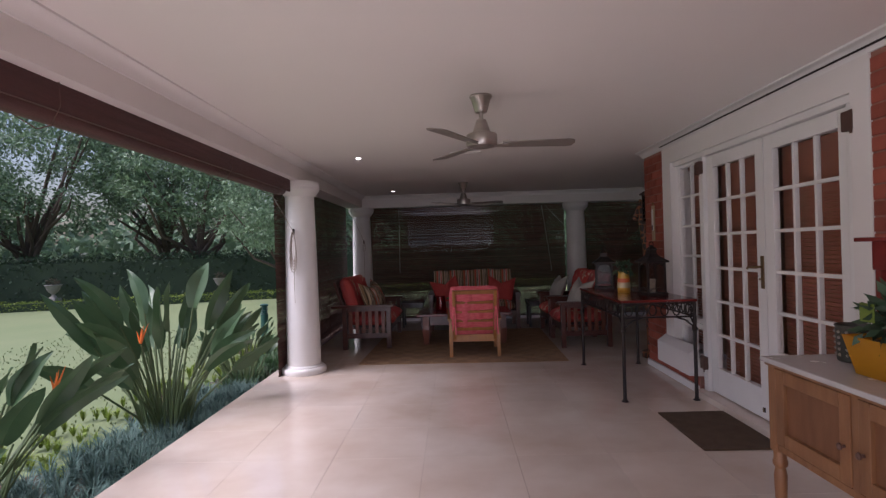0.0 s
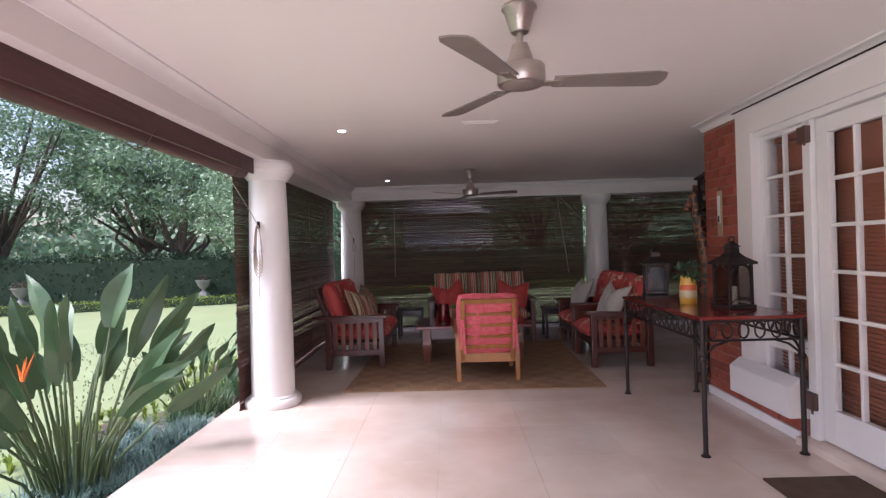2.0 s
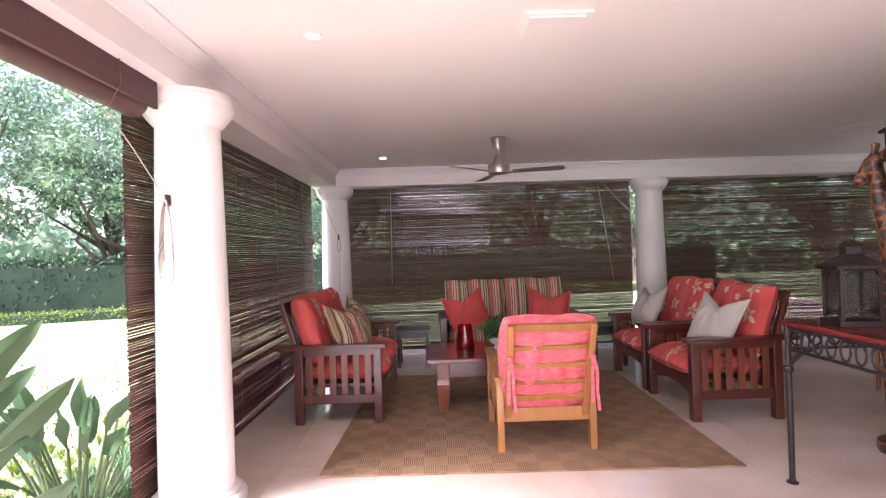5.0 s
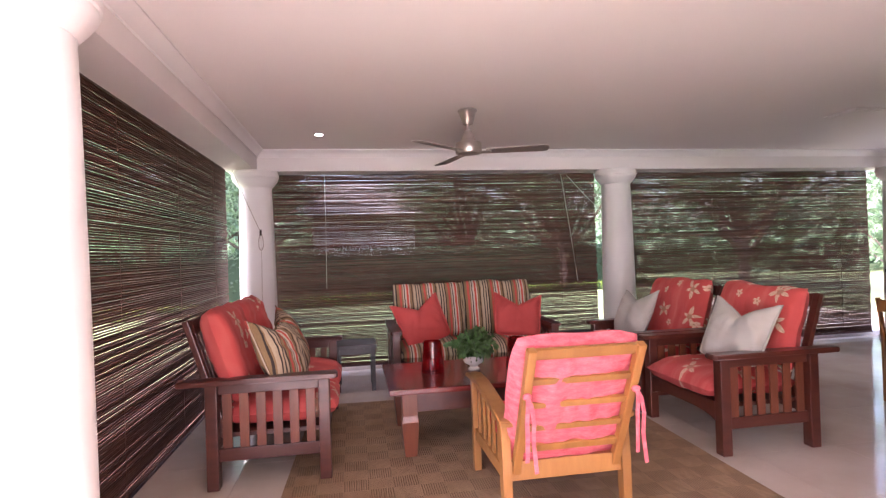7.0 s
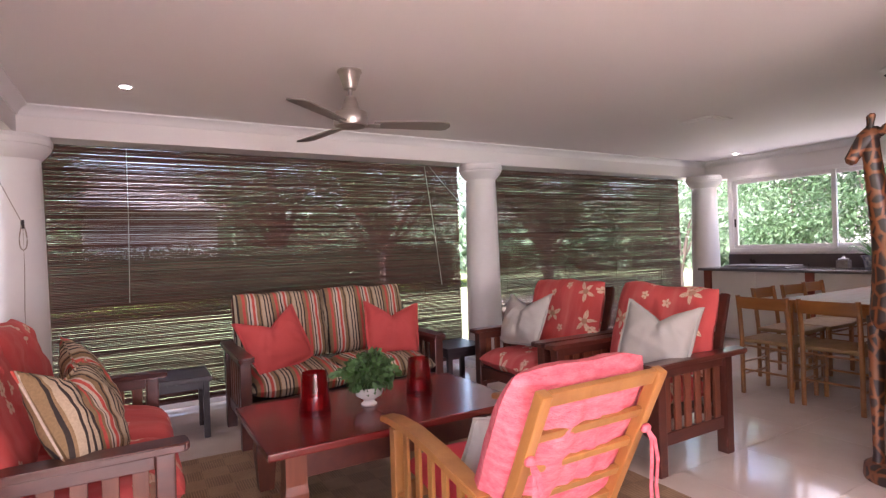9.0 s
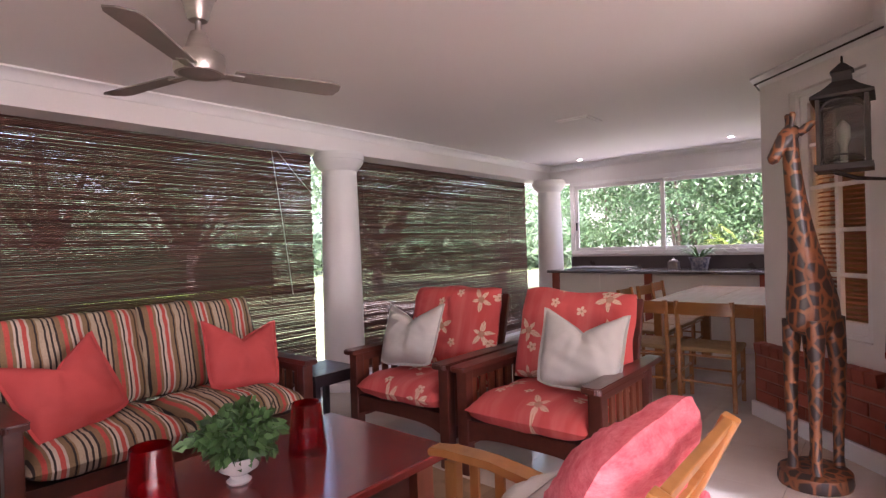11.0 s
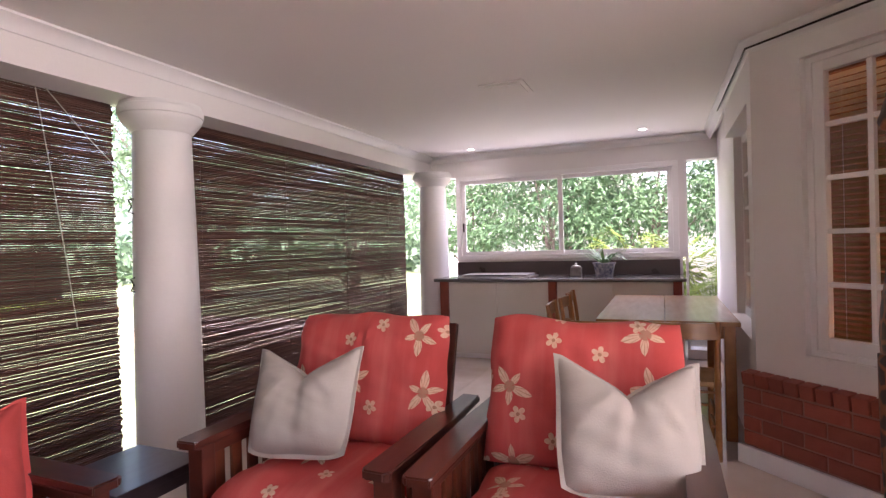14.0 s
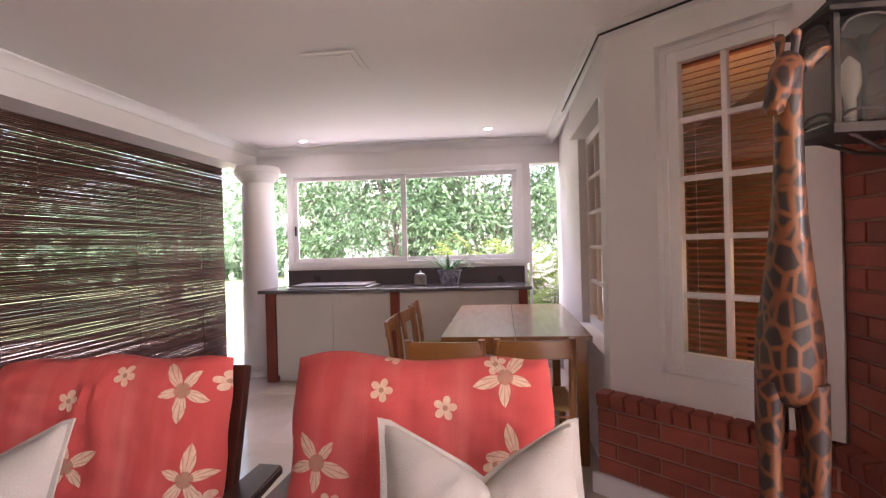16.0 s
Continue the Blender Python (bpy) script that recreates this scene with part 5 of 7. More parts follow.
LEAF_POT = material("ivy_leaf", (0.045, 0.12, 0.03), (0.12, 0.22, 0.08), 30, 150, 0.5, bump=0.1, per_island=0.45, translucent=0.15)
CERAMIC = material("white_ceramic", (0.74, 0.73, 0.70), (0.68, 0.67, 0.64), 5, 60, 0.2, bump=0.02)


def table_plant():
    root = thing("potted_plant", "bushy green ivy in a small white footed bowl", "plant", pose(0.08, 8.0, 0.45))
    bm = bmesh.new()
    lathe(bm, [(0.04, 0), (0.045, 0.008), (0.03, 0.02), (0.03, 0.03), (0.07, 0.055), (0.085, 0.10), (0.088, 0.105), (0.08, 0.105), (0.06, 0.07), (0.002, 0.06)], seg=28)
    part("bowl", bm, CERAMIC, root, smooth=True)
    tagged(leaf_cloud("foliage", 900, (0, 0, 0.18), (0.155, 0.155, 0.10), 0.048, LEAF_POT, root, 3, 0.4, 0.35, 0.7), kind="stuff")


table_plant()

# ---- teak easy chair with a faded pink cushion ----
def easy_chair():
    root = thing("easy_chair", "golden teak slat-back easy chair with a tied faded pink cushion", "armchair", pose(0.24, 7.38, 0, 0, 0, 180))
    hw, D = 0.30, 0.68
    for sx in (-1, 1):
        x = sx * hw
        block("leg", TEAK, root, x - 0.022, x + 0.022, 0.0, 0.05, 0, 0.53, 0.006)
        bm = bmesh.new()
        prism(bm, [(D - 0.055, 0.0), (D, 0.0), (D - 0.005, 0.25), (D - 0.02, 0.47), (D - 0.07, 0.47), (D - 0.065, 0.25)], x - 0.022, x + 0.022, "x")
        bmesh.ops.bevel(bm, geom=list(bm.edges), offset=0.004, segments=1, affect="EDGES")
        part("leg", bm, TEAK, root)
        # arm sweeping down to the back
        bm = bmesh.new()
        curve = [(-0.07, 0.535), (0.02, 0.548), (0.2, 0.55), (0.4, 0.525), (0.55, 0.495), (D + 0.02, 0.465)]
        prism(bm, curve + [(y, z + 0.028) for y, z in curve[::-1]], x - 0.036, x + 0.036, "x")
        bmesh.ops.bevel(bm, geom=list(bm.edges), offset=0.006, segments=2, affect="EDGES")
        part("armrest", bm, TEAK, root, smooth=True)
        block("side_rail", TEAK, root, x - 0.013, x + 0.013, 0.05, D - 0.06, 0.20, 0.26, 0.004)
        for k in range(5):
            y = 0.12 + k * 0.105
            block("slat", TEAK, root, x - 0.007, x + 0.007, y - 0.018, y + 0.018, 0.26, 0.535 - max(0, y - 0.3) * 0.16, 0.002)
    block("front_rail", TEAK, root, -hw + 0.022, hw - 0.022, 0.01, 0.035, 0.21, 0.29, 0.004)
    block("back_rail", TEAK, root, -hw + 0.022, hw - 0.022, D - 0.055, D - 0.02, 0.20, 0.29, 0.004)
    lean = pose(0, D - 0.06, 0.24, -25)
    H = 0.70
    for sx in (-1, 1):
        x = sx * (hw - 0.05)
        block("back_post", TEAK, root, x - 0.02, x + 0.02, 0, 0.042, 0, H, 0.007, lean)
    for z, h in ((H - 0.05, 0.05), (H - 0.185, 0.032), (H - 0.315, 0.032), (H - 0.445, 0.032), (H - 0.57, 0.04)):
        block("back_slat", TEAK, root, -hw + 0.07, hw - 0.07, 0.008, 0.03, z, z + h, 0.004, lean)
    bm = cushion_mesh(0.53, 0.60, 0.14, seed=70, square=5)
    part("seat_cushion", bm, HOTPINK, root, "bright red seat cushion", pose(0, 0.30, 0.335, -4), smooth=True)
    bm = cushion_mesh(0.60, 0.74, 0.20, seed=71, square=3.5, soft=0.06, n=32, crease=0.02)
    back = part("back_cushion", bm, PINK, root, "faded pink woven back cushion", pose(0, D + 0.01, 0.575, 65), smooth=True)
    for sx in (-1, 1):
        knot = lean @ Vector((sx * (hw - 0.045), 0.055, 0.475))
        for k, dx in enumerate((0.012, -0.014)):
            bm = bmesh.new()
            rings = []
            for fx, fy, fz in ((0, 0, 0), (0.6, 0.022, -0.03), (1.2, 0.026, -0.10), (1.0, 0.018, -0.19), (1.6, 0.026, -0.27 - 0.05 * k)):
                p = knot + Vector((dx * fx, fy, fz))
                rings.append((bm.verts.new(p + Vector((-0.010, 0, 0))), bm.verts.new(p + Vector((0.010, 0.003, 0))), bm.verts.new(p + Vector((0.010, 0.005, 0))), bm.verts.new(p + Vector((-0.010, 0.002, 0)))))
            for a, b in zip(rings, rings[1:]):
                for q in range(4):
                    bm.faces.new((a[q], a[(q + 1) % 4], b[(q + 1) % 4], b[q]))
            part("cushion_tie", bm, PINK, root, "pink fabric tie", smooth=True)
        bm = bmesh.new()
        bmesh.ops.create_icosphere(bm, subdivisions=2, radius=0.018, matrix=lean @ Matrix.Translation((sx * (hw - 0.045), 0.05, 0.475)) @ Matrix.Diagonal((1.2, 0.8, 1, 1)))
        part("tie_knot", bm, PINK, root, "pink fabric knot", smooth=True)
    return root


easy_chair()
scatter_cushion("white linen scatter cushion in the teak chair", LINEN, 0.40, 0.40, 0.14, pose(0.24, 6.97, 0.50, 58, 0, 176), 17, chop=0.04)

# ---- rug ----
RUG = material("woven_sisal", (0.36, 0.23, 0.13), (0.25, 0.15, 0.08), 6, 90, 0.95, bump=0.9, space="World", stretch=(1, 1, 1))


def rug():
    m = RUG
    nt = m.node_tree
    b = nt.nodes["Principled BSDF"]
    under = b.inputs["Base Color"].links[0].from_socket
    geo = nt.nodes.new("ShaderNodeNewGeometry")
    ch = nt.nodes.new("ShaderNodeTexChecker")
    ch.inputs["Scale"].default_value = 7.2
    nt.links.new(geo.outputs["Position"], ch.inputs["Vector"])
    wav = [nt.nodes.new("ShaderNodeTexWave") for _ in range(2)]
    for w, d in zip(wav, ("X", "Y")):
        w.bands_direction = d
        w.inputs["Scale"].default_value = 24
        w.inputs["Distortion"].default_value = 1.5
        nt.links.new(geo.outputs["Position"], w.inputs["Vector"])
    mixw = nt.nodes.new("ShaderNodeMix")
    nt.links.new(ch.outputs["Fac"], mixw.inputs[0])
    nt.links.new(wav[0].outputs["Fac"], mixw.inputs[2])
    nt.links.new(wav[1].outputs["Fac"], mixw.inputs[3])
    val = math_node(nt, "MULTIPLY_ADD", mixw.outputs[0], 0.35, 0.72)
    val = math_node(nt, "MULTIPLY_ADD", ch.outputs["Fac"], 0.16, val)
    hsv = nt.nodes.new("ShaderNodeHueSaturation")
    nt.links.new(val, hsv.inputs["Value"])
    nt.links.new(under, hsv.inputs["Color"])
    nt.links.new(hsv.outputs[0], b.inputs["Base Color"])
    bp = nt.nodes["Bump"]
    nt.links.new(mixw.outputs[0], bp.inputs["Height"])
    bm = bmesh.new()
    box(bm, -1.26, 1.26, -1.28, 1.28, 0.001, 0.013, bevel=0.005)
    tagged(part("rug", bm, m, m=pose(0.11, 7.68, 0, 0, 0, -1.5)), "brown woven sisal rug in a basket-weave check", "rug")


rug()

# ---- side tables ----
def side_table(x, y, rz):
    root = thing("side_table", "small black-stained square wooden side table", "side table", pose(x, y, 0, 0, 0, rz), group="side tables")
    block("tabletop", BLACKWOOD, root, -0.2, 0.2, -0.2, 0.2, 0.405, 0.44, 0.004)
    for sx in (-1, 1):
        for sy in (-1, 1):
            block("leg", BLACKWOOD, root, sx * 0.165 - 0.02, sx * 0.165 + 0.02, sy * 0.165 - 0.02, sy * 0.165 + 0.02, 0, 0.405, 0.003)
        block("apron", BLACKWOOD, root, sx * 0.165 - 0.008, sx * 0.165 + 0.008, -0.145, 0.145, 0.35, 0.405)
        block("apron", BLACKWOOD, root, -0.145, 0.145, sx * 0.165 - 0.008, sx * 0.165 + 0.008, 0.35, 0.405)


side_table(-0.75, 9.58, 0)
side_table(1.45, 9.33, 0)

# ---- ceiling fans, downlights, vent ----
def fan(x, y, turn):
    root = thing("ceiling_fan", "brushed nickel three-bladed ceiling fan at rest", "ceiling fan", pose(x, y, CEIL), group="ceiling fans")
    bm = bmesh.new()
    lathe(bm, [(0.075, 0), (0.078, -0.012), (0.068, -0.02), (0.045, -0.10), (0.038, -0.115), (0.014, -0.118)][::-1], seg=32)
    part("canopy", bm, STEEL, root, smooth=True)
    bm = bmesh.new()
    rod(bm, (0, 0, -0.10), (0, 0, -0.19), 0.013, seg=14)
    part("rod", bm, STEEL, root, smooth=True)
    bm = bmesh.new()
    lathe(bm, [(0.10, -0.345), (0.105, -0.335), (0.105, -0.27), (0.10, -0.262), (0.062, -0.255), (0.058, -0.24), (0.04, -0.185), (0.032, -0.165), (0.014, -0.16)], seg=36)
    part("motor", bm, STEEL, root, smooth=True)
    bm = bmesh.new()
    lathe(bm, [(0.001, -0.352), (0.06, -0.352), (0.085, -0.345)], seg=30)
    part("cover_plate", bm, BLADE, root, smooth=True)
    for k in range(3):
        a = pose(0, 0, -0.34, 0, 0, turn + 120 * k)
        bm = bmesh.new()
        tilt = Matrix.Rotation(radians(-9), 4, "X")
        box(bm, 0.09, 0.18, -0.022, 0.022, -0.003, 0.003, m=tilt)
        arm = part("blade_arm", bm, STEEL, root, m=a)
        bm = bmesh.new()
        prism(bm, [(0.14, -0.05), (0.58, -0.068), (0.62, -0.05), (0.63, 0.0), (0.615, 0.055), (0.58, 0.068), (0.14, 0.045)], 0.003, 0.009, "z")
        bmesh.ops.transform(bm, matrix=tilt, verts=bm.verts)
        part("blade", bm, BLADE, root, m=a)


fan(0.215, 3.63, 0)
fan(0.185, 8.41, -18)

for x, y in ((-1.02, 5.9), (-1.02, 9.3), (5.88, 9.38), (5.72, 7.49)):
    data = bpy.data.lights.new("downlight_beam", "SPOT")
    data.energy, data.spot_size, data.spot_blend, data.shadow_soft_size, data.color = 2, radians(120), 0.9, 0.03, (1.0, 0.9, 0.78)
    beam = new("downlight_beam", data)
    beam.matrix_basis = pose(x, y, CEIL - 0.02)
LAMP = glow("lamp_glow", (1.0, 0.93, 0.82), 18.0)
for x, y in ((-1.02, 5.9), (-1.02, 9.3), (5.88, 9.38), (5.72, 7.49)):
    root = thing("downlight", "small round recessed downlight, switched on", "downlight", pose(x, y, CEIL), group="ceiling downlights")
    bm = bmesh.new()
    lathe(bm, [(0.032, -0.001), (0.033, -0.006), (0.045, -0.005), (0.047, 0.0)], seg=24)
    part("ring", bm, TRIM, root, smooth=True)
    bm = bmesh.new()
    lathe(bm, [(0.001, -0.002), (0.031, -0.002), (0.031, 0.0)], seg=20)
    part("bulb", bm, LAMP, root)
for x, y in ((0.16, 5.85), (3.68, 8.33)):
    root = thing("ceiling_vent", "flat square white ceiling vent cover", "vent", pose(x, y, CEIL), group="ceiling vents")
    block("frame", CEILING, root, -0.16, 0.16, -0.16, 0.16, -0.012, 0, 0.004)
    block("cover", CEILING, root, -0.13, 0.13, -0.13, 0.13, -0.02, -0.012, 0.003)

# ---- wrought-iron console table ----
def console():
    root = thing("console_table", "black wrought-iron console table with a dark red top", "console table")
    x0, x1, y0, y1, h = 1.46, 2.08, 4.68, 6.15, 0.86
    block("tabletop", TABLEWOOD, root, x0 - 0.02, x1 + 0.02, y0 - 0.02, y1 + 0.02, h, h + 0.022, 0.004)
    for x in (x0, x1):
        for y in (y0, y1):
            bm = bmesh.new()
            rod(bm, (x, y, 0.0), (x, y, h - 0.13), 0.0155, seg=12)
            rod(bm, (x, y, h - 0.13), (x, y, h), 0.014, seg=12)
            leg = part("leg", bm, DARKMETAL, root, smooth=True)
            bm = bmesh.new()
            lathe(bm, [(0.03, 0), (0.03, 0.006), (0.018, 0.014), (0.016, 0.03)], (x, y, 0), 16)
            part("foot", bm, DARKMETAL, leg, smooth=True)
            bm = bmesh.new()
            lathe(bm, [(0.016, 0.60), (0.024, 0.61), (0.026, 0.62), (0.024, 0.63), (0.016, 0.64)], (x, y, 0), 16)
            part("collar", bm, DARKMETAL, leg, smooth=True)
            # curved brace up to the rail along the long side
            s = 1 if y == y0 else -1
            bm = bmesh.new()
            tube(bm, [(x, y, 0.62), (x, y + s * 0.02, 0.66), (x, y + s * 0.06, 0.70), (x, y + s * 0.12, 0.725)], 0.008, 6)
            part("brace", bm, DARKMETAL, leg, smooth=True)
            s2 = 1 if x == x0 else -1
            bm = bmesh.new()
            tube(bm, [(x, y, 0.58), (x + s2 * 0.02, y, 0.65), (x + s2 * 0.08, y, 0.70), (x + s2 * 0.16, y, 0.725)], 0.008, 6)
            part("brace", bm, DARKMETAL, leg, smooth=True)
    for x in (x0, x1):
        for z in (h - 0.01, h - 0.13):
            block("rail", DARKMETAL, root, x - 0.008, x + 0.008, y0, y1, z - 0.008, z + 0.006)
        n = 16
        for k in range(n):
            y = y0 + (y1 - y0) * (k + 0.5) / n
            bm = bmesh.new()
            tube(bm, [(x, y + 0.032 * math.cos(a), h - 0.07 + 0.048 * math.sin(a)) for a in np.linspace(0, 2 * math.pi, 13)], 0.006, 6)
            part("scroll_ring", bm, DARKMETAL, root, smooth=True)
    for y in (y0, y1):
        for z in (h - 0.01, h - 0.13):
            block("rail", DARKMETAL, root, x0, x1, y - 0.008, y + 0.008, z - 0.008, z + 0.006)
        for k in range(6):
            x = x0 + (x1 - x0) * (k + 0.5) / 6
            bm = bmesh.new()
            tube(bm, [(x + 0.032 * math.cos(a), y, h - 0.07 + 0.048 * math.sin(a)) for a in np.linspace(0, 2 * math.pi, 13)], 0.006, 6)
            part("scroll_ring", bm, DARKMETAL, root, smooth=True)
    return root


console()
TOP = 0.882
# lantern panes, greyed and roughened to dull the reflection of the end fill lamp
DULL_GLASS = clear_glass("dull_lantern_glass", (0.72, 0.70, 0.68), 0.35)
WAX = material("ivory_wax", (0.72, 0.66, 0.55), (0.66, 0.6, 0.5), 4, 40, 0.5)


def candle_lantern(name, label, x, y, z, w, h, rz, mat=DARKMETAL, candle=True):
    """A glazed square lantern: base, four posts, arched frames, stepped roof, ring."""
    root = thing(name, label, "lantern", pose(x, y, z, 0, 0, rz))
    a = w / 2
    block("base", mat, root, -a - 0.02, a + 0.02, -a - 0.02, a + 0.02, 0, 0.03, 0.004)
    body = h * 0.62
    for sx in (-1, 1):
        for sy in (-1, 1):
            block("post", mat, root, sx * a - 0.009, sx * a + 0.009, sy * a - 0.009, sy * a + 0.009, 0.03, body, 0.002)
    for k in range(4):
        q = pose(0, 0, 0, 0, 0, 90 * k)
        bm = bmesh.new()
        box(bm, -a + 0.009, a - 0.009, -a - 0.001, -a + 0.001, 0.04, body - 0.01)
        part("pane", bm, DULL_GLASS, root, m=q, shadow=False)
        bm = bmesh.new()
        arc = [(u * (a - 0.012), 0, body - 0.055 + 0.05 * math.sqrt(max(0, 1 - u * u))) for u in np.linspace(-1, 1, 11)]
        tube(bm, [(p[0], -a - 0.004, p[2]) for p in arc], 0.006, 6)
        part("arch", bm, mat, root, m=q, smooth=True)
        bm = bmesh.new()
        tube(bm, [(u * (a - 0.012), -a - 0.004, 0.045 + 0.028 * math.sqrt(max(0, 1 - u * u))) for u in np.linspace(-1, 1, 9)], 0.005, 6)
        part("arch", bm, mat, root, m=q, smooth=True)
    bm = bmesh.new()
    steps = [(a + 0.03, body), (a + 0.03, body + 0.015), (a * 0.75, h * 0.72), (a * 0.42, h * 0.78), (a * 0.40, h * 0.86), (a * 0.5, h * 0.865), (a * 0.12, h * 0.94), (0.004, h * 0.95)]
    rings = [[bm.verts.new((sx * r, sy * r, zz)) for sx, sy in ((-1, -1), (1, -1), (1, 1), (-1, 1))] for r, zz in steps]
    for p, q in zip(rings, rings[1:]):
        for k in range(4):
            bm.faces.new((p[k], p[(k + 1) % 4], q[(k + 1) % 4], q[k]))
    bm.faces.new(rings[0])
    part("roof", bm, mat, root)
    bm = bmesh.new()
    tube(bm, [(0.022 * math.cos(t), 0, h * 0.965 + 0.022 * math.sin(t)) for t in np.linspace(0, 2 * math.pi, 13)], 0.004, 6)
    part("ring", bm, mat, root, smooth=True)
    if candle:
        bm = bmesh.new()
        lathe(bm, [(0.028, 0.03), (0.028, 0.15), (0.024, 0.155), (0.004, 0.15)], seg=20)
        part("candle", bm, WAX, root, smooth=True)
    return root


candle_lantern("candle_lantern", "large black metal candle lantern on the console table", 1.87, 5.08, TOP, 0.165, 0.50, 8)
candle_lantern("candle_lantern", "black metal candle lantern on the console table", 1.66, 5.94, TOP, 0.17, 0.46, -12, candle=False)
jug = thing("painted_jug", "small painted jug with yellow, orange and green bands", "jug", pose(1.72, 5.45, TOP))
YELLOW = material("yellow_glaze", (0.62, 0.36, 0.05), (0.55, 0.28, 0.04), 8, 50, 0.3)
ORANGEG = material("orange_glaze", (0.62, 0.13, 0.03), (0.5, 0.08, 0.02), 8, 50, 0.3)
CREAMG = material("cream_glaze", (0.6, 0.5, 0.3), (0.5, 0.38, 0.2), 8, 50, 0.3)
for name, mat, prof in (("foot", YELLOW, [(0.058, 0), (0.062, 0.005), (0.062, 0.05)]), ("belly", CREAMG, [(0.063, 0.05), (0.064, 0.055), (0.062, 0.10), (0.060, 0.105)]),
                        ("band", ORANGEG, [(0.062, 0.105), (0.061, 0.14), (0.058, 0.145)]), ("neck", YELLOW, [(0.058, 0.145), (0.052, 0.20), (0.055, 0.215), (0.05, 0.215), (0.046, 0.19), (0.002, 0.185)])):
    bm = bmesh.new()
    lathe(bm, prof, seg=28)
    part(name, bm, mat, jug, smooth=True)
tagged(leaf_cloud("sprig", 90, (0, 0, 0.25), (0.10, 0.10, 0.06), 0.07, LEAF_HEDGE, jug, 8), kind="stuff")

# ---- wall thermometer on the pier ----
th = thing("wall_plaque", "narrow pale wooden wall plaque hung on the brick pier", "wall plaque", pose(WALL_X - 0.012, 5.84, 1.59))
block("board", material("pale_wood", (0.42, 0.33, 0.2), (0.3, 0.23, 0.14), 5, 60, 0.6, stretch=(1, 1, 0.3)), th, -0.014, 0.0, -0.035, 0.035, -0.19, 0.19, 0.004)
block("panel", CERAMIC, th, -0.018, -0.0145, -0.022, 0.022, -0.08, 0.15, 0.001, label="white panel")
block("motif", DARKMETAL, th, -0.021, -0.0185, -0.012, 0.012, -0.075, -0.02, 0.001)
bm = bmesh.new()
tube(bm, [(-0.005, -0.03, 0.19), (-0.008, 0.0, 0.225), (-0.005, 0.03, 0.19)], 0.004, 6)
part("hanger", bm, BRASS, th)

# ---- doormat ----
bm = bmesh.new()
box(bm, -0.26, 0.26, -0.40, 0.40, 0.001, 0.014, bevel=0.004)
tagged(part("doormat", bm, material("brown_coir", (0.115, 0.072, 0.042), (0.07, 0.043, 0.026), 10, 160, 0.98, bump=1.0), m=pose(1.87, 3.93, 0)), "brown coir doormat on the tiles before the doors", "doormat")

# ---- old oak cabinet with its pots ----
def cabinet():
    root = thing("cabinet", "old oak sideboard with two panelled doors and a pale top", "sideboard")
    x0, x1, y0, y1, zb = 1.44, 1.98, 1.44, 2.50, 0.42
    block("carcass", OAK, root, x0 + 0.03, x1, y0 + 0.01, y1 - 0.01, zb + 0.02, 0.80, 0.004)
    block("top", PALETOP, root, x0 - 0.025, x1 + 0.02, y0 - 0.02, y1 + 0.02, 0.815, 0.838, 0.006, label="worn pale stone top")
    block("moulding", OAK, root, x0 - 0.01, x1 + 0.01, y0 - 0.01, y1 + 0.01, 0.80, 0.815, 0.004)
    for x in (x0 + 0.028, x1 - 0.04):
        for y in (y0 + 0.03, y1 - 0.03):
            bm = bmesh.new()
            lathe(bm, [(0.020, 0), (0.017, 0.02), (0.019, 0.06), (0.026, 0.24), (0.028, 0.30), (0.021, 0.335), (0.031, 0.35), (0.031, 0.365), (0.026, 0.38), (0.028, zb + 0.02)], (x, y, 0), 16)
            part("leg", bm, OAK, root, smooth=True)
    for y in (y1 - 0.055, y0):
        block("corner_post", OAK, root, x0, x0 + 0.055, y, y + 0.055, zb - 0.01, 0.80, 0.004)
    block("bottom_rail", OAK, root, x0 + 0.006, x0 + 0.03, y0 + 0.055, y1 - 0.055, zb, zb + 0.03, 0.003)
    ym = (y0 + y1) / 2
    block("mid_post", OAK, root, x0 + 0.003, x0 + 0.03, ym - 0.018, ym + 0.018, zb + 0.03, 0.80, 0.003)
    for a, b, knob in ((ym + 0.021, y1 - 0.058, ym + 0.048), (y0 + 0.058, ym - 0.021, ym - 0.048)):
        d = block("door", OAK_RECESS, root, x0 + 0.016, x0 + 0.03, a + 0.05, b - 0.05, zb + 0.09, 0.735)
        block("door_stile", OAK, d, x0 - 0.002, x0 + 0.0295, a, a + 0.055, zb + 0.035, 0.795, 0.004)
        block("door_stile", OAK, d, x0 - 0.002, x0 + 0.0295, b - 0.055, b, zb + 0.035, 0.795, 0.004)
        block("door_rail", OAK, d, x0 - 0.0015, x0 + 0.029, a + 0.055, b - 0.055, zb + 0.035, zb + 0.095, 0.004)
        block("door_rail", OAK, d, x0 - 0.0015, x0 + 0.029, a + 0.055, b - 0.055, 0.735, 0.795, 0.004)
        bm = bmesh.new()
        lathe(bm, [(0.006, 0), (0.006, 0.012), (0.013, 0.018), (0.013, 0.024), (0.004, 0.028)], seg=16)
        part("knob", bm, BROWN, d, m=pose(x0 - 0.002, knob, 0.60, 0, -90), smooth=True)
    return root


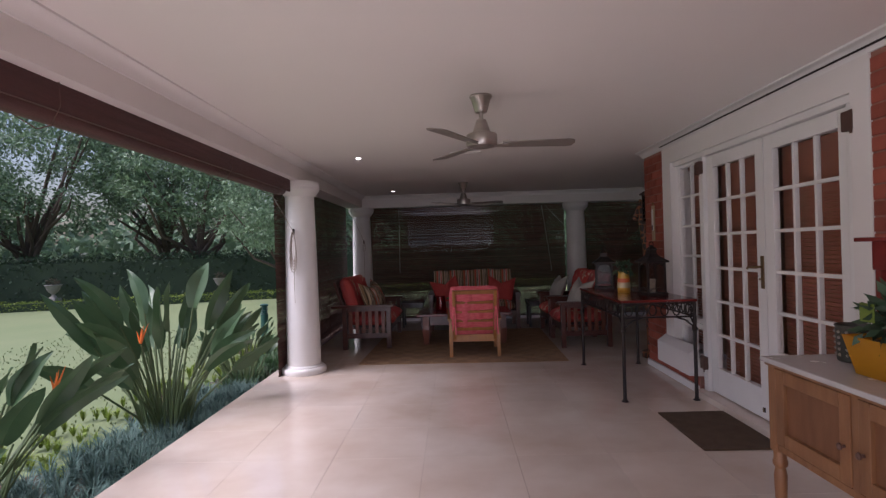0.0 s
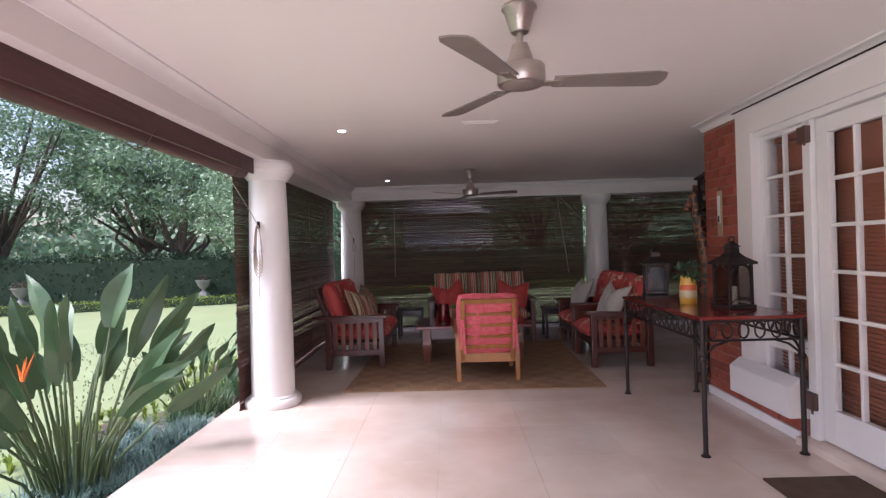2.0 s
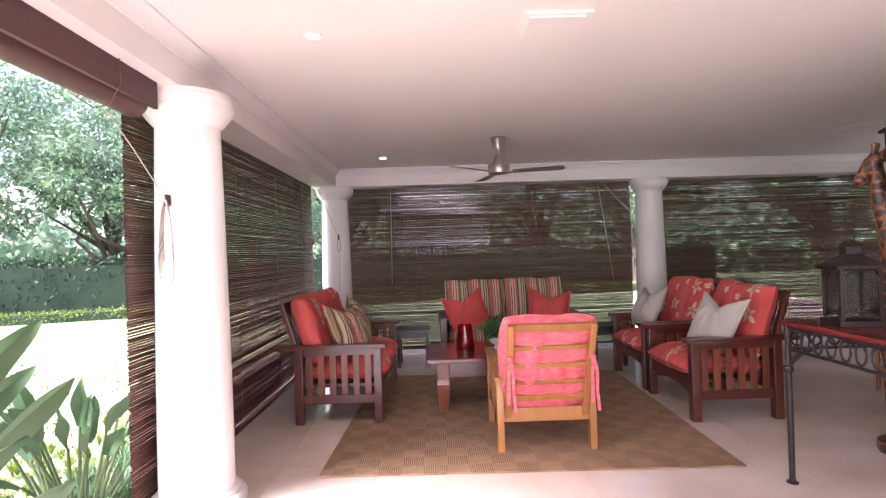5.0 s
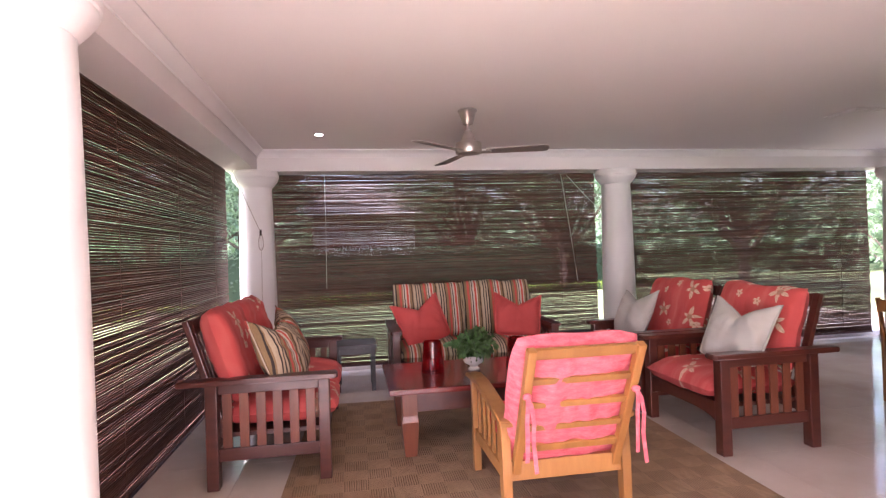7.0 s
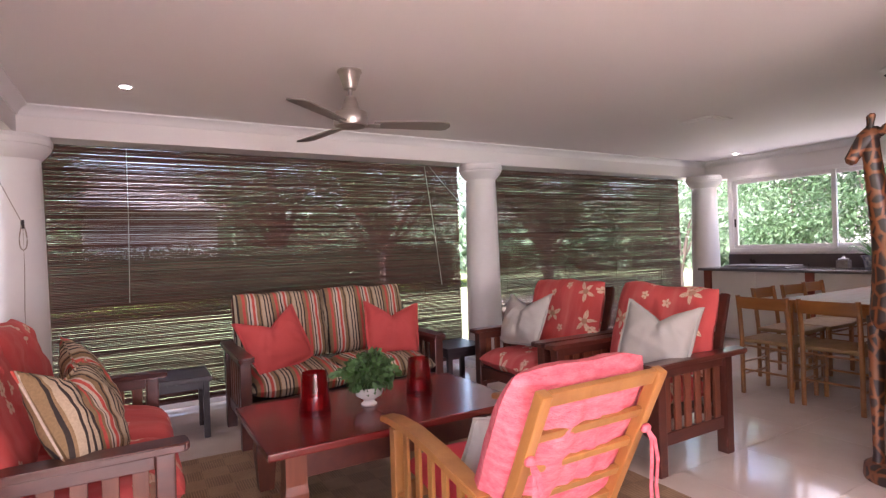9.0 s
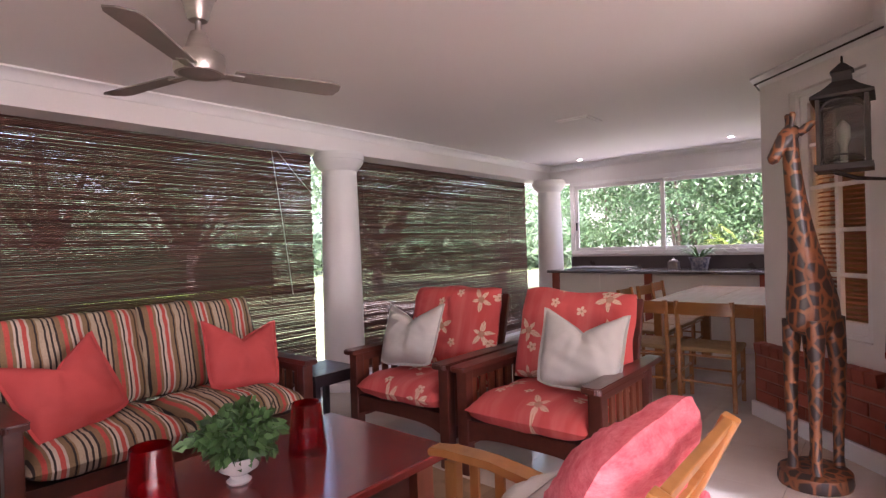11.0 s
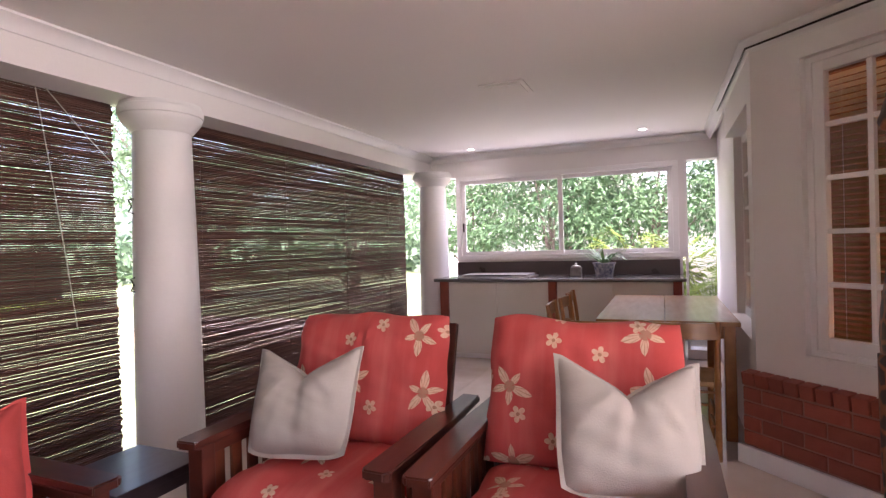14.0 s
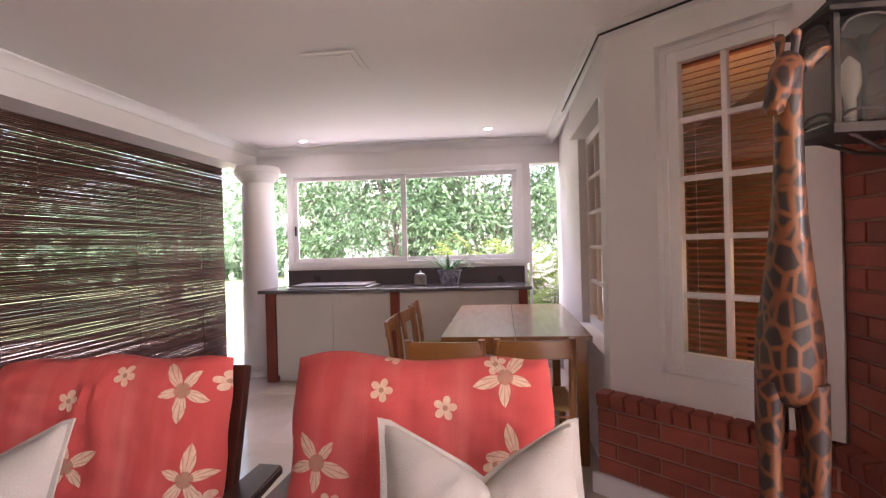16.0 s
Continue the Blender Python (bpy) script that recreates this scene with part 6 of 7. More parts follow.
# oak of the sunk door panels, with the recess shade put into its colour
OAK_RECESS = material("recess_shade_oak", (0.20, 0.085, 0.035), (0.13, 0.05, 0.02), 4, 60, 0.45, stretch=(6, 6, 1), bump=0.15)
PALETOP = material("pale_stone_top", (0.50, 0.47, 0.46), (0.40, 0.37, 0.36), 6, 90, 0.25, bump=0.03)
cabinet()
CT = 0.838
pot = thing("tin_pot", "dark embossed metal pot on the cabinet", "pot", pose(1.74, 2.36, CT))
bm = bmesh.new()
lathe(bm, [(0.062, 0), (0.066, 0.004), (0.072, 0.15), (0.076, 0.155), (0.072, 0.16), (0.066, 0.15), (0.06, 0.02), (0.002, 0.015)], seg=28)
part("body", bm, material("tarnished_tin", (0.12, 0.115, 0.10), (0.07, 0.07, 0.06), 30, 130, 0.5, metal=0.7, bump=0.7), pot, smooth=True)
for z in (0.03, 0.055, 0.08, 0.105, 0.13):
    for k in range(12):
        a = 2 * math.pi * k / 12
        r = 0.0665 + 0.006 * z / 0.15
        bm = bmesh.new()
        bmesh.ops.create_icosphere(bm, subdivisions=1, radius=0.008, matrix=Matrix.Translation((r * math.cos(a), r * math.sin(a), z)))
        part("boss", bm, STEEL, pot, smooth=True)
box_p = thing("planter", "yellow plastic trough planter with a dark green plant", "planter", pose(1.66, 1.98, CT))
bm = bmesh.new()
lo = [bm.verts.new((sx * 0.075, sy * 0.17, 0)) for sx, sy in ((-1, -1), (1, -1), (1, 1), (-1, 1))]
hi = [bm.verts.new((sx * 0.10, sy * 0.21, 0.15)) for sx, sy in ((-1, -1), (1, -1), (1, 1), (-1, 1))]
bm.faces.new(lo)
for k in range(4):
    bm.faces.new((lo[k], lo[(k + 1) % 4], hi[(k + 1) % 4], hi[k]))
bmesh.ops.solidify(bm, geom=bm.faces[:], thickness=0.006)
part("trough", bm, material("yellow_plastic", (0.75, 0.36, 0.015), (0.68, 0.30, 0.01), 5, 40, 0.35), box_p)
block("soil", SOIL, box_p, -0.085, 0.085, -0.18, 0.18, 0.10, 0.13)
tagged(leaf_cloud("foliage", 260, (0, 0, 0.22), (0.12, 0.20, 0.12), 0.07, LEAF_HEDGE, box_p, 12), kind="stuff")
block("label_card", LEAF_YELLOW, box_p, -0.115, -0.112, 0.02, 0.09, 0.22, 0.29, label="small printed green card")
stand = thing("wooden_stand", "dark red wooden bracket shelf on the cabinet", "shelf", pose(1.86, 2.08, CT))
block("top", TABLEWOOD, stand, -0.13, 0.10, -0.50, 0.26, 0.52, 0.538, 0.003)
block("apron", TABLEWOOD, stand, -0.10, -0.085, -0.46, 0.20, 0.40, 0.52, 0.003)
block("side", TABLEWOOD, stand, -0.10, 0.09, 0.155, 0.185, 0.0, 0.40, 0.003)
block("side", TABLEWOOD, stand, -0.10, 0.09, -0.46, -0.435, 0.0, 0.40, 0.003)
fern = thing("fern_pot", "soft green fern in a pale pot on the wooden shelf", "plant", pose(1.84, 1.98, CT + 0.538))
bm = bmesh.new()
lathe(bm, [(0.05, 0), (0.065, 0.09), (0.07, 0.10), (0.062, 0.10), (0.002, 0.08)], seg=24)
part("pot", bm, CERAMIC, fern, smooth=True)
tagged(leaf_cloud("foliage", 700, (0, 0.02, 0.15), (0.17, 0.17, 0.12), 0.05, LEAF_LIGHT, fern, 14, 0.7, 0.3, 0.35), kind="stuff")

# ---- carved giraffe ----
def giraffe(m):
    bm = bmesh.new()

    def limb(pts, seg=14):
        rings = []
        for i, (p, rx, ry) in enumerate(pts):
            d = (Vector(pts[min(i + 1, len(pts) - 1)][0]) - Vector(pts[max(i - 1, 0)][0])).normalized()
            side = Vector((1, 0, 0))
            fwd = d.cross(side).normalized()
            rings.append([bm.verts.new(Vector(p) + side * rx * math.cos(2 * math.pi * k / seg) + fwd * ry * math.sin(2 * math.pi * k / seg)) for k in range(seg)])
        for a, b in zip(rings, rings[1:]):
            for k in range(seg):
                bm.faces.new((a[k], a[(k + 1) % seg], b[(k + 1) % seg], b[k]))
        bm.faces.new(rings[0][::-1])
        bm.faces.new(rings[-1])

    # base board and four legs; y is forward
    lathe(bm, [(0.20, 0), (0.205, 0.02), (0.20, 0.07), (0.17, 0.085), (0.05, 0.09)], seg=28)
    for sx in (-1, 1):
        limb([((sx * 0.075, 0.105, 0.075), 0.034, 0.036), ((sx * 0.072, 0.10, 0.13), 0.028, 0.030), ((sx * 0.072, 0.10, 0.32), 0.030, 0.032), ((sx * 0.074, 0.10, 0.46), 0.038, 0.040), ((sx * 0.076, 0.095, 0.52), 0.036, 0.040), ((sx * 0.075, 0.085, 0.72), 0.044, 0.052), ((sx * 0.070, 0.07, 0.90), 0.052, 0.075)])
        limb([((sx * 0.075, -0.125, 0.075), 0.034, 0.036), ((sx * 0.072, -0.13, 0.13), 0.028, 0.031), ((sx * 0.072, -0.135, 0.32), 0.031, 0.034), ((sx * 0.074, -0.145, 0.46), 0.038, 0.044), ((sx * 0.076, -0.14, 0.54), 0.037, 0.044), ((sx * 0.075, -0.135, 0.72), 0.048, 0.066), ((sx * 0.066, -0.12, 0.90), 0.056, 0.085)])
    # belly, sloping back, chest and neck in one sweep
    limb([((0, -0.02, 0.80), 0.05, 0.10), ((0, -0.025, 0.83), 0.095, 0.175), ((0, -0.03, 0.90), 0.122, 0.205), ((0, -0.02, 0.98), 0.124, 0.190), ((0, 0.0, 1.07), 0.116, 0.160), ((0, 0.025, 1.17), 0.098, 0.128),
          ((0, 0.055, 1.29), 0.080, 0.098), ((0, 0.085, 1.42), 0.064, 0.076), ((0, 0.115, 1.55), 0.054, 0.063), ((0, 0.14, 1.68), 0.048, 0.054), ((0, 0.155, 1.79), 0.045, 0.049), ((0, 0.165, 1.87), 0.046, 0.047), ((0, 0.17, 1.915), 0.03, 0.03)], 20)
    # head turned towards its right side
    first_vert = len(bm.verts)
    limb([((0, 0.115, 1.915), 0.03, 0.03), ((0, 0.15, 1.905), 0.052, 0.052), ((0, 0.185, 1.872), 0.054, 0.052), ((0, 0.215, 1.835), 0.043, 0.042), ((0, 0.243, 1.795), 0.035, 0.036), ((0, 0.262, 1.765), 0.036, 0.034), ((0, 0.272, 1.748), 0.018, 0.016)])
    for sx in (-1, 1):
        limb([((sx * 0.022, 0.165, 1.92), 0.014, 0.014), ((sx * 0.027, 0.158, 1.965), 0.014, 0.014), ((sx * 0.028, 0.155, 2.0), 0.019, 0.019), ((sx * 0.028, 0.154, 2.01), 0.012, 0.012)], 10)
        limb([((sx * 0.035, 0.125, 1.895), 0.012, 0.020), ((sx * 0.062, 0.098, 1.92), 0.012, 0.026), ((sx * 0.088, 0.075, 1.94), 0.010, 0.018), ((sx * 0.102, 0.062, 1.95), 0.003, 0.004)], 10)
    bm.verts.ensure_lookup_table()
    bmesh.ops.rotate(bm, cent=(0, 0.16, 1.9), matrix=Matrix.Rotation(radians(-32), 3, "Z"), verts=bm.verts[first_vert:])
    limb([((0, -0.225, 0.94), 0.018, 0.018), ((0, -0.26, 0.82), 0.012, 0.012), ((0, -0.26, 0.64), 0.016, 0.016), ((0, -0.26, 0.57), 0.006, 0.006)], 8)
    mat = material("carved_giraffe_hide", (0.27, 0.092, 0.028), (0.16, 0.05, 0.018), 5, 50, 0.5, bump=0.15, coat=0.2)
    nt = mat.node_tree
    b = nt.nodes["Principled BSDF"]
    under = b.inputs["Base Color"].links[0].from_socket
    co = nt.nodes.new("ShaderNodeTexCoord")
    mp = nt.nodes.new("ShaderNodeMapping")
    mp.inputs["Scale"].default_value = (15, 15, 12.5)
    nt.links.new(co.outputs["Object"], mp.inputs["Vector"])
    vo = nt.nodes.new("ShaderNodeTexVoronoi")
    vo.feature = "DISTANCE_TO_EDGE"
    vo.inputs["Scale"].default_value = 1.0
    vo.inputs["Randomness"].default_value = 0.9
    nt.links.new(mp.outputs[0], vo.inputs["Vector"])
    rng = nt.nodes.new("ShaderNodeMapRange")
    rng.inputs[1].default_value, rng.inputs[2].default_value = 0.06, 0.15
    nt.links.new(vo.outputs["Distance"], rng.inputs[0])
    mix = nt.nodes.new("ShaderNodeMix")
    mix.data_type = "RGBA"
    mix.inputs[7].default_value = (0.028, 0.014, 0.012, 1)
    nt.links.new(rng.outputs[0], mix.inputs[0])
    nt.links.new(under, mix.inputs[6])
    nt.links.new(mix.outputs[2], b.inputs["Base Color"])
    ob = part("giraffe_statue", bm, mat, smooth=True, m=m)
    return tagged(ob, "tall carved wooden giraffe statue with dark brown spots", "statue")


giraffe(pose(2.43, 6.475, 0, 0, 0, 68) @ Matrix.Diagonal((0.80, 0.90, 0.95, 1)))

# ---- wall lantern on the pier ----
wl = candle_lantern("wall_lantern", "black metal glazed wall lantern on the brick wall", 2.37, 6.315, 1.60, 0.19, 0.56, 0, candle=False)
for sx in (-1, 1):
    bm = bmesh.new()
    tube(bm, [(sx * 0.09, 0.09, 0.02), (sx * 0.05, -0.05, -0.04), (0.0, -0.19, -0.06)], 0.007, 6)
    part("bracket", bm, DARKMETAL, wl, smooth=True)
block("wall_plate", DARKMETAL, wl, -0.05, 0.05, -0.198, -0.182, -0.12, 0.10, 0.003)
bm = bmesh.new()
lathe(bm, [(0.016, 0.03), (0.016, 0.12), (0.03, 0.16), (0.028, 0.22), (0.004, 0.25)], seg=18)
part("bulb", bm, CERAMIC, wl, "unlit white bulb", smooth=True)

# ---- cords on the columns ----
CORD = material("pale_cord", (0.42, 0.36, 0.31), (0.3, 0.25, 0.21), 30, 120, 0.8)
for cx, cy, top, ang in ((COLS[0][0], COLS[0][1], 1.62, -98), (COLS[1][0], COLS[1][1], 1.55, -70)):
    a = radians(ang)
    r = 0.178
    root = thing("blind_cord", "pale blind cord looped over a cleat on the column", "cord", pose(cx + r * math.cos(a), cy + r * math.sin(a), top, 0, 0, ang + 90), group="blind cords")
    bm = bmesh.new()
    box(bm, -0.008, 0.008, -0.028, 0.004, -0.03, 0.03, bevel=0.003)
    part("cleat", bm, DARKMETAL, root)
    loops = 5 if ang == -98 else 1
    for k in range(loops):
        w, ln = 0.028 + 0.006 * k, (0.34 + 0.03 * k) if loops > 1 else 0.18
        bm = bmesh.new()
        tube(bm, [(w * math.sin(t) * (0.5 + 0.5 * (1 - math.cos(t)) / 2), -0.02 - 0.004 * k, -ln / 2 + ln / 2 * math.cos(t)) for t in np.linspace(0, 2 * math.pi, 21)], 0.0042, 6)
        part("loop", bm, CORD, root, smooth=True)
    bm = bmesh.new()
    tube(bm, [(0.0, -0.02, 0.0), (0.003, -0.018, -0.3), (-0.004, -0.02, -0.62), (0.002, -0.02, -0.80)], 0.0028, 6)
    part("tail", bm, CORD, root, smooth=True)
    bm = bmesh.new()
    tip = Vector((-0.25, 0.02, BEAM_Z - top - 0.01)) if ang != -98 else Vector((-0.16, -0.28, BEAM_Z - top - 0.1))
    tube(bm, [(0, -0.02, 0.0), tip * 0.5, tip], 0.003, 6)
    part("pull", bm, CORD, root, smooth=True)

# pull cord hanging before the back blind and led aside to the column
pull = thing("blind_cord", "pale pull cord hanging in front of the back reed blind", "cord", pose(1.71, 10.285, 0), group="blind cords")
bm = bmesh.new()
tube(bm, [(0, 0, 2.185), (0.06, -0.004, 1.75), (0.12, -0.006, 1.3), (0.17, -0.006, 0.90)], 0.003, 6)
part("tail", bm, CORD, pull, smooth=True)
bm = bmesh.new()
tube(bm, [(0.05, 0, 2.185), (0.24, -0.03, 1.96), (0.425, -0.08, 1.75)], 0.003, 6)
part("pull", bm, CORD, pull, smooth=True)
for z in (1.58, 1.12):
    bm = bmesh.new()
    tube(bm, [(0.452, -0.105, z + 0.045), (0.405, -0.12, z + 0.035), (0.425, -0.12, z), (0.405, -0.12, z - 0.035), (0.452, -0.105, z - 0.045)], 0.005, 6)
    part("cleat", bm, DARKMETAL, pull, smooth=True)
pull = thing("blind_cord", "pale pull cord hanging in front of the back reed blind", "cord", pose(-1.03, 10.285, 0), group="blind cords")
bm = bmesh.new()
tube(bm, [(0, 0, 2.185), (0, -0.004, 1.6), (-0.01, -0.006, 0.93)], 0.003, 6)
part("tail", bm, CORD, pull, smooth=True)

# ---- cable along the cornice ----
cab = thing("cable", "thin black cable run under the cornice", "cable")
bm = bmesh.new()
tube(bm, [(WALL_X - 0.036, -1.0, 2.362), (WALL_X - 0.036, 2.8, 2.362), (WALL_X - 0.036, 5.57, 2.362)], 0.006, 6)
part("run", bm, DARKMETAL, cab)
bm = bmesh.new()
q = BAY @ Vector((0.0, -0.036, 0))
e = BAY @ Vector((BAY_LEN, -0.036, 0))
tube(bm, [(e.x, e.y, 2.362), (q.x, q.y, 2.362), (5.0, DINE_Y + 0.036, 2.362)], 0.006, 6)
part("run", bm, DARKMETAL, cab)

# ---- kitchen counter ----
GRANITE = material("grey_granite", (0.20, 0.18, 0.175), (0.08, 0.07, 0.07), 60, 220, 0.14, bump=0.02, fine_mix=0.5)
SPLASH = material("dark_splashback", (0.06, 0.045, 0.045), (0.085, 0.06, 0.06), 4, 60, 0.3)
CUP = material("cream_cupboard", (0.72, 0.68, 0.63), (0.66, 0.62, 0.57), 2, 60, 0.35, bump=0.03)
CX0, CY0, CY1 = 5.66, 7.16, 9.72
for a, b in ((7.24, 8.38), (8.47, 9.62)):
    root = thing("base_cabinet", "cream kitchen base cabinet with two flat doors", "cabinet", group="base cabinets")
    block("body", CUP, root, CX0 + 0.022, WIN_X - 0.01, a, b, 0.06, 0.875)
    block("kickboard", TRIM, root, CX0 + 0.05, CX0 + 0.07, a, b, 0.0, 0.06)
    mid = (a + b) / 2
    for p, q, kn in ((a + 0.003, mid - 0.002, mid - 0.03), (mid + 0.002, b - 0.003, mid + 0.03)):
        d = block("door", CUP, root, CX0, CX0 + 0.02, p, q, 0.065, 0.86, 0.003)
        bm = bmesh.new()
        lathe(bm, [(0.004, 0), (0.004, 0.01), (0.009, 0.014), (0.002, 0.018)], seg=12)
        part("knob", bm, CERAMIC, d, m=pose(CX0, kn, 0.80, 0, -90), smooth=True)
for a, b in ((7.16, 7.238), (8.382, 8.468), (9.622, 9.72)):
    structure(block("wall_counter_pier", BRICK, None, CX0 - 0.02, WIN_X - 0.01, a, b, 0.0, 0.875), "red brick pier under the counter", "pier")
tagged(block("worktop", GRANITE, None, CX0 - 0.06, WIN_X - 0.004, 7.12, 9.78, 0.876, 0.91, 0.006), "dark grey polished granite worktop on the cabinets", "worktop")
structure(block("wall_splashback", SPLASH, None, WIN_X - 0.025, WIN_X - 0.003, 7.16, 9.72, 0.911, 1.075, 0.002), "dark stone splashback behind the worktop", "splashback")
hob = thing("hob", "steel built-in grill hob with a flat lid on the worktop", "hob", pose(5.93, 9.10, 0.911))
block("tray", STEEL, hob, -0.24, 0.24, -0.42, 0.42, 0, 0.014, 0.004)
block("lid", BLADE, hob, -0.21, 0.21, -0.38, 0.38, 0.015, 0.036, 0.006)
bm = bmesh.new()
tube(bm, [(-0.21, -0.2, 0.026), (-0.235, -0.2, 0.03), (-0.235, 0.2, 0.03), (-0.21, 0.2, 0.026)], 0.006, 6)
part("handle", bm, DARKMETAL, hob, smooth=True)
jar = thing("glass_jar", "small square glass jar with a lid on the worktop", "jar", pose(5.98, 8.22, 0.911))
block("body", material("frosted_jar", (0.38, 0.34, 0.32), (0.2, 0.17, 0.16), 20, 80, 0.25), jar, -0.05, 0.05, -0.06, 0.06, 0, 0.10, 0.01)
bm = bmesh.new()
lathe(bm, [(0.05, 0.101), (0.052, 0.105), (0.052, 0.115), (0.02, 0.122), (0.012, 0.13), (0.014, 0.14), (0.002, 0.145)], seg=20)
part("lid", bm, STEEL, jar, smooth=True)
sp = thing("spider_plant", "thin-leaved spider plant in a blue and white pot", "plant", pose(5.98, 7.92, 0.911))
POTBLUE = material("blue_white_glaze", (0.55, 0.55, 0.58), (0.06, 0.07, 0.16), 24, 60, 0.2, bump=0.02, fine_mix=0.1)
bm = bmesh.new()
lathe(bm, [(0.085, 0), (0.09, 0.005), (0.115, 0.13), (0.125, 0.135), (0.125, 0.15), (0.11, 0.15), (0.10, 0.12), (0.002, 0.115)], seg=28)
part("pot", bm, POTBLUE, sp, smooth=True)
rng = random.Random(9)
for k in range(44):
    a = rng.uniform(0, 2 * math.pi)
    L = rng.uniform(0.42, 0.74)
    out = Vector((math.cos(a), math.sin(a), 0))
    sd = Vector((-math.sin(a), math.cos(a), 0)) * 0.011
    bm = bmesh.new()
    rows = []
    rise = rng.uniform(0.5, 1.1)
    for f in (0, 0.3, 0.55, 0.8, 1.0):
        p = Vector((0, 0, 0.13)) + out * L * f * 0.9 + Vector((0, 0, L * rise * (f - 0.85 * f * f)))
        w = sd * (1 - 0.85 * f)
        rows.append((bm.verts.new(p - w), bm.verts.new(p + w)))
    for p, q in zip(rows, rows[1:]):
        bm.faces.new((p[0], p[1], q[1], q[0]))
    part("leaf", bm, LEAF_POT, sp, smooth=True)

# ---- dining table and chairs ----
def dining_table():
    root = thing("dining_table", "long varnished pine dining table", "dining table")
    x0, x1, y0, y1 = 3.74, 5.42, 6.88, 7.76
    for k in range(2):
        a = y0 + (y1 - y0) * k / 2
        block("tabletop", PINE, root, x0, x1, a + 0.001, a + (y1 - y0) / 2 - 0.001, 0.735, 0.765, 0.004)
    for x in (x0 + 0.06, x1 - 0.06):
        for y in (y0 + 0.06, y1 - 0.06):
            block("leg", PINE, root, x - 0.033, x + 0.033, y - 0.033, y + 0.033, 0, 0.735, 0.005)
        block("apron", PINE, root, x - 0.011, x + 0.011, y0 + 0.093, y1 - 0.093, 0.65, 0.735, 0.003)
    for y in (y0 + 0.06, y1 - 0.06):
        block("apron", PINE, root, x0 + 0.093, x1 - 0.093, y - 0.011, y + 0.011, 0.65, 0.735, 0.003)


dining_table()
RUSH = material("woven_rush", (0.33, 0.20, 0.09), (0.22, 0.13, 0.055), 12, 120, 0.85, bump=0.6)
dining = thing("dining_chair", "varnished pine ladder-back dining chair with a woven seat", "chair", group="chairs round the dining table")
for sx in (-1, 1):
    x = sx * 0.19
    bm = bmesh.new()
    rod(bm, (x, -0.19, 0), (x, -0.19, 0.455), 0.017, 0.019, 12)
    part("leg", bm, PINE, dining, smooth=True)
    bm = bmesh.new()
    tube(bm, [(x, 0.18, 0), (x, 0.18, 0.45), (x, 0.20, 0.66), (x, 0.225, 0.82)], 0.018, 12)
    part("back_post", bm, PINE, dining, smooth=True)
    for z in (0.16, 0.26):
        bm = bmesh.new()
        rod(bm, (x, -0.19, z), (x, 0.18, z), 0.009, seg=8)
        part("stretcher", bm, PINE, dining, smooth=True)
for y, z in ((-0.19, 0.22), (0.18, 0.20), (-0.19, 0.40), (0.18, 0.40)):
    bm = bmesh.new()
    rod(bm, (-0.19, y, z), (0.19, y, z), 0.009, seg=8)
    part("stretcher", bm, PINE, dining, smooth=True)
block("seat", RUSH, dining, -0.215, 0.215, -0.215, 0.175, 0.425, 0.46, 0.012)
bm = bmesh.new()
n = 10
outl = [(0.19 * u, 0.205 + 0.012 + 0.02 * (1 - u * u)) for u in np.linspace(-1, 1, n + 1)]
prism(bm, outl + [(x, y + 0.016) for x, y in outl[::-1]], 0.715, 0.81, "z")
part("back_slat", bm, PINE, dining, smooth=True)
dining.matrix_basis = pose(3.56, 7.69, 0, 0, 0, 90)
for x, y, rz in ((3.59, 7.24, 92), (4.22, 7.93, 3), (4.70, 7.91, -2), (5.14, 7.93, 1)):
    copy_thing(dining, pose(x, y, 0, 0, 0, rz))
# lamp glowing in the room behind the bay window
tl = thing("table_lamp", "lit brass table lamp in the room behind the bay", "lamp", pose(3.55, 5.75, 0.0))
block("stand", DARKWOOD, tl, -0.3, 0.3, -0.25, 0.25, 0.0, 0.75, 0.01)
bm = bmesh.new()
lathe(bm, [(0.08, 0.75), (0.08, 0.77), (0.03, 0.79), (0.055, 0.86), (0.06, 0.92), (0.02, 0.98), (0.015, 1.05)], seg=20)
part("base", bm, BRASS, tl, smooth=True)
bm = bmesh.new()
lathe(bm, [(0.17, 1.02), (0.11, 1.26), (0.105, 1.26), (0.165, 1.02)], seg=24)
part("shade", bm, glow("lit_shade", (1.0, 0.62, 0.22), 1.0), tl, smooth=True)

# ---- floor tiles ----
bm = bmesh.new()
h = TILE_SIZE / 2 - 0.0008
box(bm, -h, h, -h, h, -0.012, 0.0)
bmesh.ops.bevel(bm, geom=[e for e in bm.edges if all(v.co.z > -0.001 for v in e.verts)], offset=0.0004, segments=1, affect="EDGES")
first = None
for j in range(24):
    for i in range(14):
        x, y = TILE_X0 + TILE_SIZE * (i + 0.5), TILE_Y0 + TILE_SIZE * (j + 0.5)
        if i >= 7 and (y < 5.9 or i >= 13):
            continue
        if first is None:
            first = part("tile", bm, TILE, floor)
            t = first
        else:
            t = first.copy()
            scene.collection.objects.link(t)
        t.matrix_basis = pose(x, y, 0)

# ---- face bricks ----
BL, BH, BG = 0.222, 0.073, 0.010
brick_meshes = {}


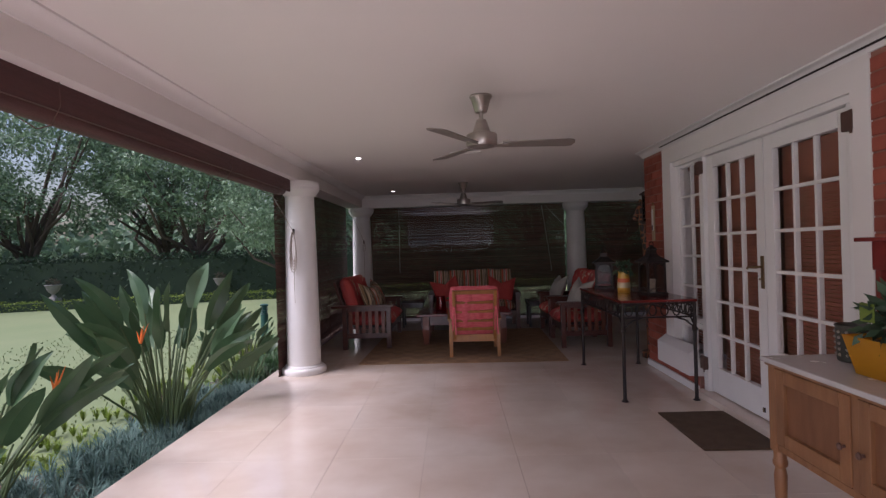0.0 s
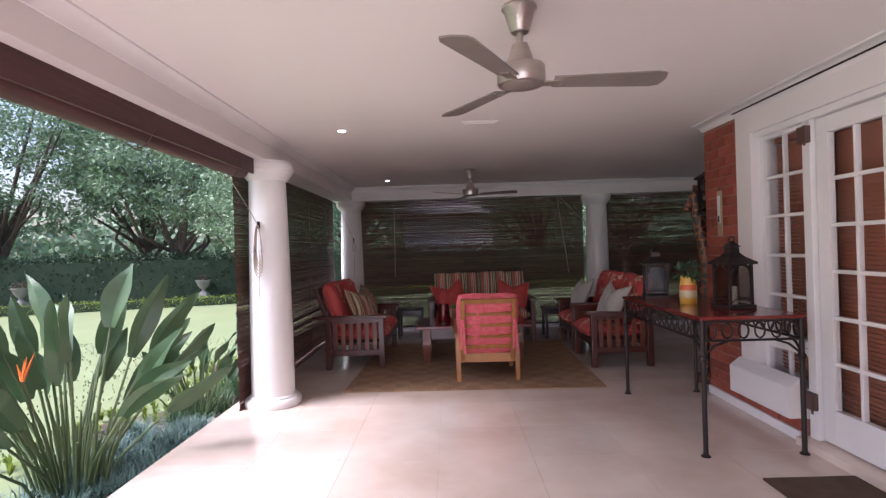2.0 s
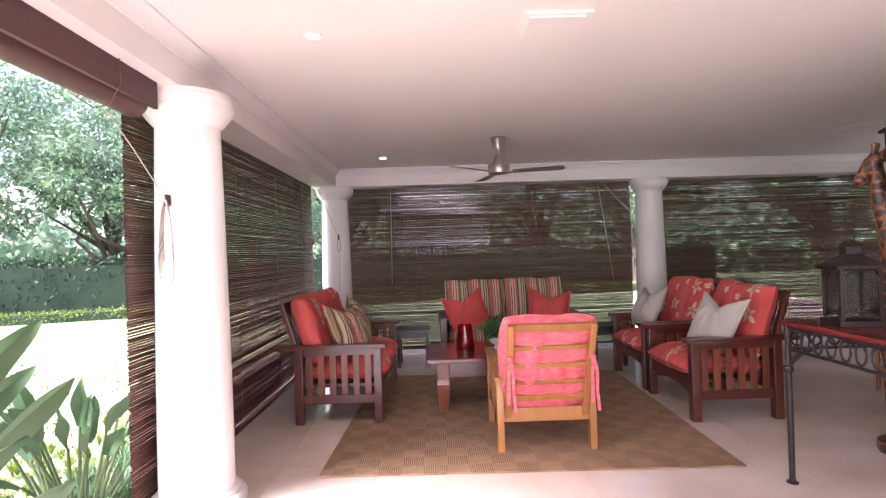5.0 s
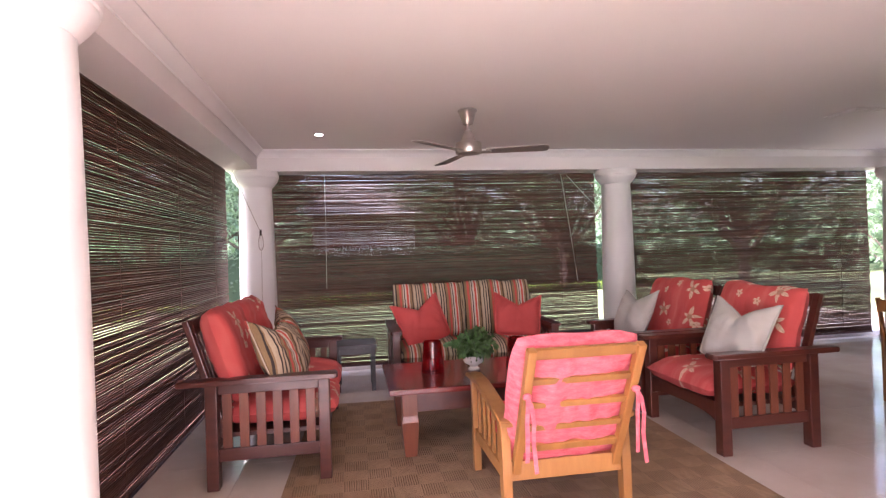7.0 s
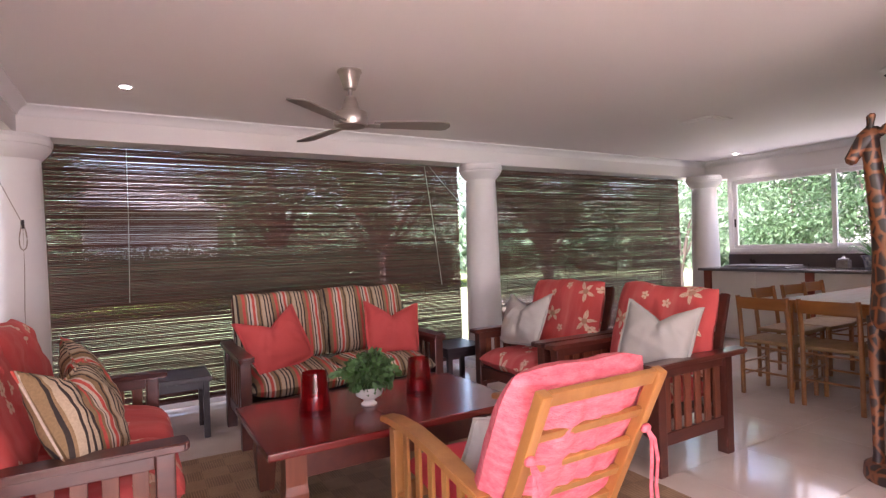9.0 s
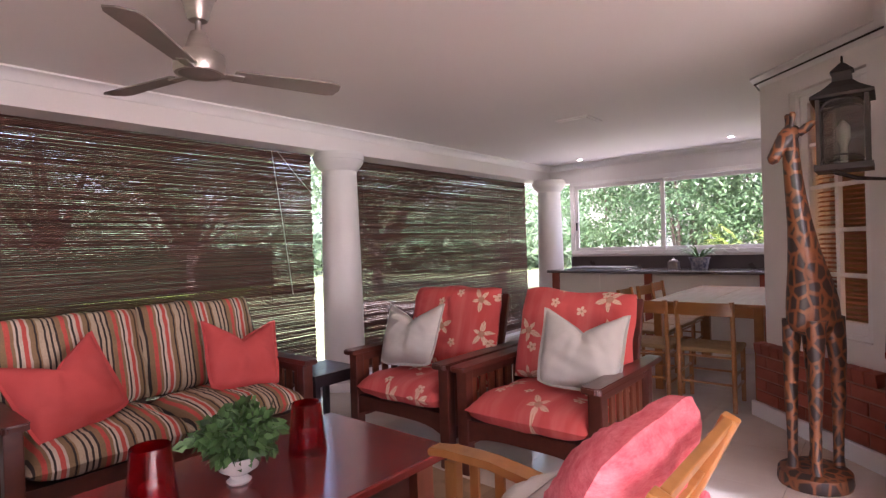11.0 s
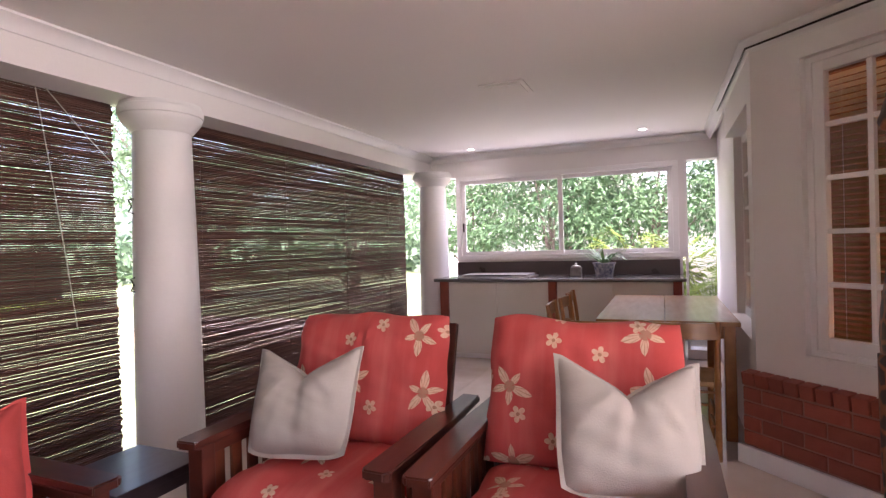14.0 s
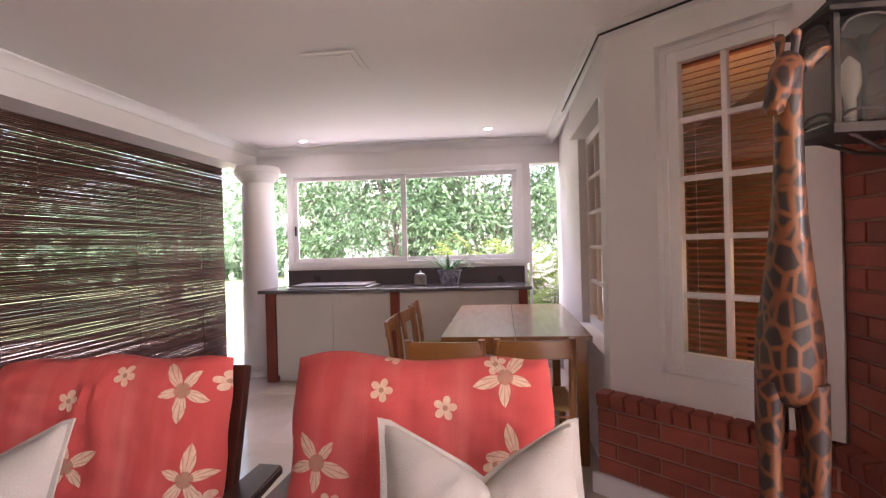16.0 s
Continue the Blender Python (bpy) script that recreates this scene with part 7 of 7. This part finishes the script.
def brick_face(host, m, length, z0, z1, start=0.0, cap=None):
    """Stretcher courses laid on a face: local x along the wall, local -y outwards, z up. cap: depth of a course on edge on top."""
    z, row = z0, 0
    while z + BH <= z1 + 1e-6:
        x = -((row % 2) * 0.5) * (BL + BG)
        while x < length:
            a, b = max(0.0, x), min(length, x + BL)
            if b - a > 0.03:
                key = round(b - a, 3)
                if key not in brick_meshes:
                    bm = bmesh.new()
                    box(bm, 0, key, -0.008, 0.03, 0, BH)
                    bmesh.ops.bevel(bm, geom=[e for e in bm.edges if all(v.co.y < 0 for v in e.verts)], offset=0.003, segments=1, affect="EDGES")
                    bmesh.ops.recalc_face_normals(bm, faces=bm.faces)
                    me = bpy.data.meshes.new("brick")
                    bm.to_mesh(me)
                    bm.free()
                    me.materials.append(BRICK)
                    brick_meshes[key] = me
                ob = new("brick", brick_meshes[key])
                ob.parent = host
                ob.matrix_basis = host.matrix_basis.inverted() @ m @ pose(a, random.uniform(-0.0015, 0.0015), z, 0, random.uniform(-0.25, 0.25))
            x += BL + BG
        z += BH + BG
        row += 1
    if cap:
        w = BH + BG
        k = 0
        while (k + 1) * w <= length + 0.02:
            if "cap" not in brick_meshes:
                bm = bmesh.new()
                box(bm, 0, BH, -0.014, cap, 0, 0.075, bevel=0.005)
                bmesh.ops.recalc_face_normals(bm, faces=bm.faces)
                me = bpy.data.meshes.new("cap_brick")
                bm.to_mesh(me)
                bm.free()
                me.materials.append(BRICK)
                brick_meshes["cap"] = me
            ob = new("cap_brick", brick_meshes["cap"])
            ob.parent = host
            ob.matrix_basis = host.matrix_basis.inverted() @ m @ pose(k * w, 0, z1 + 0.004, 8)
            k += 1


# faces turned to the verandah: local -y is -x of the world when turned by -90
brick_face(pier, pose(WALL_X, 6.11, 0, 0, 0, -90), 0.53, 0.075, 2.33)
brick_face(pier_back, pose(BAY_A.x + 0.0, 6.11, 0, 0, 0, 180), BAY_A.x - WALL_X, 0.53, 2.33)
brick_face(pier_plinth, pose(BAY_A.x - 0.02, 6.16, 0, 0, 0, 180), BAY_A.x - WALL_X - 0.08, 0.117, 0.45, cap=0.06)
brick_face(sill_wall, pose(WALL_X, 5.58, 0, 0, 0, -90), 0.70, 0.075, 0.16)
brick_face(bay_plinth, BAY @ pose(-0.05, -0.045, 0), BAY_LEN + 0.05, 0.117, 0.45, cap=0.06)
brick_face(house, pose(WALL_X, 2.82, 0, 0, 0, -90), 0.7, 0.075, 2.33)
